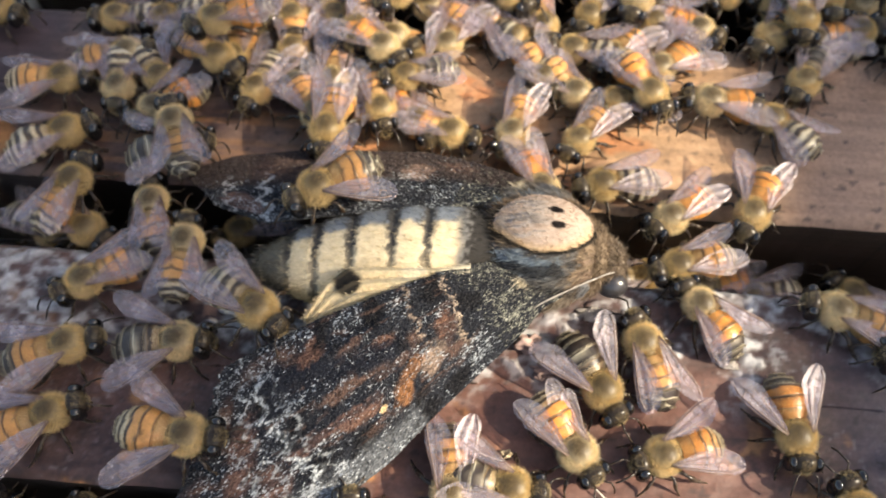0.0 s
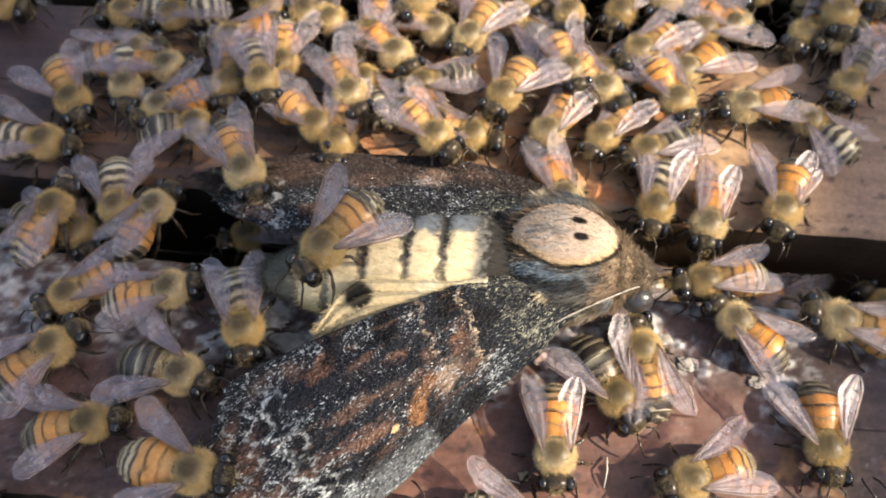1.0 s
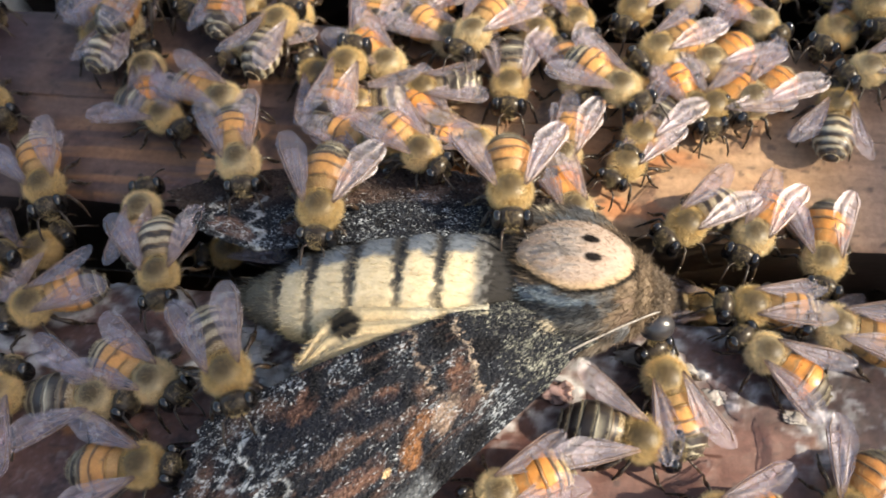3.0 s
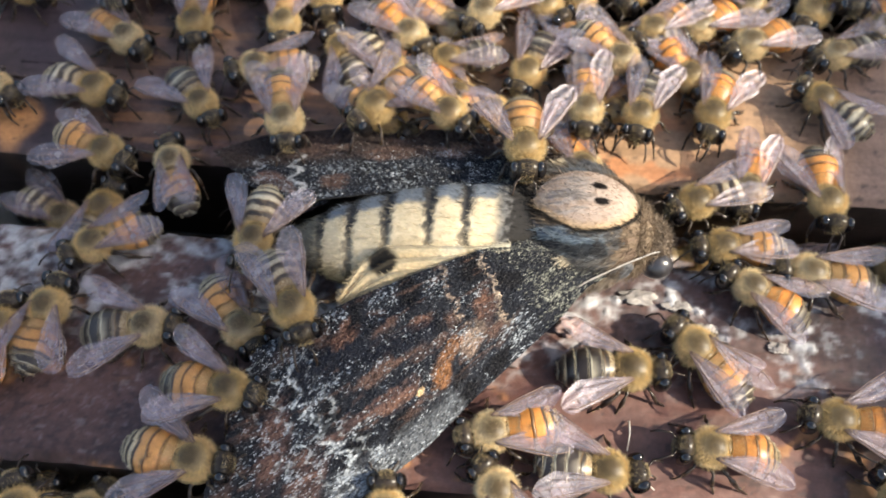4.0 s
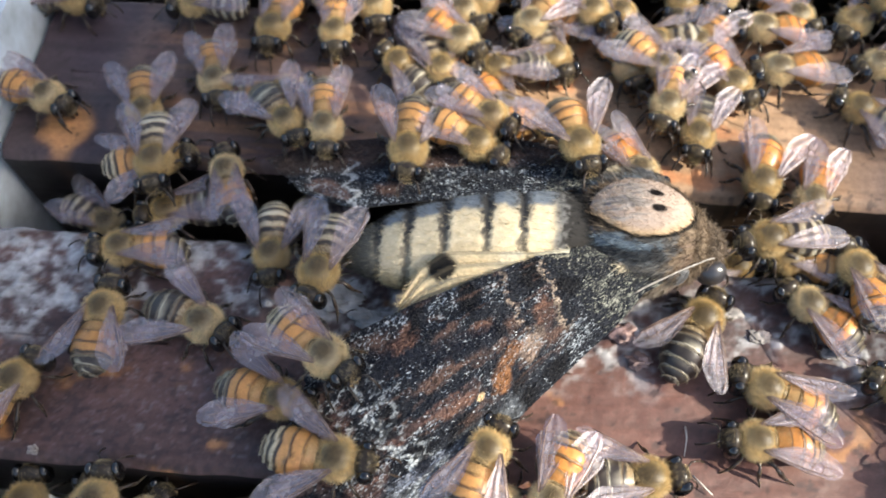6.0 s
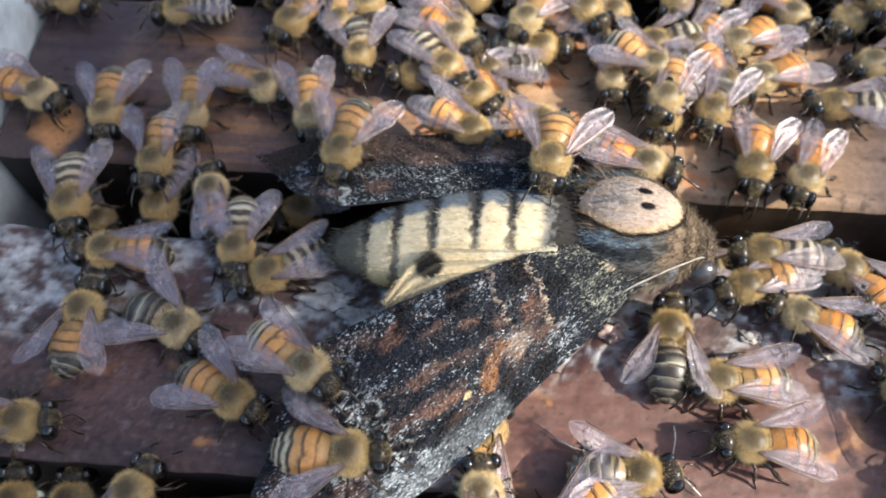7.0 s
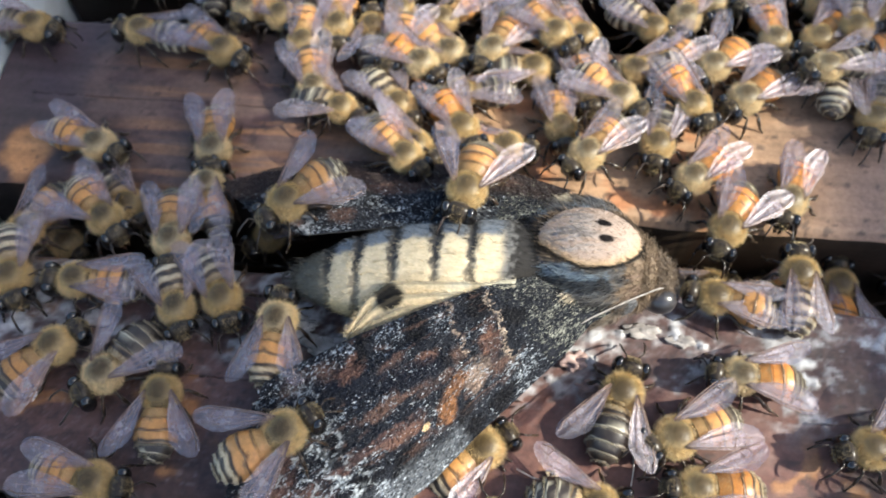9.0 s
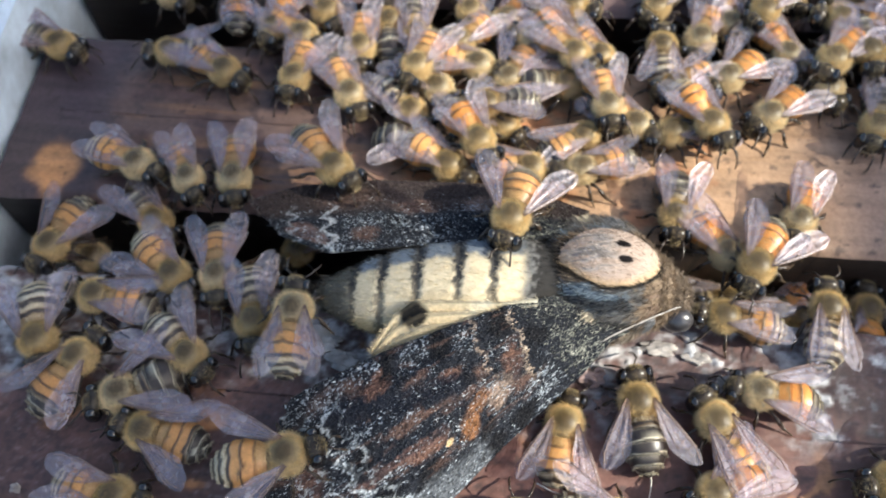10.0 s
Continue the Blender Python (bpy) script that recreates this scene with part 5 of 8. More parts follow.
    go(BEES[4], (0, -69.1, 16.0, 2.6, -22), (0.5, -69.1, 16.0, 2.6, -22), (1, -69.1, 16.0, 2.6, -22), (1.5, -69.1, 16.0, 2.6, -22), (2, -69.4, 16.5, 2.6, -22), (3.5, -69.3, 16.1, 2.6, -22), (4, -69.2, 16.0, 2.6, -22), (4.5, -69.2, 16.0, 2.6, -22), (5, -69.2, 16.0, 2.6, -22), (5.5, -69.1, 16.0, 2.6, -22), (7, -69.1, 16.0, 2.6, -22), (7.5, -67.1, 11.4, 2.6, -50), (8, -67.3, 12.7, 2.6, -22), (8.5, -58.0, 15.1, 2.6, -22), (9, -57.1, 13.2, 2.6, -22), (9.5, -55.7, 12.5, 2.6, -22), (10, -55.6, 13.1, 2.6, -22))
    go(BEES[5], (0, -21.4, 23.6, 2.6, 120), (0.5, -24.3, 21.6, 2.6, 120), (1, -23.9, 23.6, 2.6, 120), (1.5, -25.5, 22.9, 2.6, 120), (2, -26.7, 24.5, 2.6, 120), (3.5, -29.0, 24.9, 2.6, 120), (4, -29.0, 24.8, 2.6, 120), (4.5, -28.9, 24.7, 2.6, 120), (5, -28.9, 24.6, 2.6, 120), (5.5, -28.9, 24.6, 2.6, 120), (7, -24.6, 22.3, 2.6, 184), (7.5, -28.3, 21.8, 2.6, 184), (8, -23.5, 24.0, 2.6, 131), (8.5, -27.1, 29.8, 2.6, 107), (9, -27.1, 33.7, 2.6, 97), (9.5, -27.3, 34.8, 2.6, 97), (10, -28.1, 38.0, 2.6, 97))
    go(BEES[6], (0, 4.3, 17.0, 2.6, -124), (0.5, 3.1, 16.1, 2.6, -153), (1, 4.2, 17.9, 2.6, -124), (1.5, 6.0, 16.9, 2.6, -148), (2, 5.1, 17.7, 2.6, -143), (3.5, 5.3, 15.1, 2.6, -124), (4, 3.7, 17.9, 2.6, -124), (4.5, 2.9, 19.9, 2.6, -124), (5, 3.9, 21.0, 2.6, -124), (5.5, 5.5, 21.9, 2.6, -124), (7, 5.0, 17.9, 2.6, -108), (7.5, 4.3, 17.5, 2.6, -79), (8, -2.7, 18.7, 2.6, -73), (8.5, -2.6, 19.7, 2.6, -105), (9, -3.0, 19.8, 2.6, -81), (9.25, -3.4, 19.4, 2.6, -146), (9.5, -3.7, 18.9, 2.6, -211), (9.75, -3.0, 20.2, 2.6, -272), (10, -2.3, 21.5, 2.6, -332))
    go(BEES[7], (0, 14.4, 28.6, 2.6, -144), (0.5, 14.2, 28.5, 2.6, -144), (1, 13.9, 28.2, 2.6, -144), (1.5, 13.4, 27.6, 2.6, -144), (2, 13.2, 27.5, 2.6, -144), (3.5, 14.7, 30.8, 2.6, -144), (4, 14.2, 31.4, 2.6, -144), (4.5, 13.5, 31.8, 2.6, -144), (5, 13.2, 32.1, 2.6, -144), (5.5, 17.0, 33.9, 2.6, -190), (6.8, 15.3, 30.5, 2.6, -144), (7, 14.3, 30.3, 2.6, -144), (7.5, 16.0, 31.3, 2.6, -144), (8, 15.5, 32.2, 2.6, -144), (8.5, 15.4, 32.0, 2.6, -143), (9, 15.5, 30.5, 2.6, -137), (9.5, 16.8, 32.0, 2.6, -117), (10, 15.7, 32.1, 2.6, -140))
    go(BEES[8], (0, 27.8, 21.8, 2.6, 139), (0.5, 27.8, 21.9, 2.6, 139), (1, 27.9, 22.1, 2.6, 139), (1.5, 30.6, 20.8, 2.6, 201), (2, 28.1, 22.2, 2.6, 139), (3.5, 27.5, 24.9, 2.6, 75), (4, 27.8, 21.4, 2.6, 139), (4.5, 27.7, 21.3, 2.6, 139), (5, 27.7, 21.2, 2.6, 139), (5.5, 27.7, 21.2, 2.6, 139), (7, 25.0, 21.6, 2.6, 184), (7.5, 24.9, 21.6, 2.6, 190), (7.75, 25.8, 22.6, 2.7, 133), (8, 26.7, 23.7, 2.7, 76), (8.5, 28.6, 27.6, 2.9, 83), (9, 30.7, 30.5, 2.9, 78), (9.5, 32.2, 37.6, 2.7, 75), (9.75, 32.7, 38.4, 2.7, 130), (10, 33.3, 39.2, 2.6, 186))
    go(BEES[9], (0, -54.8, 31.3, 2.6, -170), (0.5, -54.8, 31.3, 2.6, -170), (1, -54.8, 31.3, 2.6, -170), (1.5, -54.8, 31.3, 2.6, -170), (2, -54.8, 32.0, 2.6, -170), (3.5, -55.9, 34.4, 2.6, -170), (4, -55.1, 34.1, 2.6, -170), (4.5, -55.0, 33.1, 2.6, -170), (5, -54.9, 32.5, 2.6, -170), (5.5, -54.9, 32.1, 2.6, -170), (6.8, -54.8, 31.3, 2.6, -170), (7, -55.7, 30.6, 2.6, -166), (7.5, -56.2, 30.6, 2.6, -156), (8, -56.9, 31.4, 2.6, -149), (8.5, -56.6, 30.8, 2.6, -149), (9, -56.6, 30.9, 2.6, -182), (9.5, -56.0, 30.4, 2.6, -175), (10, -56.0, 30.5, 2.6, -169))
    go(BEES[10], (0, -15.0, 36.4, 2.6, 159), (0.5, -15.0, 36.3, 2.6, 159), (1, -14.6, 37.2, 2.6, 159), (1.5, -12.2, 37.5, 2.6, 159), (2, -11.4, 38.4, 2.6, 159), (3.5, -10.5, 36.0, 2.6, 159), (4, -10.4, 35.5, 2.6, 159), (4.5, -10.5, 34.9, 2.6, 159), (5, -10.6, 34.5, 2.6, 159), (5.5, -10.7, 34.3, 2.6, 159), (7, -10.8, 33.9, 2.6, 159), (7.5, -11.1, 33.9, 2.6, 159), (8, -9.6, 35.0, 2.6, 159), (8.5, -8.0, 35.9, 2.6, 159), (9, -9.1, 35.9, 2.6, 167), (9.5, -9.3, 35.9, 2.6, 147), (10, -9.2, 35.8, 2.6, 158))
    go(BEES[11], (0, -70.0, 31.4, 2.6, -12), (0.5, -70.0, 31.4, 2.6, -12), (1, -70.0, 31.4, 2.6, -12), (1.5, -70.0, 31.4, 2.6, -12), (2, -70.0, 31.4, 2.6, -12), (3.5, -70.0, 31.4, 2.6, -12), (4, -70.0, 31.4, 2.6, -12), (4.5, -70.0, 31.4, 2.6, -12), (5, -70.0, 31.4, 2.6, -12), (5.5, -70.0, 31.4, 2.6, -12), (7, -70.0, 31.4, 2.6, -12), (7.5, -70.0, 31.4, 2.6, -12), (8, -71.3, 31.4, 2.6, -12), (8.5, -70.2, 30.4, 2.6, -11), (9, -70.2, 30.5, 2.6, -11), (9.5, -68.5, 31.0, 2.6, -13), (10, -70.5, 30.4, 2.6, -20))
    go(BEES[12], (0, 32.4, 27.8, 2.6, -120), (0.5, 32.6, 27.7, 2.6, -120), (1, 33.1, 27.5, 2.6, -120), (1.5, 35.0, 29.9, 2.6, -120), (2, 36.1, 31.4, 2.6, -120), (3.5, 36.2, 32.7, 2.6, -120), (4, 36.2, 32.8, 2.6, -120), (4.5, 36.1, 32.9, 2.6, -120), (5, 36.1, 32.9, 2.6, -120), (5.5, 36.1, 32.9, 2.6, -120), (7, 36.1, 33.0, 2.6, -120), (7.5, 33.8, 31.0, 2.6, -120), (8, 33.5, 29.1, 2.6, -117), (8.5, 34.5, 28.5, 2.6, -111), (9, 34.0, 23.9, 2.6, -111), (9.5, 35.3, 28.9, 2.6, -111), (10, 33.3, 25.9, 2.6, -111))
    go(BEES[13], (0, 0.0, 9.8, 2.6, -65), (0.5, -0.0, 9.7, 2.6, -65), (1, -0.0, 9.7, 2.6, -65), (1.5, 0.3, 9.6, 2.6, -65), (2, 0.2, 9.7, 2.6, -65), (3.5, -0.1, 9.8, 2.6, -65), (4, 0.2, 9.8, 2.6, -65), (4.5, 0.2, 9.7, 2.6, -65), (5, 0.3, 9.6, 2.6, -65), (5.5, 0.5, 9.7, 2.6, -65), (7, 1.1, 6.2, 10.2, -20), (7.5, 3.2, 5.4, 10.2, -20), (8, 6.5, 10.2, 5.2, 16), (8.5, 10.2, 13.5, 2.6, 4), (8.75, 11.2, 13.7, 2.6, -65), (9, 12.1, 13.9, 2.6, -134), (9.25, 13.6, 12.9, 2.6, -93), (9.5, 15.0, 12.0, 2.6, -52), (10, 13.8, 6.8, 2.6, -52))
    go(BEES[14], (0, -58.7, 21.3, 2.6, 5), (0.5, -60.3, 19.4, 2.6, -7), (1, -57.5, 17.9, 2.6, -58), (1.5, -57.6, 15.8, 2.6, -66), (2, -56.4, 13.9, 2.6, -73), (3.5, -54.1, 7.5, 2.6, -50), (4, -53.6, 8.1, 2.6, -25), (4.5, -52.7, 7.3, 2.6, -12), (5, -51.8, 8.0, 2.6, 17), (5.5, -53.1, 9.0, 2.6, 48), (6.25, -53.0, 8.2, 2.6, -22), (7, -52.9, 7.5, 2.6, -93), (7.5, -52.1, 6.2, 2.6, -67), (8, -57.8, 7.5, 2.6, -70), (8.5, -55.1, 5.8, 2.6, -46), (9, -53.6, 3.5, 2.6, -46), (9.5, -50.2, -0.3, 2.6, -58), (10, -47.9, -1.2, 2.6, -46))
    go(BEES[15], (0, -41.6, 11.7, 4.2, 14), (0.5, -42.8, 14.0, 3.1, 14), (1, -42.5, 15.7, 2.6, 9), (1.5, -39.5, 15.7, 2.6, 0), (2, -41.3, 19.2, 2.6, 30), (3.5, -44.5, 16.9, 2.6, -50), (4, -44.3, 15.5, 2.6, -49), (4.5, -42.3, 14.9, 3.5, -30), (5, -41.4, 9.9, 5.3, -45), (5.5, -42.0, 8.3, 6.2, -42), (7, -31.7, 24.7, 2.8, -82), (7.5, -35.7, 18.8, 2.8, -31), (8, -31.1, 18.1, 2.7, 4), (8.5, -33.0, 18.3, 2.6, 4), (9, -29.4, 20.6, 2.6, -25), (9.5, -26.5, 19.9, 2.6, -25), (10, -21.4, 19.1, 2.6, -7))
    go(BEES[16], (0, -42.6, 13.5, 6.1, 110), (0.17, -44.4, 16.1, 4.6, 55), (0.33, -46.3, 18.6, 4.0, 1), (0.5, -48.1, 21.2, 3.5, -54), (1, -47.5, 23.6, 2.6, -9), (1.5, -44.9, 24.7, 2.6, -13), (2, -43.7, 30.5, 2.6, -17), (2.2, -43.4, 30.6, 2.6, -19), (3.5, -56.9, 26.9, 2.6, -53), (4, -55.4, 24.5, 2.6, -33), (4.5, -53.2, 23.0, 2.6, -40), (5, -47.9, 22.6, 2.6, -44), (5.5, -48.6, 20.8, 2.6, -60), (7, -50.4, 14.2, 2.6, -82), (7.5, -46.1, 8.0, 2.7, -74), (8, -43.9, 6.6, 2.9, -66), (8.5, -43.4, 4.7, 3.0, -79), (9, -45.5, 1.2, 2.8, -79), (9.5, -42.8, -0.0, 2.6, -79), (10, -42.9, -0.9, 2.6, -79))
    go(BEES[17], (0, -38.6, 25.7, 2.6, -84), (0.5, -36.8, 17.7, 2.6, -84), (1, -39.7, 21.7, 2.6, -84), (1.5, -43.4, 20.1, 2.6, -163), (1.75, -49.2, 23.0, 2.6, -119), (2, -55.0, 25.8, 2.6, -75), (3.5, -52.3, 28.8, 2.6, -80), (4, -47.6, 27.4, 2.6, -78), (4.5, -45.1, 27.7, 2.6, -65), (5, -47.3, 27.5, 2.6, -75), (5.5, -45.7, 28.0, 2.6, -86), (6.8, -41.6, 29.4, 2.6, -113), (7, -41.0, 29.6, 2.6, -118), (7.5, -42.2, 30.4, 2.6, -123), (8, -42.2, 30.9, 2.6, -115), (8.5, -40.7, 30.1, 2.6, -106), (8.8, -43.0, 29.2, 2.6, -68), (9, -45.3, 28.4, 2.6, -30), (9.5, -51.2, 26.9, 2.6, -30), (10, -48.2, 27.9, 2.6, -30))
    go(BEES[18], (0, -31.5, 27.8, 2.6, -83), (0.5, -33.1, 25.6, 2.6, -83), (1, -34.0, 25.1, 2.6, -83), (1.5, -34.1, 23.8, 2.6, -83), (2, -36.4, 26.9, 2.6, -83), (3.5, -36.9, 28.2, 2.6, -150), (4, -36.6, 28.2, 2.6, -83), (4.5, -36.4, 28.1, 2.6, -83), (5, -36.3, 28.0, 2.6, -83), (5.5, -36.2, 27.8, 2.6, -83), (7, -35.0, 30.0, 2.6, -83), (7.5, -32.9, 25.0, 2.6, -83), (8, -34.0, 26.0, 2.6, -83), (8.5, -34.6, 30.4, 2.6, -83), (9, -35.6, 30.3, 2.6, -83), (9.5, -36.1, 29.9, 2.6, -83), (10, -39.1, 27.6, 2.6, -97))
    go(BEES[19], (0, -25.9, 22.8, 3.1, -90), (0.5, -24.7, 22.0, 4.5, -67), (1, -24.9, 20.1, 4.5, -58), (1.5, -27.7, 15.9, 4.3, -71), (2, -31.1, 17.9, 4.6, -97), (2.65, -35.1, 19.3, 3.8, -51), (3.3, -39.0, 20.8, 3.1, -5), (3.5, -38.5, 21.1, 2.6, 3), (3.67, -38.6, 21.1, 2.6, -52), (3.83, -38.7, 21.2, 2.6, -108), (4, -38.8, 21.2, 2.6, -163), (4.17, -39.1, 21.2, 2.6, -220), (4.33, -39.4, 21.2, 2.6, -277), (4.5, -39.7, 21.2, 2.6, -334), (5, -38.5, 20.7, 2.6, -325), (5.5, -39.7, 18.8, 2.6, -320), (5.7, -39.9, 18.8, 2.6, -328), (7, -42.3, 19.3, 2.6, -379), (7.5, -42.3, 19.0, 2.6, -399), (8, -42.7, 17.1, 2.6, -455), (8.5, -42.6, 15.5, 2.6, -456), (9, -43.5, 13.5, 2.6, -436), (9.5, -43.9, 12.7, 2.6, -444), (10, -43.7, 12.0, 2.6, -438))
    go(BEES[20], (0, -39.9, 24.4, 4.5, -37), (0.5, -36.8, 22.6, 3.0, -37), (1, -28.2, 16.0, 3.8, -37), (1.5, -24.6, 11.2, 6.4, -19), (2, -19.2, 9.1, 6.8, -34), (3.5, -21.7, 16.2, 3.2, -34), (4, -21.9, 13.3, 4.6, -34), (4.5, -21.2, 11.6, 6.2, -34), (5, -20.1, 9.7, 7.5, -34), (5.5, -17.7, 8.7, 8.4, -34), (7, -17.1, 12.4, 5.5, -34), (7.5, -16.0, 13.6, 4.5, -34), (8, -15.7, 14.4, 3.9, -34), (8.5, -15.9, 14.9, 3.6, -34), (9, -19.9, 15.0, 3.7, -34), (9.5, -20.4, 16.6, 3.5, -92), (10, -18.4, 15.5, 3.3, -34))
    go(BEES[21], (0, -19.5, 18.9, 3.5, -77), (0.5, -16.5, 13.9, 5.8, -68), (1, -14.5, 13.1, 7.7, -43), (1.5, -16.4, 11.9, 7.7, -42), (2, -15.2, 13.5, 6.7, -42), (3.5, -15.5, 11.3, 9.0, -41), (4, -15.0, 11.8, 8.9, -41), (4.5, -14.7, 11.8, 8.4, -41), (5, -15.1, 11.5, 8.4, -42), (5.5, -16.1, 11.7, 10.3, -31), (5.7, -16.2, 11.6, 9.9, -32), (7, -16.9, 18.9, 3.8, -42), (7.5, -21.1, 13.1, 6.1, -46), (8, -22.1, 13.0, 7.4, -49), (8.5, -21.2, 9.7, 7.8, -59), (9, -20.5, 11.8, 6.5, -44), (9.5, -15.8, 20.5, 3.9, -44), (10, -12.1, 22.3, 2.6, -44))
    go(BEES[22], (0, -26.9, 17.6, 3.5, -53), (0.5, -33.8, 10.4, 5.5, -93), (1, -34.2, 7.4, 7.0, -58), (1.5, -33.6, 6.2, 7.4, -88), (2, -35.0, 6.7, 7.3, -87), (3.5, -33.0, 11.8, 6.2, -64), (4, -33.1, 11.3, 6.2, -75), (4.5, -32.6, 10.1, 6.2, -79), (5, -33.1, 11.5, 6.2, -82), (5.5, -33.8, 11.0, 6.2, -81), (7, -36.1, 15.2, 2.6, -76), (7.5, -33.6, 15.4, 4.7, -75), (8, -34.6, 21.4, 2.9, -73), (8.5, -33.5, 23.4, 2.8, -72), (9, -33.0, 23.3, 2.6, -72), (9.5, -32.2, 24.5, 2.6, -72), (10, -31.6, 25.5, 2.6, -58))
    go(BEES[23], (0, -53.8, 7.0, 2.6, 72), (0.5, -54.5, 4.4, 2.6, 67), (1, -55.5, 3.8, 2.6, 73), (1.5, -54.0, 3.5, 2.6, 72), (2, -55.3, 3.2, 2.6, -3), (2.2, -55.4, 3.3, 2.6, 6), (3.5, -59.4, -7.5, 2.6, 64), (4, -58.9, -13.4, 2.6, 86), (4.5, -59.6, -12.6, 2.6, 91), (5, -62.2, -10.9, 2.6, 125), (5.5, -62.7, -15.9, 2.6, 88), (6.25, -60.6, -19.4, 2.6, 46), (7, -58.5, -23.0, 2.6, 5), (7.5, -57.3, -23.4, 2.6, 16), (8, -53.3, -23.8, 2.6, -6), (8.5, -51.3, -23.8, 2.6, -4), (9, -46.9, -25.0, 2.6, -7), (9.5, -44.6, -24.0, 2.6, -7), (10, -47.8, -25.3, 2.6, -7))
    go(BEES[24], (0, -47.2, 22.2, 2.6, -51), (0.5, -51.2, 11.7, 2.6, -52), (1, -48.7, 4.3, 2.6, -76), (1.5, -47.4, 2.7, 2.8, -76), (2, -46.7, 2.0, 3.2, -77), (3.5, -35.9, -2.3, 4.3, -78), (4, -34.0, -3.4, 5.9, -98), (4.5, -35.1, -2.1, 4.3, -71), (5, -36.2, -1.6, 2.6, -73), (5.5, -37.5, -3.1, 2.6, -85), (7, -41.4, -2.8, 2.6, -87), (7.5, -42.8, -3.5, 2.6, -92), (8, -43.0, -4.0, 2.6, -96), (8.5, -42.2, -5.1, 2.6, -82), (9, -43.1, -6.6, 2.6, -68), (9.5, -42.8, -7.8, 2.6, -50), (10, -44.0, -10.3, 2.6, -40))
    go(BEES[25], (0, -44.3, 4.9, 2.6, 103), (0.5, -44.6, 4.4, 2.7, 103), (1, -44.4, 4.7, 2.8, 59), (1.5, -43.0, 4.4, 3.3, 87), (2, -43.7, 5.9, 3.7, 96), (3.5, -43.5, 6.9, 2.6, 92), (4, -45.9, 7.4, 2.6, 109), (4.5, -45.9, 7.8, 2.6, 97), (5, -45.1, 7.0, 2.6, 106), (5.5, -45.5, 8.1, 2.6, 106), (7, -45.7, 4.4, 2.6, 106), (7.5, -43.7, 4.1, 2.6, 106), (8, -45.9, 3.5, 4.8, 106), (8.25, -47.9, 4.3, 2.6, 44), (8.5, -49.9, 5.1, 2.6, -17), (8.75, -46.6, 7.1, 2.6, 44), (9, -43.2, 9.0, 2.6, 106), (9.17, -44.8, 9.4, 4.5, 56), (9.34, -46.5, 9.9, 4.5, 6), (9.5, -48.1, 10.3, 2.6, -44), (10, -49.1, 11.5, 2.6, -61))
    go(BEES[26], (0, -24.5, 4.1, 9.5, -143), (0.5, -23.5, 2.6, 10.9, -135), (1, -23.5, -3.2, 12.5, -120), (1.5, -20.1, -5.0, 13.0, -97), (2, -18.3, -5.4, 13.0, -87), (3.5, -26.1, 10.9, 7.5, -86), (4, -23.0, 13.0, 7.6, -129), (4.5, -23.2, 11.9, 8.1, -96), (5, -21.9, 10.5, 9.4, -93), (5.5, -22.2, 8.7, 8.2, -85), (7, -30.8, 7.0, 7.8, -95), (7.5, -29.4, 5.1, 8.2, -95), (8, -28.5, 3.9, 8.4, -86), (8.5, -32.8, 4.1, 8.2, -95), (9, -32.3, 4.3, 7.7, -129), (9.5, -31.5, 8.9, 7.0, -68), (10, -31.2, 12.1, 6.4, -38))
    go(BEES[27], (0, -49.3, -5.3, 2.6, -145), (0.5, -50.5, -5.8, 2.6, -147), (1, -51.0, -6.3, 2.6, -142), (1.5, -50.5, -5.5, 2.6, -146), (2, -50.8, -4.9, 2.6, -145), (3.5, -51.9, -4.1, 2.6, -147), (4, -51.9, -3.5, 2.6, -147), (4.5, -51.6, -2.9, 2.6, -148), (5, -51.6, -3.6, 2.6, -147), (5.5, -54.0, -3.2, 2.6, -170), (7, -55.5, -4.0, 2.6, -176), (7.5, -54.9, -3.4, 2.6, -186), (8, -55.5, -3.5, 2.6, -186), (8.5, -56.1, -4.5, 2.6, -168), (9, -54.7, -4.2, 2.6, -178), (9.5, -54.8, -3.7, 2.6, -190), (10, -55.8, -4.3, 2.6, -186))
    go(BEES[28], (0, -39.5, 0.2, 2.6, 93), (0.5, -40.4, -0.8, 2.6, 74), (1, -40.7, -4.7, 2.6, 20), (1.5, -40.2, -5.6, 2.6, 13), (2, -40.2, -7.5, 2.6, 1), (3.5, -36.2, -11.5, 2.6, -34), (4, -34.3, -11.8, 2.6, -46), (4.5, -33.2, -13.0, 4.0, -41), (5, -31.4, -14.6, 6.8, -42), (5.5, -30.2, -15.1, 8.1, -35), (7, -30.6, -17.2, 7.5, -30), (7.5, -30.4, -13.0, 7.0, 4), (8, -30.5, -9.1, 6.0, 38), (8.5, -30.5, -8.9, 4.5, 47), (9, -31.8, -7.7, 4.3, 91), (9.5, -32.1, -6.8, 6.3, 91), (10, -32.5, -6.3, 7.9, 95))
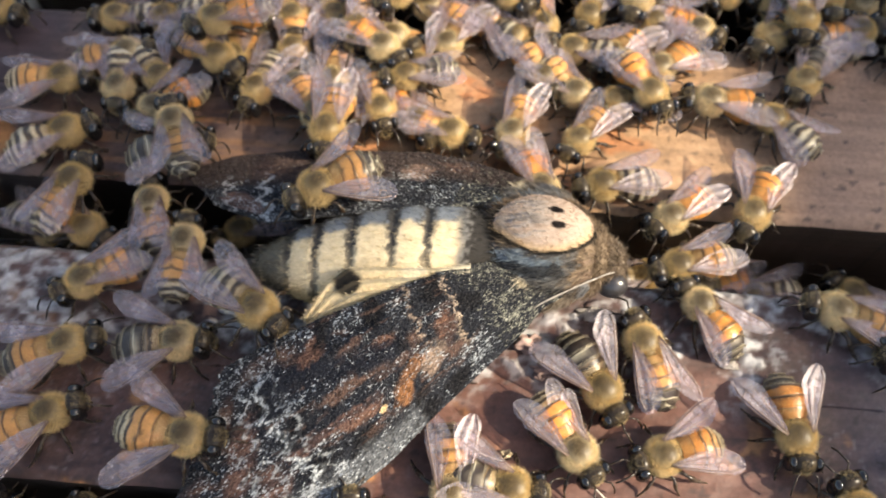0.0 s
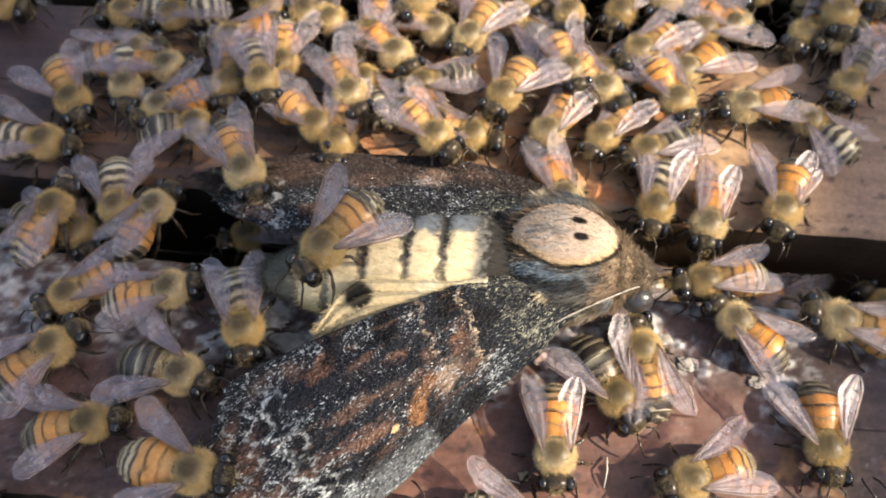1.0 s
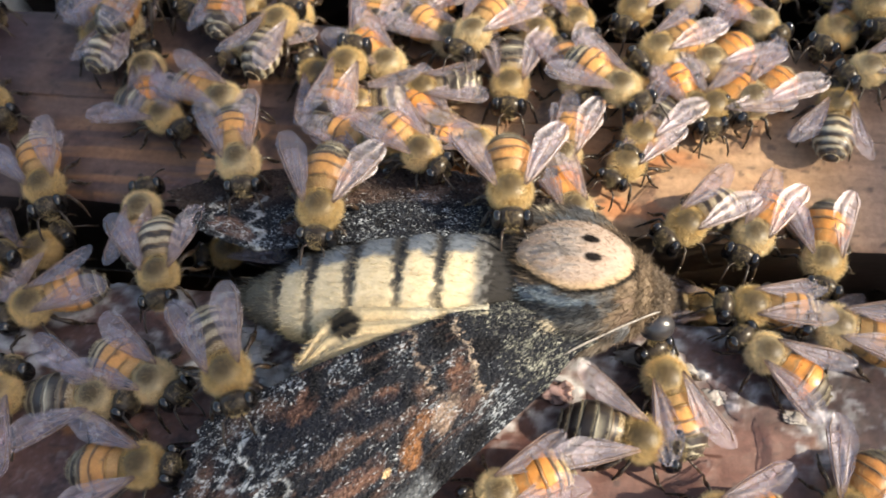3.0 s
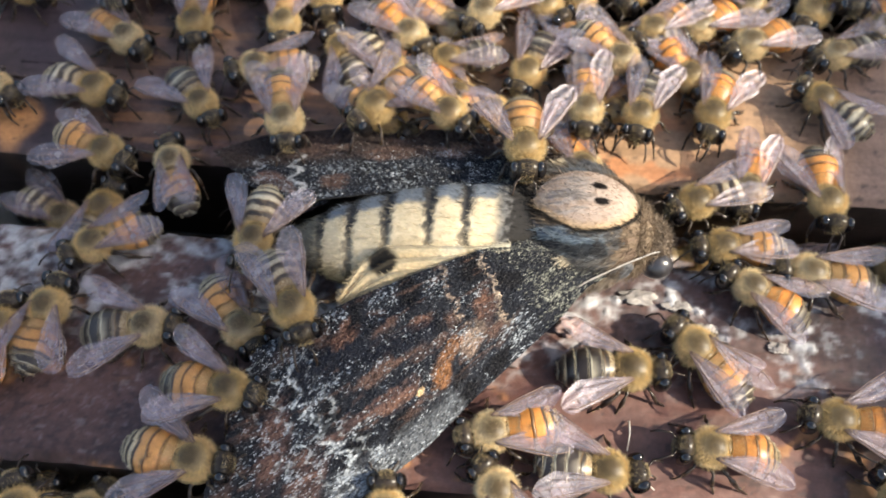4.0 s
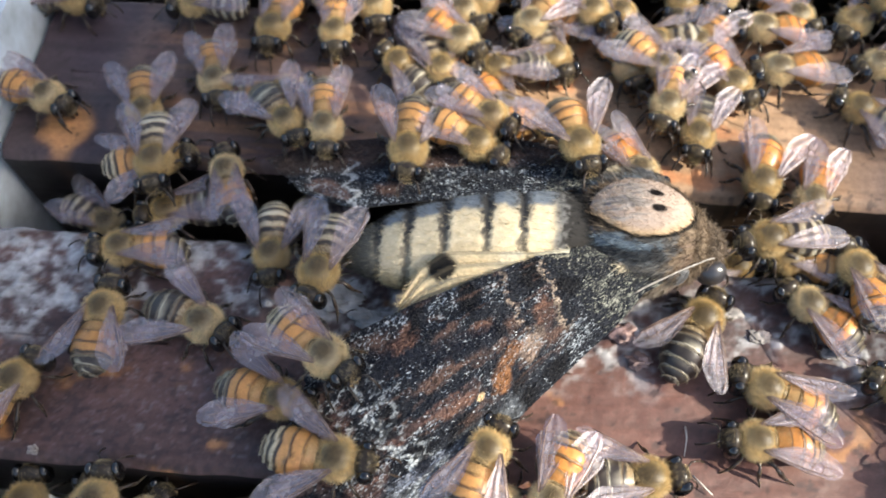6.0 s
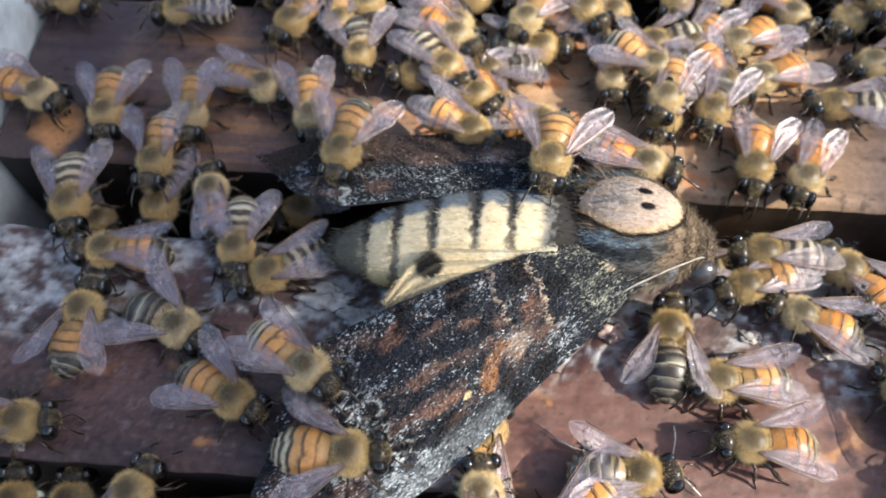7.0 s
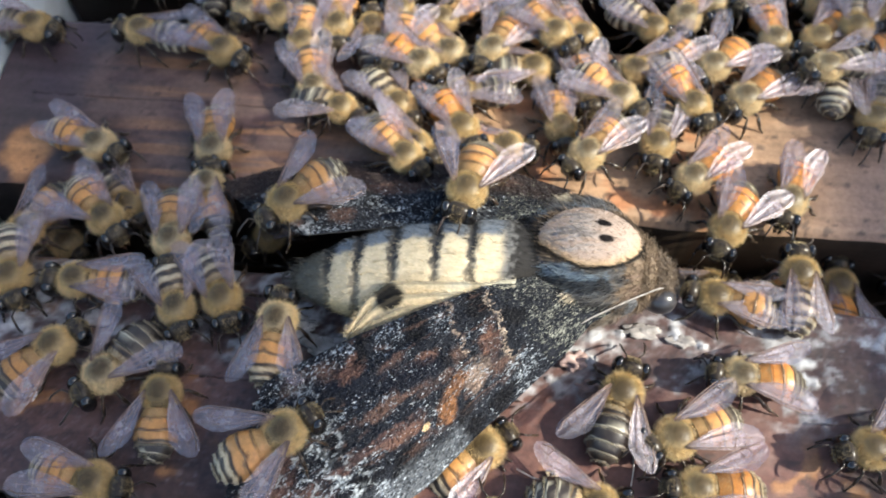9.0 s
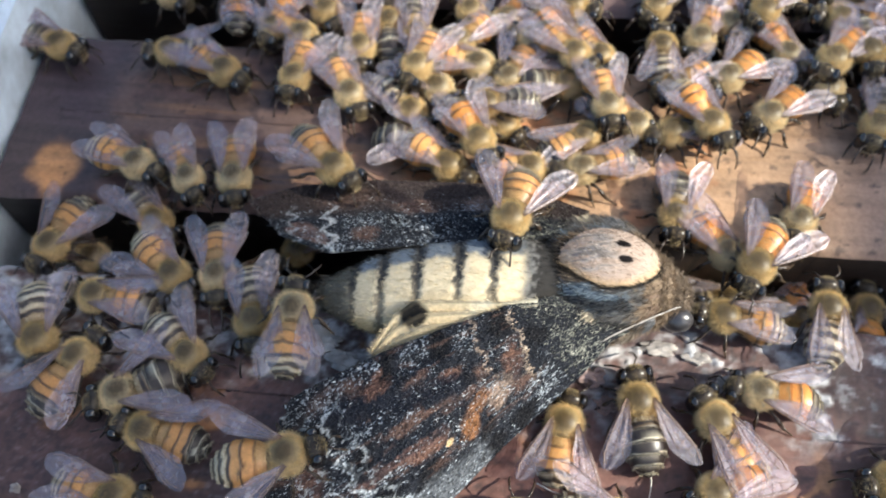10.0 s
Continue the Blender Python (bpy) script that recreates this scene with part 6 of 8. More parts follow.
    go(BEES[29], (0, -29.0, -9.1, 7.4, -36), (0.5, -30.5, -9.1, 6.5, -66), (1, -31.9, -8.9, 4.0, -75), (1.5, -32.0, -10.3, 2.6, -76), (2, -32.1, -10.8, 3.9, -76), (3.5, -28.7, -11.2, 8.1, -59), (4, -28.2, -11.4, 8.2, -63), (4.5, -28.3, -8.4, 8.2, -74), (5, -28.2, -8.7, 8.3, -65), (5.5, -29.7, -7.8, 8.2, -74), (7, -37.4, -5.4, 2.6, -153), (7.5, -37.8, -5.5, 2.6, -135), (8, -37.5, -3.4, 2.7, -124), (8.5, -37.9, -4.8, 2.7, -79), (9, -38.5, -5.2, 2.7, -62), (9.5, -38.3, -5.4, 2.6, -62), (10, -37.9, -5.9, 2.6, -79))
    go(BEES[30], (0, -49.1, -12.6, 2.6, 21), (0.5, -50.8, -11.8, 2.6, 33), (1, -51.0, -11.9, 2.6, 46), (1.5, -50.9, -11.8, 2.6, 45), (2, -50.2, -14.3, 2.6, 67), (2.2, -49.9, -15.3, 2.6, 89), (3.3, -53.0, -12.2, 2.6, 76), (3.5, -53.6, -11.7, 2.6, 74), (4, -54.6, -10.9, 2.6, 82), (4.5, -54.1, -10.2, 2.6, 82), (5, -54.2, -11.3, 2.6, 88), (5.5, -54.5, -10.5, 2.6, 88), (7, -55.8, -11.0, 2.6, 87), (7.5, -55.9, -11.8, 2.6, 82), (8, -55.4, -11.4, 2.6, 71), (8.5, -55.0, -11.8, 2.6, 65), (9, -54.7, -11.7, 2.6, 46), (9.5, -55.2, -11.9, 2.6, 48), (10, -55.6, -11.4, 2.6, 61))
    go(BEES[31], (0, -37.8, -11.4, 2.6, 4), (0.5, -38.8, -12.4, 2.6, -11), (1, -37.5, -13.6, 2.6, -15), (1.5, -38.3, -13.1, 2.6, -20), (2, -40.1, -12.7, 2.6, -15), (3.5, -43.6, -12.8, 2.6, 3), (4, -43.9, -12.3, 2.6, 4), (4.5, -43.8, -11.4, 2.6, -3), (5, -44.1, -11.7, 2.6, -4), (5.5, -43.9, -11.0, 2.6, 4), (6.3, -44.8, -11.7, 2.6, -33), (7, -45.4, -12.2, 2.6, -25), (7.5, -46.0, -12.8, 2.6, -50), (8, -47.7, -14.5, 2.6, -128), (8.5, -48.2, -14.0, 2.6, -126), (9, -48.9, -14.3, 2.6, -125), (9.5, -49.9, -15.1, 2.6, -125), (10, -50.2, -15.0, 2.6, -153))
    go(BEES[32], (0, -48.9, -19.8, 2.6, 27), (0.5, -47.9, -19.6, 2.6, 14), (1, -45.1, -19.1, 2.6, 17), (1.5, -41.1, -18.5, 2.6, 10), (2, -38.1, -19.2, 2.6, 6), (3.5, -36.3, -18.2, 3.4, 4), (4, -33.8, -18.8, 4.8, -6), (4.5, -35.1, -20.0, 4.7, -16), (5, -35.9, -18.6, 4.0, -6), (5.5, -33.3, -19.2, 4.8, -6), (7, -38.3, -19.2, 2.6, -24), (7.5, -37.9, -17.7, 2.6, 21), (8, -39.9, -16.2, 2.6, 49), (8.5, -41.4, -15.0, 2.6, 72), (9, -42.5, -15.8, 2.6, 94), (9.5, -42.9, -17.6, 2.6, 140), (10, -46.6, -18.6, 2.6, 170))
    go(BEES[33], (0, -34.1, -21.7, 5.4, -1), (0.5, -33.1, -22.4, 5.9, -3), (1, -33.2, -23.4, 6.0, -3), (1.5, -32.2, -24.3, 5.7, -6), (2, -32.9, -24.6, 4.7, -4), (3.5, -34.9, -37.1, 2.6, -4), (4, -36.1, -25.3, 3.4, -4), (4.5, -34.4, -26.3, 4.4, -12), (5, -36.2, -26.0, 4.7, -9), (5.5, -32.2, -25.3, 5.2, -6), (7, -25.9, -24.2, 5.5, 4), (7.5, -25.5, -24.6, 5.5, 8), (8, -26.1, -23.3, 6.0, 11), (8.5, -28.2, -21.8, 6.7, 46), (9, -28.5, -19.8, 7.0, 38), (9.5, -29.8, -18.2, 7.0, 57), (10, -30.9, -20.7, 6.8, 18))
    go(BEES[34], (0, 3.8, -20.1, 2.6, -54), (0.5, 0.3, -18.7, 2.6, -75), (1, -0.3, -18.5, 2.6, -89), (1.5, -2.0, -19.1, 2.6, -82), (2, -3.6, -18.8, 2.6, -92), (3.5, -7.5, -18.3, 2.9, -168), (4, -8.6, -20.5, 2.8, -168), (4.5, -7.8, -20.0, 2.6, -142), (5, -8.1, -21.5, 2.7, -142), (5.5, -9.3, -24.6, 4.5, -99), (7, -6.3, -28.3, 2.6, -142), (7.5, -6.0, -28.8, 2.6, -142), (8, -5.7, -29.5, 2.6, -142), (8.5, -5.5, -30.1, 2.6, -142), (9, -4.9, -31.0, 2.6, -142), (9.5, -4.5, -31.7, 2.1, -142), (10, -3.0, -34.0, 1.1, -142))
    go(BEES[35], (0, 6.4, -13.6, 2.6, -61), (0.5, 7.1, -12.4, 2.6, -57), (1, 5.7, -12.3, 2.6, -60), (1.5, 4.8, -12.7, 2.6, -37), (2, 7.0, -12.6, 2.6, -38), (3.5, 5.5, -12.7, 2.6, -6), (4, 4.9, -13.2, 2.6, -1), (4.5, 4.3, -10.1, 2.6, 23), (5, 4.0, -8.2, 2.6, 36), (5.5, 7.5, -6.5, 2.6, 44), (7, 4.5, -8.4, 2.6, 83), (7.5, 4.3, -8.3, 2.6, 79), (8, 3.6, -9.0, 2.6, 79), (8.5, 2.1, -10.7, 2.6, 96), (9, 3.6, -12.1, 2.6, 70), (9.5, 4.0, -12.9, 2.6, 61), (10, 3.4, -11.3, 2.6, 96))
    go(BEES[36], (0, 10.8, -8.1, 2.6, 108), (0.5, 10.4, -6.3, 2.6, 102), (1, 8.0, -7.2, 2.6, 103), (1.5, 8.1, -7.5, 2.6, 99), (2, 9.7, -7.2, 2.6, 99), (3.5, 7.9, -6.9, 2.6, 118), (4, 11.3, -10.4, 2.6, 133), (4.5, 12.8, -11.1, 2.6, 157), (5, 12.8, -12.1, 2.6, 163), (5.5, 13.7, -14.2, 2.6, 150), (7, 9.2, -13.5, 2.6, 184), (7.5, 11.1, -13.5, 2.6, 190), (8, 9.4, -15.8, 2.6, 195), (8.5, 8.6, -16.5, 2.6, 201), (9, 8.7, -16.2, 2.6, 201), (9.5, 9.6, -15.5, 2.6, 185), (10, 11.3, -12.7, 2.6, 117))
    go(BEES[37], (0, 17.2, -3.3, 2.6, 127), (0.5, 17.7, -3.5, 2.6, 138), (1, 17.8, -3.3, 2.6, 139), (1.5, 17.6, -3.3, 2.6, 145), (2, 17.5, -3.3, 2.6, 145), (3.5, 17.7, -4.0, 2.6, 147), (4, 17.5, -3.4, 2.6, 149), (4.5, 17.2, -3.4, 2.6, 148), (5, 17.2, -3.1, 2.6, 151), (5.5, 17.9, -4.0, 2.6, 136), (7, 17.8, -5.7, 2.6, 161), (7.5, 17.1, -7.5, 2.6, 171), (8, 16.5, -8.9, 2.6, 179), (8.5, 16.2, -9.6, 2.6, 175), (9, 15.6, -9.4, 2.6, 179), (9.5, 15.1, -9.4, 2.6, 183), (10, 16.0, -9.2, 2.6, 173))
    go(BEES[38], (0, 15.2, 1.2, 2.6, -160), (0.5, 15.0, 1.0, 2.6, -165), (1, 14.9, 0.9, 2.6, -165), (1.5, 13.9, 0.4, 2.6, -163), (2, 15.0, 0.8, 2.6, -166), (3.5, 16.8, 0.8, 2.6, -181), (4, 15.0, 1.2, 2.6, -174), (4.5, 16.2, 1.4, 2.6, -170), (5, 16.4, 1.6, 2.6, -188), (5.5, 17.0, 1.5, 2.6, -194), (7, 12.6, -2.9, 2.6, -155), (7.5, 11.7, -4.3, 2.6, -152), (8, 12.1, -3.3, 2.6, -181), (8.5, 13.9, -2.3, 2.6, -182), (9, 13.6, -0.8, 2.6, -190), (9.5, 12.1, -1.1, 2.6, -186), (10, 12.9, -1.0, 2.6, -186))
    go(BEES[39], (0, 12.3, -19.9, 2.6, -160), (0.5, 12.5, -19.9, 2.6, -162), (1, 12.5, -19.6, 2.6, -158), (1.5, 12.4, -19.6, 2.6, -160), (2, 12.9, -18.6, 2.6, -164), (3.5, 12.2, -18.8, 2.6, -176), (4, 12.2, -20.4, 2.6, -180), (4.5, 11.9, -20.3, 2.6, -181), (5, 11.3, -20.0, 2.6, -188), (5.5, 11.0, -19.3, 2.6, -179), (7, 11.6, -19.4, 2.6, -177), (7.5, 10.5, -20.3, 2.7, -178), (8, 10.7, -20.7, 2.7, -178), (8.5, 10.6, -21.5, 2.7, -174), (9, 10.6, -20.9, 2.6, -175), (9.5, 10.6, -22.2, 2.6, -143), (10, 10.8, -19.9, 2.6, -143))
    go(BEES[40], (0, 32.0, -3.0, 2.6, 163), (0.5, 29.2, -2.7, 2.6, 163), (1, 28.4, -2.4, 2.6, 166), (1.5, 27.1, -1.1, 2.6, 158), (2, 26.3, -1.6, 2.6, 161), (3.5, 23.7, -0.4, 2.6, 171), (4, 23.7, -1.4, 2.6, 174), (4.5, 25.1, -3.4, 2.6, 178), (5, 24.4, -3.5, 2.6, 178), (5.5, 23.3, -1.6, 2.6, 178), (7, 27.3, -4.0, 2.6, 178), (7.5, 26.2, -4.5, 2.6, 178), (8, 29.6, -10.1, 2.6, 173), (8.5, 33.4, -6.6, 2.6, 173), (9, 49.0, -6.6, 2.6, 173), (9.5, 49.5, -6.6, 2.6, 173), (10, 50.0, -6.6, 2.6, 173))
    go(BEES[41], (0, 25.8, -17.1, 2.6, -82), (0.25, 26.2, -16.4, 2.6, -149), (0.5, 26.7, -15.8, 2.6, -215), (0.75, 26.1, -15.7, 2.6, -151), (1, 25.5, -15.7, 2.6, -87), (1.5, 26.3, -18.1, 2.6, -80), (2, 27.3, -16.5, 2.6, -87), (3.3, 22.5, -17.5, 2.6, -135), (3.5, 22.7, -17.5, 2.6, -125), (4, 24.5, -16.8, 2.6, -186), (4.5, 23.4, -16.9, 2.6, -143), (5, 25.2, -13.8, 2.6, -162), (5.5, 24.9, -12.8, 2.6, -180), (5.7, 25.2, -12.9, 2.6, -188), (7, 26.9, -13.2, 2.6, -237), (7.5, 27.2, -13.3, 2.6, -255), (8, 28.5, -13.5, 4.5, -274), (8.5, 29.2, -13.8, 2.6, -218), (9, 27.5, -15.8, 2.6, -165), (9.5, 28.1, -17.4, 2.6, -165), (10, 28.1, -17.4, 2.6, -165))
    go(BEES[42], (0, 24.0, 8.4, 2.6, -113), (0.5, 24.3, 9.2, 2.6, -114), (1, 23.8, 10.1, 2.6, -105), (1.5, 23.6, 7.9, 2.6, -111), (2, 23.0, 7.0, 2.6, -87), (3.5, 25.3, 5.7, 2.6, -102), (4, 26.7, 7.5, 2.6, -80), (4.17, 26.2, 8.0, 2.6, -137), (4.33, 25.7, 8.4, 2.6, -195), (4.5, 25.2, 8.9, 2.6, -252), (5, 24.5, 6.2, 3.1, -252), (5.5, 23.4, -0.9, 4.5, -252), (5.7, 22.5, -1.0, 4.5, -252), (7, 23.3, -0.1, 2.6, -226), (7.5, 22.3, -0.2, 2.6, -252), (8, 26.4, 3.2, -3.0, -268), (8.5, 30.8, 5.8, -6.0, -273), (9, 31.0, 5.9, -6.0, -274), (9.5, 31.8, 5.6, -6.0, -274), (10, 32.9, 5.1, -6.0, -274))
    go(BEES[43], (0, 14.6, 7.2, 2.6, -140), (0.5, 14.0, 6.4, 2.6, -164), (1, 15.6, 7.6, 2.6, -102), (1.5, 16.9, 7.8, 2.6, -108), (2, 16.7, 8.4, 2.6, -113), (3.5, 17.9, 8.1, 2.6, -124), (4, 18.1, 8.3, 2.6, -107), (4.5, 17.9, 6.7, 2.6, -113), (5, 19.3, 7.4, 2.6, -97), (5.5, 19.6, 7.1, 2.6, -105), (7, 20.3, 10.9, 2.6, -115), (7.5, 20.2, 9.5, 2.6, -106), (8, 19.8, 9.1, 2.6, -112), (8.5, 20.4, 9.1, 2.6, -111), (9, 22.7, 11.7, 2.6, -111), (9.5, 22.9, 11.7, 2.6, -111), (10, 22.3, 11.7, 2.6, -111))
    go(BEES[44], (0, 7.0, 11.0, 2.6, -164), (0.5, 9.3, 11.0, 2.6, -109), (1, 9.9, 9.2, 2.6, -100), (1.5, 10.5, 8.2, 2.6, -89), (2, 9.9, 9.4, 2.6, -117), (3.5, 11.8, 7.8, 2.7, -144), (4, 12.4, 6.4, 2.7, -154), (4.5, 12.3, 7.0, 2.7, -165), (5, 12.8, 4.4, 2.6, -152), (5.5, 13.4, 2.1, 4.5, -158), (6.8, 14.5, 1.5, 4.5, -173), (7, 14.7, 1.0, 2.9, -175), (7.5, 16.0, 0.6, 2.7, -181), (8, 19.5, 3.4, 2.6, -213), (8.5, 20.1, 2.9, 2.6, -212), (9, 22.8, 2.6, 2.6, -272), (9.5, 23.6, 0.8, 2.6, -272), (10, 24.2, 0.9, 2.6, -273))
    go(BEES[45], (0, 8.9, 22.9, 2.6, -170), (0.5, 10.1, 19.5, 2.6, -108), (1, 9.2, 16.4, 2.6, -148), (1.5, 10.4, 13.9, 2.6, -134), (2, 9.7, 15.3, 2.7, -145), (3.5, 6.1, 19.6, 3.0, -107), (4, 6.2, 16.1, 4.5, -101), (4.5, 7.0, 16.4, 2.8, -95), (5, 7.5, 16.5, 2.6, -93), (5.5, 6.8, 14.7, 2.6, -95), (7, 10.6, 19.3, 2.9, -109), (7.5, 10.5, 18.7, 2.7, -97), (8, 10.0, 19.4, 2.6, -93), (8.5, 8.8, 20.3, 2.6, -116), (9, 8.2, 18.2, 2.6, -100), (9.5, 7.8, 15.8, 2.6, -116), (10, 8.2, 11.2, 2.6, -93))
    go(BEES[46], (0, -3.7, 17.3, 2.6, -109), (0.5, -3.6, 16.8, 2.6, -110), (1, -2.1, 18.1, 2.6, -124), (1.5, -2.0, 17.8, 2.6, -120), (2, -1.6, 17.2, 2.6, -105), (3.5, -1.1, 15.9, 2.7, -106), (4, 0.2, 16.4, 4.5, -94), (4.5, 2.0, 16.8, 4.5, -98), (5, 1.9, 18.3, 4.5, -100), (5.5, 3.1, 18.4, 4.5, -103), (6.8, 4.6, 19.4, 4.5, -110), (7, 4.8, 19.6, 4.5, -111), (7.5, 4.9, 17.7, 4.5, -114), (8, 1.2, 16.6, 5.5, -116), (8.5, -1.1, 10.2, 7.6, -106), (9, -0.4, 14.4, 5.5, -132), (9.5, -0.1, 16.5, 3.2, -152), (10, -2.6, 16.6, 2.8, -164))
    go(BEES[47], (0, -15.7, 26.4, 2.6, -69), (0.5, -14.6, 26.9, 2.6, -31), (0.75, -11.0, 24.3, 3.5, -74), (1, -7.4, 21.6, 4.3, -116), (1.5, -6.1, 12.4, 7.4, -89), (2, -7.0, 13.0, 8.9, -88), (3.5, -6.7, 4.0, 12.0, -83), (4, -7.0, 6.0, 11.8, -84), (4.5, -7.0, 7.1, 11.2, -93), (5, -6.9, 8.6, 10.8, -86), (5.5, -6.8, 8.8, 10.7, -59), (7, -8.9, 5.1, 11.5, -97), (7.5, -10.8, 6.1, 11.2, -92), (8, -12.0, 7.2, 10.7, -90), (8.5, -13.6, 7.2, 10.5, -86), (9, -13.4, 5.2, 10.9, -103), (9.5, -11.9, 6.4, 11.3, -107), (10, -11.1, 4.2, 11.5, -102))
    go(BEES[48], (0, 3.6, 30.6, 2.6, 175), (0.5, 4.0, 29.3, 2.6, 185), (1, 4.1, 27.0, 2.6, 198), (1.5, 2.1, 26.5, 2.6, 191), (2, 4.7, 26.5, 2.6, 191), (3.5, 6.1, 27.9, 2.6, 210), (4, 5.5, 28.0, 2.6, 197), (4.5, 6.6, 28.1, 2.6, 208), (5, 4.4, 28.3, 2.6, 203), (5.5, 3.4, 29.7, 2.6, 191), (7, 4.2, 29.4, 2.6, 203), (7.5, 4.9, 28.2, 2.6, 191), (8, 4.2, 29.0, 2.6, 190), (8.5, 5.4, 29.9, 2.6, 184), (9, 6.0, 29.0, 2.6, 197), (9.5, 6.5, 27.3, 2.6, 197), (10, 8.5, 23.1, 2.6, 197))
    go(BEES[49], (0, 20.4, 24.0, 2.6, 177), (0.5, 20.2, 24.4, 2.6, 177), (1, 20.6, 23.6, 2.6, 191), (1.5, 19.3, 23.1, 2.6, 193), (2, 19.1, 23.4, 2.6, 196), (3.5, 18.4, 26.8, 2.6, 224), (4, 20.2, 29.0, 2.6, 208), (4.5, 20.4, 28.6, 2.6, 184), (5, 18.4, 28.1, 2.6, 197), (5.5, 18.6, 27.5, 2.6, 190), (7, 16.7, 25.0, 2.6, 204), (7.5, 19.0, 26.2, 2.6, 218), (8, 18.9, 26.3, 2.6, 213), (8.5, 19.1, 25.6, 2.6, 224), (9, 19.0, 25.8, 2.6, 221), (9.5, 18.7, 25.7, 2.6, 216), (10, 20.4, 26.5, 2.6, 221))
    go(BEES[50], (0, 14.1, 36.1, 2.6, -175), (0.5, 15.6, 33.4, 2.6, -163), (1, 16.4, 34.5, 2.6, -152), (1.5, 13.3, 31.9, 4.5, -175), (2, 13.9, 34.7, 2.7, -169), (3.5, 14.6, 18.7, 2.6, -118), (4, 15.0, 18.2, 2.6, -102), (4.5, 15.2, 16.9, 2.6, -102), (5, 15.8, 13.7, 2.6, -101), (5.5, 14.5, 9.4, 2.6, -100), (7, 14.8, 12.0, 2.6, -96), (7.5, 13.8, 11.2, 2.6, -110), (8, 12.9, 7.9, 2.6, -126), (8.5, 13.9, 8.1, 2.8, -108), (9, 15.3, 7.2, 3.1, -111), (9.5, 16.2, 7.1, 3.6, -93), (10, 16.2, 4.4, 4.5, -112))
    go(BEES[51], (0, -7.6, 35.1, 2.6, 138), (0.5, -5.6, 33.0, 2.6, 136), (1, -6.7, 34.0, 2.6, 142), (1.5, -2.6, 32.5, 2.6, 155), (1.67, -2.6, 31.3, 2.6, 105), (1.83, -2.7, 30.1, 2.6, 55), (2, -2.7, 28.9, 2.6, 5), (2.75, -5.7, 26.0, 2.6, -63), (3.5, -8.8, 23.0, 2.6, -130), (4, -6.4, 22.7, 2.6, -113), (4.5, -5.9, 24.0, 2.6, -128), (5, -8.3, 25.1, 2.6, -107), (5.5, -8.6, 25.7, 2.6, -86), (6.25, -9.1, 26.7, 2.6, -41), (7, -9.5, 27.7, 2.6, 4), (7.5, -7.6, 28.8, 2.6, -12), (8, -7.4, 27.8, 2.6, 17), (8.5, -6.3, 27.6, 2.6, 11), (9, -6.3, 28.4, 2.6, 4), (9.5, -5.5, 28.9, 2.6, -2), (10, -4.4, 29.4, 2.6, 5))
    go(BEES[52], (0, -19.1, 30.2, 3.2, -25), (0.5, -18.1, 29.2, 4.5, -25), (1, -15.9, 31.8, 2.6, -25), (1.5, -13.5, 33.1, 2.6, -26), (2, -11.0, 32.7, 2.6, -27), (2.2, -8.9, 30.6, 2.6, -28), (3.5, -16.6, 30.9, 2.6, -31), (4, -15.6, 29.3, 2.6, -31), (4.5, -13.9, 25.8, 2.6, -44), (5, -14.7, 27.5, 2.6, -59), (5.5, -16.8, 27.1, 2.6, -44), (5.7, -20.4, 33.2, 2.6, -43), (7, -20.2, 30.6, 2.6, -42), (7.5, -19.3, 29.1, 2.6, -30), (8, -17.6, 30.1, 2.6, -33), (8.5, -17.0, 29.2, 2.6, -52), (9, -17.0, 30.2, 2.6, -32), (9.5, -17.0, 30.2, 2.6, -32), (10, -15.9, 31.5, 2.6, -8))
    go(BEES[53], (0, -56.4, 13.6, 2.6, 24), (0.5, -57.8, 12.7, 2.6, 11), (1, -58.8, 11.9, 2.6, -4), (1.5, -58.9, 10.9, 2.6, -10), (2, -64.9, 12.0, 2.6, -24), (3.5, -61.1, 20.2, 2.6, -44), (4, -57.1, 16.7, 2.6, -18), (4.5, -54.7, 15.7, 2.6, -24), (5, -52.2, 15.8, 2.6, 4), (5.25, -49.9, 13.0, 2.7, -40), (5.5, -47.7, 10.3, 4.5, -84), (5.7, -49.6, 8.9, 4.5, -83), (7, -60.9, 1.2, 2.6, -77), (7.5, -62.1, 1.7, 2.6, -80), (8, -62.5, 0.6, 2.6, -80), (8.5, -62.5, -0.7, 2.6, -77), (9, -61.7, -4.4, 2.6, -65), (9.5, -60.0, -8.7, 2.6, -73), (10, -60.5, -9.9, 2.6, -70))
    go(BEES[54], (0, -27.0, 33.7, 2.6, -44), (0.5, -27.4, 33.1, 2.6, -44), (1, -29.1, 32.0, 2.7, -45), (1.5, -24.3, 26.4, 4.5, -45), (2, -23.7, 22.3, 4.5, -62), (2.75, -23.6, 21.5, 2.8, -136), (3.5, -23.6, 20.7, 2.6, -210), (3.67, -23.2, 21.1, 2.6, -155), (3.83, -22.9, 21.6, 2.6, -100), (4, -22.5, 22.0, 2.6, -45), (4.5, -22.5, 21.4, 2.6, -45), (5, -22.2, 24.1, 2.6, -45), (5.5, -23.0, 23.7, 2.6, -70), (7, -20.7, 22.2, 4.5, -45), (7.5, -20.7, 21.7, 2.6, -45), (8, -21.8, 21.2, 4.5, -45), (8.5, -22.7, 21.3, 2.6, -45), (9, -22.5, 21.6, 2.6, -45), (9.5, -22.3, 22.8, 2.6, -45), (10, -23.8, 23.4, 2.6, -45))
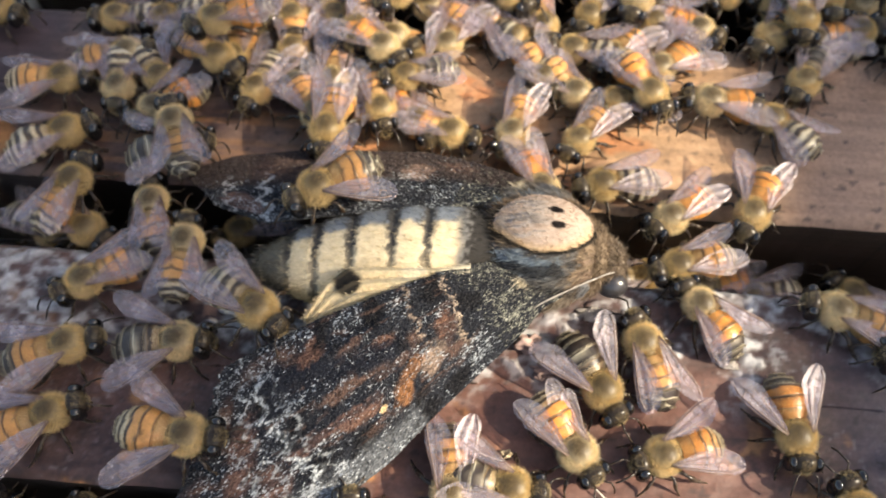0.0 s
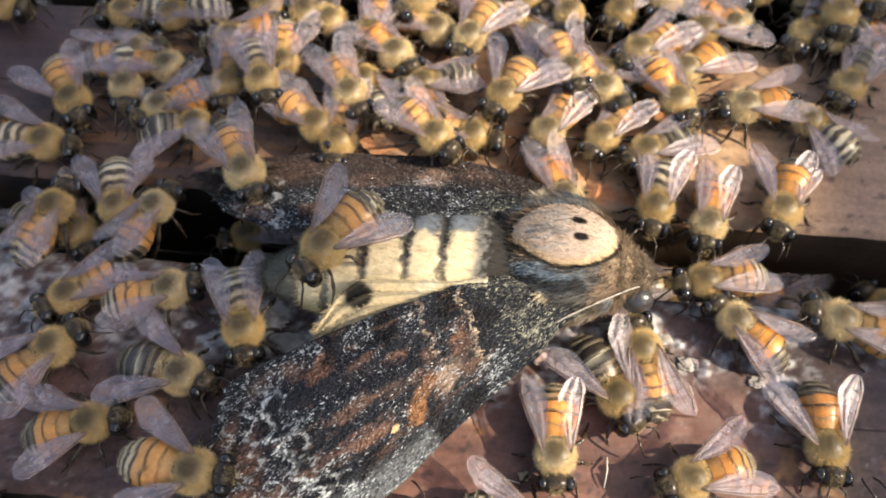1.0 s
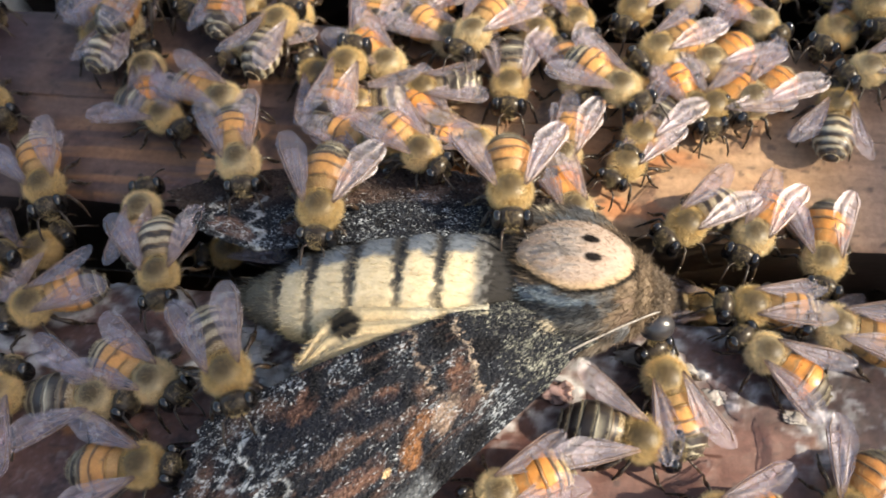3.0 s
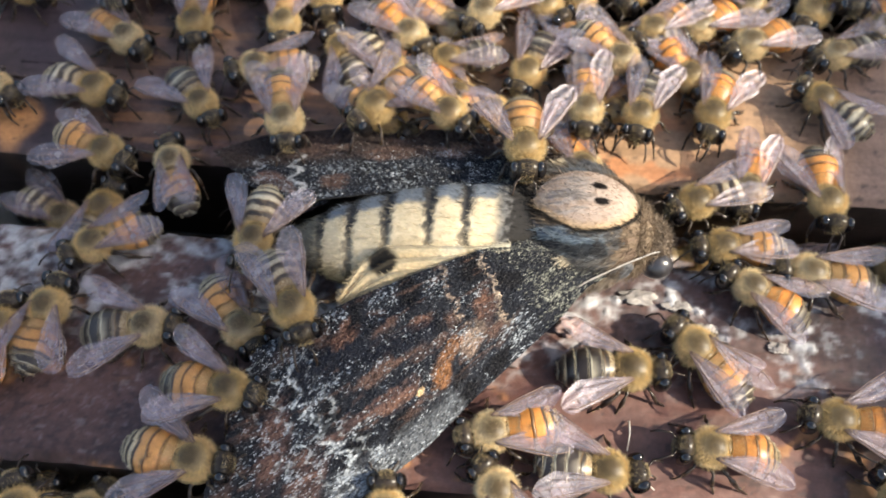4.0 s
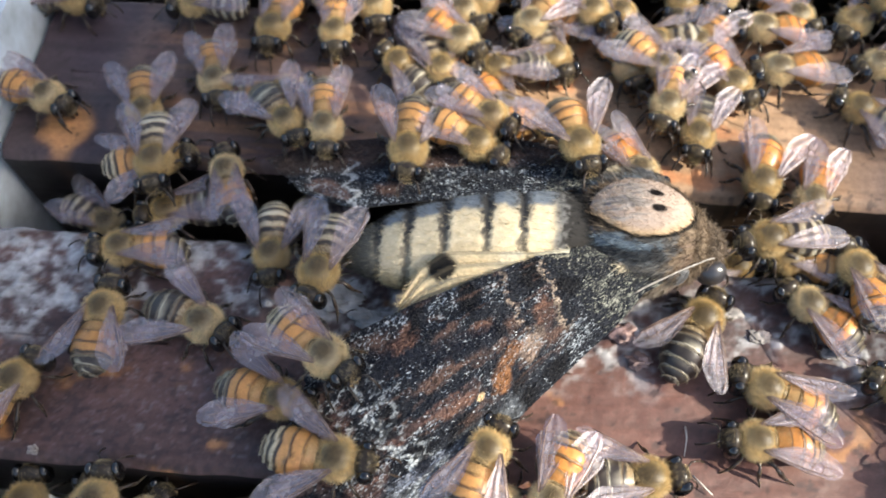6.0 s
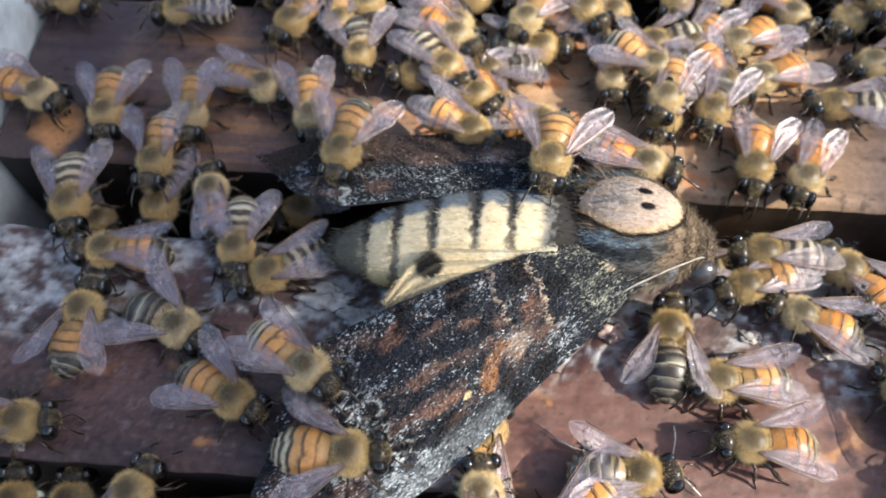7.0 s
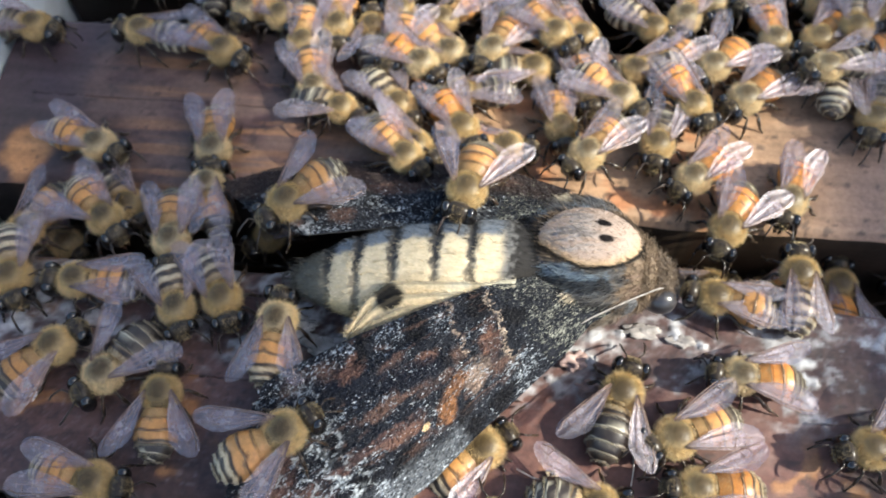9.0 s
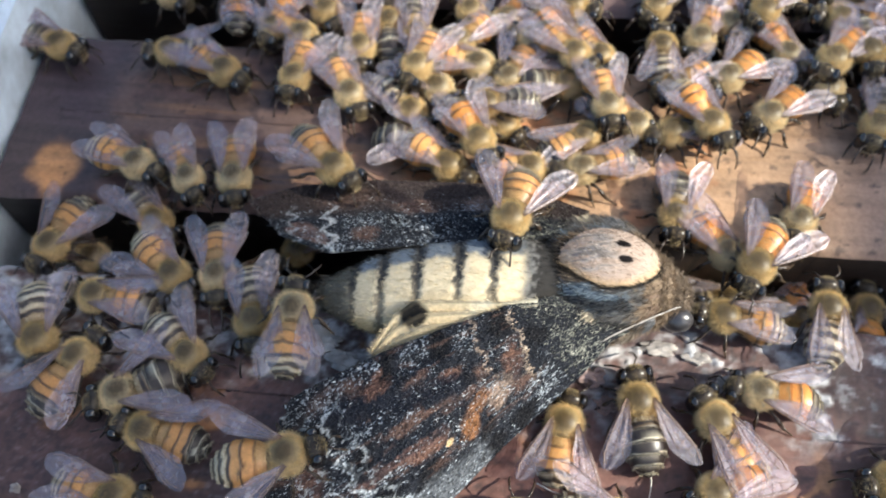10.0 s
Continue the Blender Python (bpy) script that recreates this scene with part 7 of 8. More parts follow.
    go(BEES[55], (0, 34.6, 34.6, 2.6, -178), (0.5, 33.6, 34.4, 2.6, -182), (1, 32.1, 34.3, 2.9, -160), (1.5, 29.5, 28.8, 3.2, -160), (2, 31.3, 29.3, 3.0, -160), (3.5, 30.3, 28.1, 4.5, -160), (4, 30.3, 28.1, 2.6, -160), (4.5, 30.3, 28.1, 2.6, -160), (5, 30.3, 28.1, 2.6, -160), (5.5, 30.3, 28.1, 2.6, -160), (7, 30.3, 28.3, 2.6, -160), (7.5, 29.1, 28.5, 2.6, -160), (8, 28.1, 29.5, 2.6, -160), (8.5, 29.1, 31.4, 4.8, -160), (9, 28.3, 29.6, 4.8, -160), (9.5, 28.1, 29.3, 2.6, -160), (9.75, 28.1, 30.3, 2.6, -116), (10, 28.2, 31.4, 2.6, -72))
    go(BEES[56], (0, -60.7, -30.1, -3.0, 79), (2.5, -59.9, -29.9, -3.0, 80), (5, -60.0, -29.3, -3.0, 88), (7.5, -59.5, -29.8, -3.0, 100), (10, -59.8, -29.4, -3.0, 86))
    go(BEES[57], (0, -53.4, -30.5, -4.0, 105), (2.5, -52.1, -30.4, -4.0, 93), (5, -53.5, -29.8, -4.0, 92), (7.5, -54.5, -29.1, -4.0, 95), (10, -53.7, -28.6, -4.0, 87))
    go(BEES[58], (0, -47.1, -29.9, -3.5, 61), (2.5, -47.7, -30.1, -3.5, 66), (5, -47.7, -29.9, -3.5, 59), (7.5, -48.2, -30.2, -3.5, 65), (10, -47.2, -29.7, -3.5, 80))
    go(BEES[59], (0, -35.7, -31.3, -3.0, 20), (2.5, -37.2, -31.6, -3.0, 13), (5, -36.5, -31.7, -3.0, 18), (7.5, -37.8, -31.1, -3.0, 31), (10, -39.3, -30.5, -3.0, 19))
    go(BEES[60], (0, -14.5, -31.5, -1.0, 108), (2.5, -15.4, -31.6, -1.0, 106), (5, -15.6, -31.5, -1.0, 98), (7.5, -16.9, -32.0, -1.0, 84), (10, -16.9, -32.2, -1.0, 95))
    go(BEES[61], (0, -1.5, -32.6, -1.0, 53), (2.5, -2.6, -32.8, -1.0, 55), (5, -1.8, -33.0, -1.0, 72), (7.5, -3.4, -32.5, -1.0, 62), (10, -2.2, -33.2, -1.0, 78))
    go(BEES[62], (0, 9.5, -31.1, -2.0, 135), (2.5, 9.8, -31.1, -2.0, 134), (5, 8.7, -31.6, -2.0, 137), (7.5, 8.6, -32.1, -2.0, 135), (10, 9.3, -31.8, -2.0, 134))
    go(BEES[63], (0, 21.1, -30.4, -3.0, 98), (2.5, 19.9, -30.1, -3.0, 106), (5, 20.2, -30.8, -3.0, 101), (7.5, 20.0, -31.3, -3.0, 118), (10, 20.8, -31.3, -3.0, 125))
    go(BEES[64], (0, -58.6, 3.8, -5.0, -29), (2.5, -59.5, 3.5, -5.0, -37), (5, -60.9, 3.3, -5.0, -22), (7.5, -61.2, 3.5, -5.0, -37), (10, -61.4, 3.8, -5.0, -26))
    go(BEES[65], (0, -35.6, 5.1, -4.0, 210), (2.5, -36.3, 5.6, -4.0, 199), (5, -36.7, 6.3, -4.0, 212), (7.5, -37.3, 6.0, -4.0, 216), (10, -36.2, 6.2, -4.0, 232))
    go(BEES[66], (0, 14.3, 4.7, -8.0, 9), (2.5, 15.3, 4.8, -8.0, -6), (5, 14.2, 4.8, -8.0, 7), (7.5, 15.8, 5.1, -8.0, 12), (10, 16.8, 5.8, -8.0, 4))
    go(BEES[67], (0, 21.7, 4.3, -9.0, 187), (2.5, 22.6, 4.7, -9.0, 178), (5, 23.6, 4.8, -9.0, 190), (7.5, 23.2, 5.2, -9.0, 200), (10, 22.9, 5.4, -9.0, 210))
    go(BEES[68], (0, 27.5, 3.6, -9.0, 192), (2.5, 26.2, 3.5, -9.0, 198), (5, 25.5, 3.6, -9.0, 184), (7.5, 25.0, 4.3, -9.0, 169), (10, 26.0, 4.7, -9.0, 154))
    go(BEES[69], (0, 39.6, 3.9, -8.0, 140), (2.5, 38.1, 4.3, -8.0, 130), (5, 38.9, 5.0, -8.0, 115), (7.5, 40.2, 5.5, -8.0, 119), (10, 40.0, 5.1, -8.0, 133))
    go(BEES[70], (0, -57.1, 41.4, 1.5, -50), (2.5, -57.8, 41.0, 1.5, -41), (5, -59.0, 40.4, 1.5, -39), (7.5, -58.3, 40.8, 1.5, -37), (10, -58.8, 41.3, 1.5, -28))
    go(BEES[71], (0, -43.3, 41.4, 0.5, 177), (2.5, -42.5, 41.0, 0.5, 167), (5, -43.5, 40.5, 0.5, 165), (7.5, -42.9, 40.4, 0.5, 171), (10, -43.6, 40.9, 0.5, 168))
    go(BEES[72], (0, -20.5, 40.0, 2.5, -75), (2.5, -19.4, 40.0, 2.5, -82), (5, -18.8, 40.0, 2.5, -95), (7.5, -17.7, 40.0, 2.5, -78), (10, -17.6, 40.6, 2.5, -86))
    go(BEES[73], (0, -14.3, 42.5, 1.0, -120), (2.5, -14.4, 42.2, 1.0, -137), (5, -13.2, 42.2, 1.0, -145), (7.5, -13.6, 41.5, 1.0, -127), (10, -12.6, 40.9, 1.0, -115))
    go(BEES[74], (0, -3.1, 41.5, 2.5, -18), (2.5, -2.9, 42.0, 2.5, -22), (5, -2.9, 42.7, 2.5, -15), (7.5, -3.3, 43.4, 2.5, -29), (10, -3.9, 42.8, 2.5, -16))
    go(BEES[75], (0, 6.2, 43.6, 2.0, 209), (2.5, 6.0, 43.9, 2.0, 215), (5, 6.8, 44.5, 2.0, 221), (7.5, 7.3, 43.9, 2.0, 238), (10, 7.3, 43.9, 2.0, 237))
    go(BEES[76], (0, 14.5, 41.4, 2.5, -90), (2.5, 15.2, 41.5, 2.5, -98), (5, 16.3, 41.2, 2.5, -85), (7.5, 16.2, 41.4, 2.5, -85), (10, 16.7, 41.2, 2.5, -83))
    go(BEES[77], (0, 24.3, 41.9, 2.0, -151), (2.5, 23.9, 42.0, 2.0, -144), (5, 22.9, 41.5, 2.0, -132), (7.5, 21.6, 41.9, 2.0, -123), (10, 20.7, 42.1, 4.4, -131))
    go(BEES[78], (0, 30.5, 40.3, 2.0, 150), (2.5, 29.9, 41.0, 2.0, 158), (5, 30.7, 41.1, 2.0, 163), (7.5, 29.1, 41.5, 2.0, 157), (10, 30.3, 41.4, 4.5, 172))
    go(BEES[79], (0, 42.1, 41.6, 2.0, -105), (2.5, 42.9, 42.0, 2.0, -108), (5, 41.6, 42.0, 2.0, -123), (7.5, 42.1, 42.4, 2.0, -113), (10, 42.8, 43.0, 2.0, -115))
    go(BEES[80], (0, -33.4, 39.6, 2.5, -77), (2.5, -34.8, 39.6, 2.5, -70), (5, -35.7, 39.4, 2.5, -63), (7.5, -36.4, 39.4, 2.5, -59), (10, -36.7, 39.0, 2.5, -52))
    go(BEES[81], (0, 39.0, -7.8, 3.0, 183), (2.5, 39.9, -7.8, 3.0, 191), (5, 39.3, -7.6, 3.0, 176), (7.5, 38.8, -7.6, 3.0, 190), (10, 39.4, -7.0, 3.0, 203))
    go(BEES[82], (0, 40.4, -20.0, 3.0, 140), (2.5, 41.3, -19.9, 3.0, 128), (5, 40.5, -20.3, 3.0, 136), (7.5, 40.8, -20.7, 3.0, 143), (10, 41.0, -21.0, 3.0, 141))
    go(BEES[83], (0, 30.7, -24.1, 3.0, 103), (2.5, 30.1, -24.3, 3.0, 96), (5, 28.9, -24.1, 3.0, 111), (7.5, 30.0, -24.2, 3.0, 94), (10, 29.5, -23.9, 3.0, 107))
    go(BEES[84], (0, -10.9, 16.8, 2.7, -18), (1.7, -10.3, 17.0, 2.7, -13), (3.4, -10.2, 16.9, 2.7, -13), (5, -10.0, 16.3, 2.7, -4), (6.6, -9.2, 16.5, 2.7, -4), (8.3, -9.3, 16.5, 2.7, -4), (10, -8.6, 16.3, 2.7, -3))
    go(BEES[85], (0, -0.0, 26.0, 2.7, -63), (1.7, 0.3, 25.8, 4.5, -71), (3.4, 0.0, 25.4, 2.7, -69), (5, 0.2, 25.3, 2.7, -67), (6.6, -0.1, 25.1, 2.7, -78), (7.5, -1.9, 20.7, 2.7, -94), (8.3, -0.1, 25.2, 2.7, -79), (10, 0.2, 24.9, 4.5, -79))
    go(BEES[86], (0, -22.7, 36.5, 4.4, -85), (1.7, -23.2, 36.2, 2.7, -86), (3.4, -23.3, 36.1, 2.7, -83), (5, -23.5, 36.0, 2.7, -79), (6.6, -23.6, 36.4, 2.7, -78), (8.3, -23.8, 36.5, 2.7, -81), (10, -24.2, 35.9, 2.7, -76))
    go(BEES[87], (0, -0.1, 34.2, 2.7, -75), (1.7, -0.2, 34.4, 4.5, -68), (3.4, -0.1, 34.1, 2.7, -64), (5, -0.5, 34.1, 2.7, -60), (6.6, -0.6, 34.1, 2.7, -60), (8.3, -0.5, 34.0, 2.7, -54), (10, -0.4, 34.2, 2.7, -50))
    go(BEES[88], (0, -45.1, 35.5, 2.7, -90), (1.7, -45.1, 35.6, 2.7, -87), (3.4, -44.8, 35.7, 2.7, -93), (5, -44.3, 35.9, 2.7, -100), (6.6, -43.8, 35.8, 2.7, -100), (8.3, -43.8, 35.6, 2.7, -107), (10, -43.3, 35.8, 2.7, -104))
    go(BEES[89], (0, 5.8, 36.3, 2.7, -116), (1.7, 6.6, 36.3, 2.7, -119), (3.4, 6.4, 36.3, 2.7, -118), (5, 6.7, 36.3, 2.7, -111), (6.6, 7.3, 36.4, 2.7, -108), (8.3, 7.3, 36.1, 2.7, -108), (8.9, 8.2, 35.9, 2.7, -52), (9.5, 9.1, 35.8, 2.7, 5), (9.75, 8.3, 36.1, 2.7, 46), (10, 7.6, 36.5, 2.7, 88))
    go(BEES[90], (0, -37.3, 33.9, 2.7, -60), (1.7, -37.5, 33.7, 2.7, -58), (3.4, -38.0, 34.1, 2.7, -55), (5, -37.9, 34.2, 2.7, -45), (6.6, -38.2, 34.6, 2.7, -47), (8.3, -38.9, 34.5, 2.7, -36), (10, -39.2, 34.5, 2.7, -33))
    go(BEES[91], (0, 19.9, 35.1, 2.7, -27), (1.7, 20.3, 35.6, 2.7, -31), (3.4, 20.5, 35.2, 2.7, -41), (5, 21.2, 35.0, 2.7, -43), (6.6, 21.6, 35.3, 2.7, -52), (8.3, 22.0, 35.2, 2.7, -51), (9.5, 24.3, 35.2, 2.7, -96), (10, 23.8, 36.4, 2.7, -60))
    go(BEES[92], (0, -16.9, 23.3, 4.5, 193), (1.7, -16.9, 23.3, 2.7, 195), (3.4, -16.5, 23.6, 2.7, 191), (5, -15.6, 23.4, 4.5, 191), (6.6, -15.8, 23.7, 2.7, 186), (8.3, -15.3, 23.6, 2.7, 186), (10, -14.5, 24.0, 4.5, 186))
    go(BEES[93], (0, -32.3, 32.9, 2.7, -76), (1.7, -32.3, 33.1, 2.7, -78), (3.4, -32.2, 32.8, 2.7, -75), (5, -31.8, 32.9, 2.7, -81), (6.6, -31.7, 33.1, 2.7, -73), (8.3, -31.6, 33.3, 2.7, -78), (10, -31.4, 33.0, 2.7, -83))
    go(BEES[94], (0, -51.8, 20.2, 2.7, -81), (0.8, -51.7, 20.2, 2.7, -80), (1.6, -51.6, 20.2, 2.7, -43), (2.4, -51.7, 20.4, 2.7, 23), (2.9, -50.9, 27.5, 4.5, 71), (3.4, -49.9, 34.5, 2.7, 77), (3.9, -49.5, 41.8, 2.7, 77), (4.4, -48.3, 49.3, 2.7, 78), (6, -48.3, 49.0, 2.7, 77), (8, -48.5, 49.1, 2.7, 79), (10, -48.6, 49.1, 2.7, 78))
    go(BEES[95], (0, -25.2, 14.2, 5.4, -92), (0.8, -25.6, 14.2, 2.7, -97), (1.6, -25.3, 14.4, 8.4, -52), (2.4, -25.2, 14.2, 2.7, 28), (2.9, -25.0, 22.8, 4.6, 78), (3.4, -24.4, 31.9, 2.7, 85), (3.9, -23.5, 40.6, 2.7, 80), (4.4, -22.7, 49.2, 2.7, 88), (6, -23.0, 49.3, 2.7, 84), (8, -22.7, 49.4, 2.7, 84), (10, -23.1, 49.4, 2.7, 87))
    go(BEES[96], (0, -40.7, 28.6, 6.4, -149), (0.8, -40.8, 28.3, 2.7, -149), (1.6, -40.5, 28.4, 2.7, -172), (2.4, -40.4, 28.7, 4.5, -224), (2.9, -40.3, 34.3, 4.6, -258), (3.4, -39.9, 40.0, 2.7, -265), (3.9, -39.3, 46.0, 2.7, -266), (4.4, -39.0, 52.0, 2.7, -269), (6, -38.7, 52.0, 2.7, -270), (8, -39.1, 51.9, 2.7, -268), (10, -38.7, 51.9, 2.7, -270))
    go(BEES[97], (0, -46.8, 17.6, 2.7, -134), (0.8, -46.8, 17.5, 2.7, -139), (2, -49.5, 18.9, 4.6, -163), (2.45, -48.5, 21.1, 4.8, -206), (2.9, -47.5, 23.3, 2.7, -249), (3.4, -48.2, 29.9, 2.7, -252), (3.9, -48.9, 35.9, 4.6, -257), (4.4, -49.5, 42.0, 2.7, -251), (6, -49.6, 42.2, 2.7, -252), (8, -49.4, 42.2, 2.7, -255), (10, -49.7, 41.9, 2.7, -251))
    go(BEES[98], (0, -48.7, 31.6, 2.7, 201), (0.8, -48.7, 31.4, 2.7, 204), (1.6, -48.8, 31.6, 2.7, 175), (2.4, -49.0, 31.4, 4.5, 121), (2.9, -49.8, 35.4, 2.7, 82), (3.4, -50.8, 40.0, 2.7, 77), (3.9, -51.6, 43.8, 4.6, 75), (4.4, -52.7, 48.4, 2.7, 73), (6, -52.7, 48.1, 2.7, 72), (8, -52.7, 48.4, 4.6, 78), (10, -52.7, 48.3, 4.6, 73))
    go(BEES[99], (0, -35.0, 21.3, 2.7, -108), (0.5, -35.2, 21.1, 4.9, -64), (1.6, -35.2, 20.9, 4.5, -66), (2.4, -35.3, 21.2, 6.0, 11), (2.9, -33.7, 28.6, 4.5, 64), (3.4, -31.9, 35.9, 4.6, 74), (3.9, -30.1, 43.7, 2.7, 71), (4.4, -28.3, 51.3, 2.7, 74), (6, -28.2, 51.0, 2.7, 77), (8, -28.2, 51.3, 2.7, 74), (10, -28.0, 51.3, 2.7, 71))
    go(BEES[100], (0, -51.9, 25.6, 2.7, 18), (0.8, -51.5, 25.5, 2.7, 18), (1.6, -51.6, 25.6, 2.7, 30), (2.4, -51.7, 25.3, 4.5, 48), (2.9, -49.8, 31.5, 6.4, 68), (3.4, -47.6, 38.1, 4.6, 64), (3.9, -45.7, 44.3, 2.7, 70), (4.4, -43.6, 50.3, 2.7, 70), (6, -43.5, 50.2, 2.7, 68), (8, -43.4, 50.3, 2.7, 67), (10, -43.7, 50.4, 2.7, 70))
    go(BEES[101], (0, -51.8, 2.0, 0.2, -26), (0.5, -53.2, 2.2, 0.2, -58), (1, -53.3, 2.1, 0.2, -50), (1.5, -54.6, -0.4, 0.2, -33), (2, -57.4, 1.3, 0.2, 4), (3.5, -52.9, 2.6, 0.2, 66), (4, -53.2, 2.3, 0.2, 77), (4.5, -52.8, 2.0, 0.2, 127), (5, -53.2, 2.4, 0.2, 184), (5.5, -52.2, 2.6, 0.2, 173), (6.25, -52.1, 2.8, 0.2, 220), (7, -52.0, 3.0, 0.2, 266), (8, -52.5, 6.2, 0.2, 308), (10, -52.5, 6.6, 0.2, 316))
    go(BEES[102], (0, -59.2, 39.7, 3.4, -80), (3.5, -58.2, 35.7, 4.5, -80), (4.5, -57.2, 24.7, 2.6, -85), (5.5, -56.2, 15.7, 2.6, -73), (7, -60.3, 13.7, 2.6, -82), (7.5, -61.4, 11.4, 2.6, -91), (8.5, -63.0, 3.0, 0.5, -120), (10, -64.0, 2.5, 0.3, -110))
    go(BEES[103], (0, 45.9, 33.7, 2.5, -115), (2.5, 45.7, 34.1, 2.5, -127), (5, 45.3, 33.7, 2.5, -130), (7.5, 45.5, 34.2, 2.5, -126), (10, 45.1, 33.3, 2.5, -129))
    go(BEES[104], (0, 40.8, 36.7, 2.5, 20), (2.5, 41.0, 36.3, 2.5, 25), (5, 41.0, 35.9, 2.5, 14), (7.5, 40.5, 36.0, 2.5, 27), (10, 40.3, 36.2, 2.5, 18))
    go(BEES[105], (0, 14.7, 47.2, 2.5, -82), (2.5, 15.4, 46.8, 2.5, -92), (5, 14.9, 46.8, 2.5, -76), (7.5, 14.7, 46.6, 2.5, -79), (10, 14.6, 47.3, 2.5, -89))
    go(BEES[106], (0, 36.5, 44.4, 2.5, -74), (2.5, 37.3, 44.4, 2.5, -80), (5, 36.9, 44.5, 2.5, -70), (7.5, 37.2, 44.8, 2.5, -81), (10, 36.9, 44.4, 2.5, -81))
    go(BEES[107], (0, 31.4, 46.5, 2.5, -92), (2.5, 31.5, 46.5, 2.5, -89), (5, 32.0, 47.2, 2.5, -88), (7.5, 32.1, 46.8, 2.5, -87), (10, 32.1, 46.9, 2.5, -88))
    go(BEES[108], (0, 29.1, 34.9, 2.5, -129), (2.5, 28.8, 34.9, 2.5, -131), (5, 28.5, 34.6, 2.5, -124), (7.5, 28.6, 35.4, 2.5, -131), (10, 28.5, 34.5, 4.5, -125))
    go(BEES[109], (0, 45.6, 47.0, 2.5, -74), (2.5, 45.9, 46.4, 2.5, -70), (5, 45.5, 47.0, 2.5, -73), (7.5, 45.9, 46.3, 2.5, -81), (10, 45.7, 46.2, 2.5, -72))
    go(BEES[110], (0, 36.4, 40.2, 4.4, -83), (2.5, 36.8, 40.9, 4.4, -83), (5, 36.7, 40.3, 4.4, -80), (7.5, 36.9, 40.4, 2.5, -75), (10, 36.6, 40.5, 4.5, -76))
    go(BEES[111], (0, 8.4, 30.2, 2.5, -136), (2.5, 8.5, 29.5, 4.5, -140), (5, 8.7, 30.0, 2.5, -134), (7.5, 9.0, 29.8, 2.5, -128), (10, 9.1, 30.4, 2.5, -144))
    go(BEES[112], (0, -12.3, 30.2, 2.5, -110), (2.5, -11.6, 30.3, 4.5, -119), (5, -12.3, 29.7, 4.5, -124), (7.5, -11.6, 30.4, 4.5, -119), (10, -12.0, 29.7, 2.5, -116))
    go(BEES[113], (0, 20.8, 46.6, 2.5, -157), (2.5, 20.8, 46.4, 2.5, -162), (5, 20.7, 47.1, 2.5, -158), (7.5, 20.4, 47.1, 2.5, -150), (10, 20.6, 46.6, 2.5, -149))
    go(BEES[114], (0, 12.7, 23.1, 4.5, -59), (2.5, 12.7, 23.2, 2.5, -61), (5, 13.0, 23.9, 2.5, -52), (7.5, 12.5, 24.0, 2.5, -63), (10, 12.6, 23.2, 4.5, -58))
    go(BEES[115], (0, -20.0, 27.0, 5.1, -38), (2.5, -20.9, 26.8, 2.5, -46), (5, -20.6, 26.5, 4.5, -42), (7.5, -20.0, 27.2, 4.5, -36), (10, -20.8, 27.4, 2.5, -38))
    go(BEES[116], (0, 46.6, 40.6, 2.5, -104), (2.5, 46.2, 40.4, 3.9, -103), (5, 46.5, 40.1, 2.5, -97), (7.5, 46.3, 40.9, 2.5, -99), (10, 46.1, 40.7, 3.9, -95))
    go(BEES[117], (0, -23.4, 29.9, 5.1, -99), (2.5, -24.1, 30.0, 2.5, -99), (5, -24.0, 29.1, 2.5, -105), (7.5, -24.0, 29.8, 2.5, -98), (10, -23.6, 29.2, 4.4, -108))
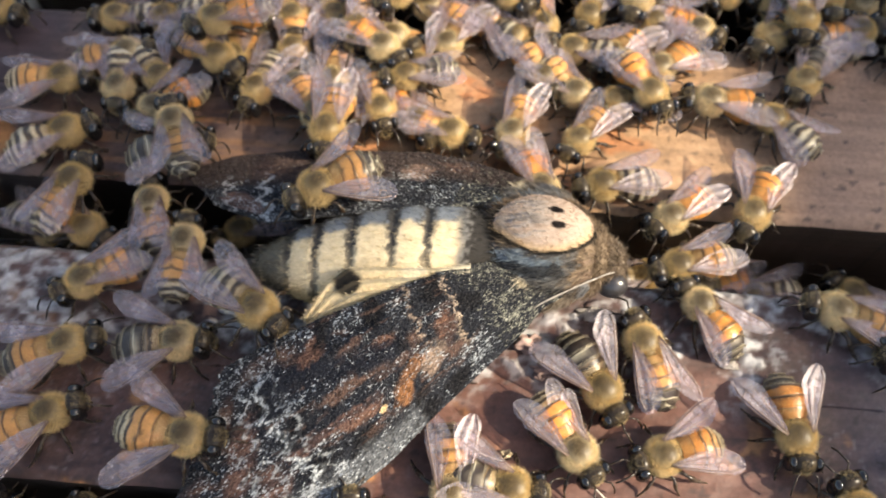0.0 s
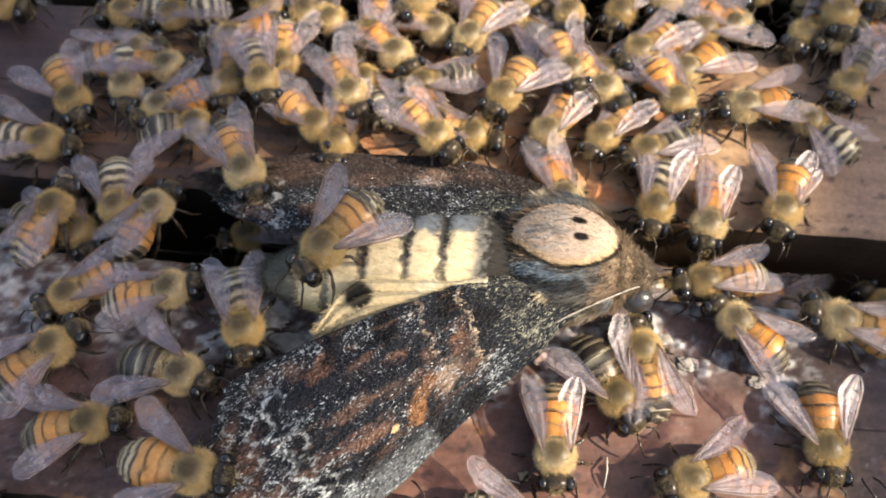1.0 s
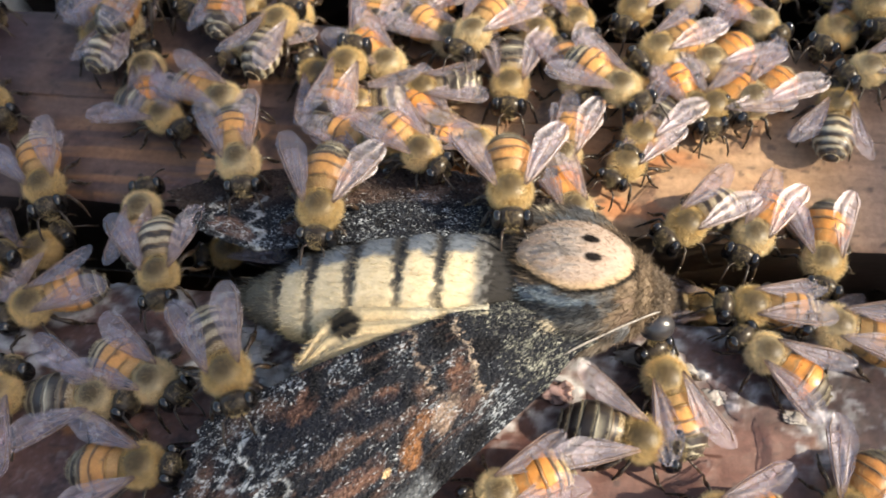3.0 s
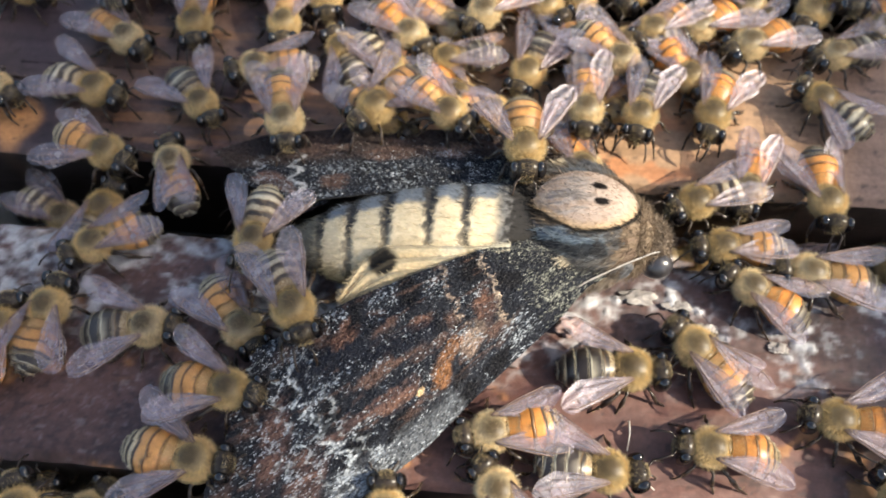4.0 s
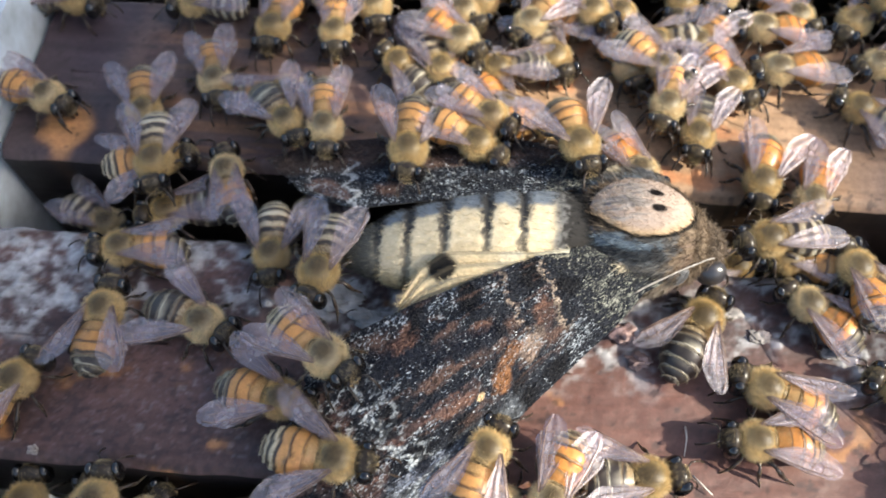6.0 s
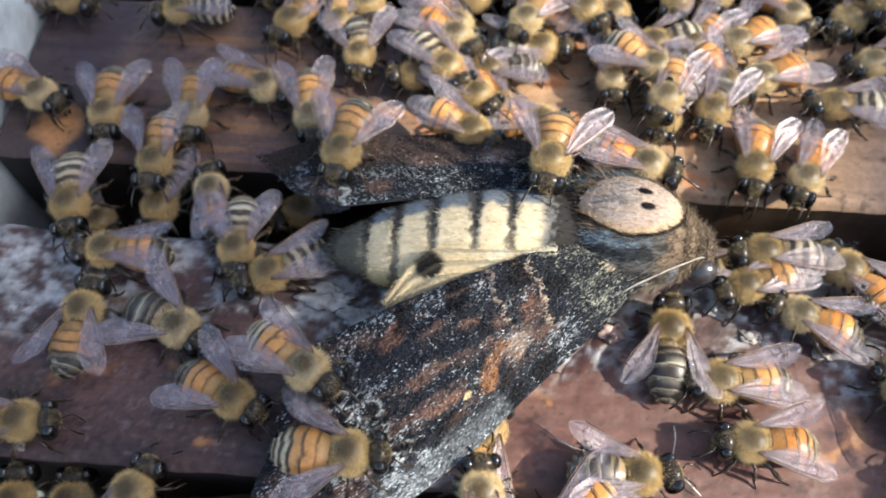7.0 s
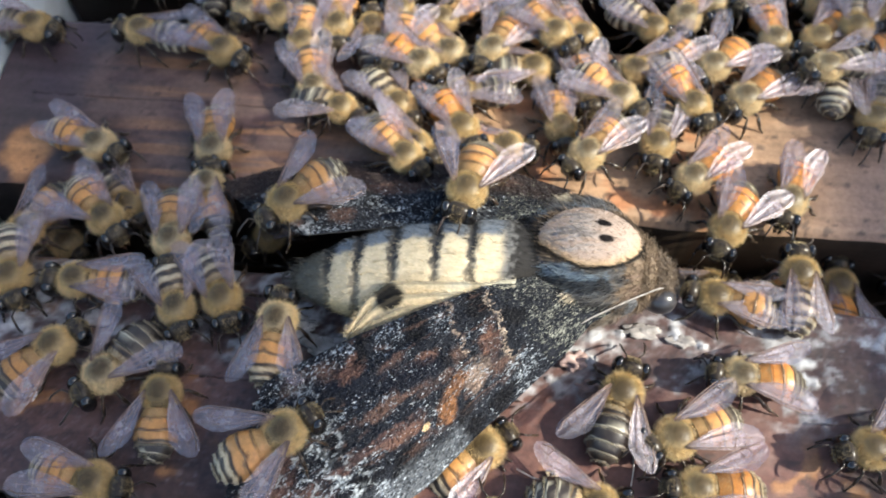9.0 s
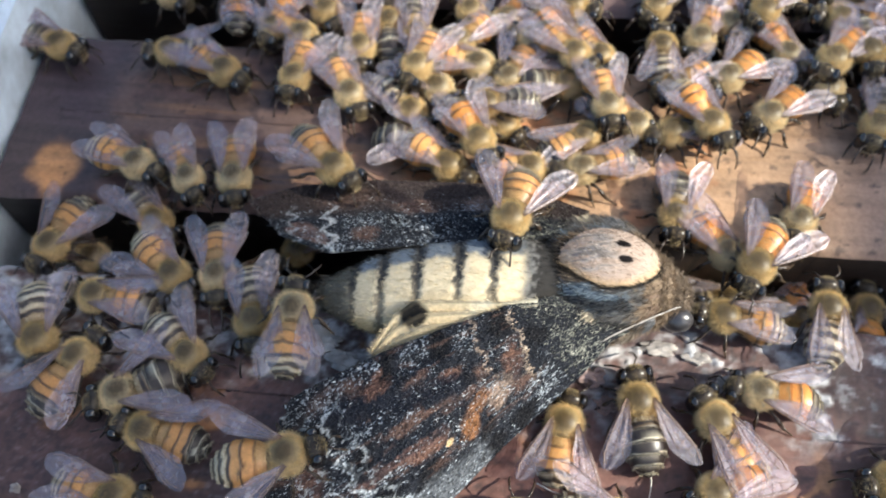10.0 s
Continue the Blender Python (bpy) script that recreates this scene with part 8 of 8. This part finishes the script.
    go(BEES[118], (0, 4.0, 23.9, 2.5, -48), (2.5, 4.4, 23.9, 4.5, -41), (5, 4.2, 24.0, 4.6, -45), (7.5, 3.8, 24.2, 4.5, -36), (10, 4.1, 23.8, 2.5, -40))
    go(BEES[119], (0, 25.5, 47.1, 2.5, -74), (2.5, 25.0, 46.9, 4.4, -82), (5, 25.1, 47.3, 2.5, -78), (7.5, 25.4, 47.2, 2.5, -67), (10, 25.5, 47.2, 2.5, -79))
    go(BEES[120], (0, -18.9, 34.9, 6.3, -133), (2.5, -18.1, 34.8, 2.5, -135), (5, -18.1, 34.7, 2.5, -137), (7.5, -18.2, 35.6, 2.5, -129), (10, -18.6, 35.1, 2.5, -131))
    go(BEES[121], (0, 41.8, 46.7, 4.4, -112), (2.5, 41.8, 46.3, 4.4, -110), (5, 41.8, 46.5, 4.4, -111), (7.5, 41.7, 46.1, 4.4, -103), (10, 42.1, 46.9, 4.4, -106))
    go(BEES[122], (0, -15.1, 18.2, 2.5, -55), (2.5, -14.3, 18.9, 2.5, -46), (5, -14.5, 18.6, 2.5, -46), (7.5, -14.3, 18.2, 2.5, -57), (10, -15.1, 18.0, 5.2, -58))
    go(BEES[123], (0, -4.6, 37.1, 4.5, -37), (2.5, -5.1, 37.0, 2.5, -51), (5, -4.7, 36.7, 2.5, -37), (7.5, -4.5, 37.2, 2.5, -49), (10, -4.6, 37.0, 2.5, -47))
    go(BEES[124], (0, 11.7, 38.0, 4.5, -109), (2.5, 12.0, 38.5, 2.5, -103), (5, 12.4, 38.2, 2.5, -110), (7.5, 12.5, 38.2, 2.5, -109), (10, 12.6, 38.2, 2.5, -110))
    go(BEES[125], (0, 32.5, 36.2, 4.5, -92), (2.5, 32.3, 36.9, 4.4, -87), (5, 32.2, 36.8, 4.4, -82), (7.5, 32.5, 36.5, 4.4, -97), (10, 33.0, 36.1, 4.5, -83))
    go(BEES[126], (0, -4.0, 32.1, 2.5, -34), (2.5, -4.5, 32.3, 2.5, -43), (5, -4.5, 32.4, 4.4, -43), (7.5, -4.3, 32.4, 4.6, -49), (10, -3.9, 32.6, 4.6, -41))
    for n, bee in enumerate(BEES):
        stir(bee, n)


motions()
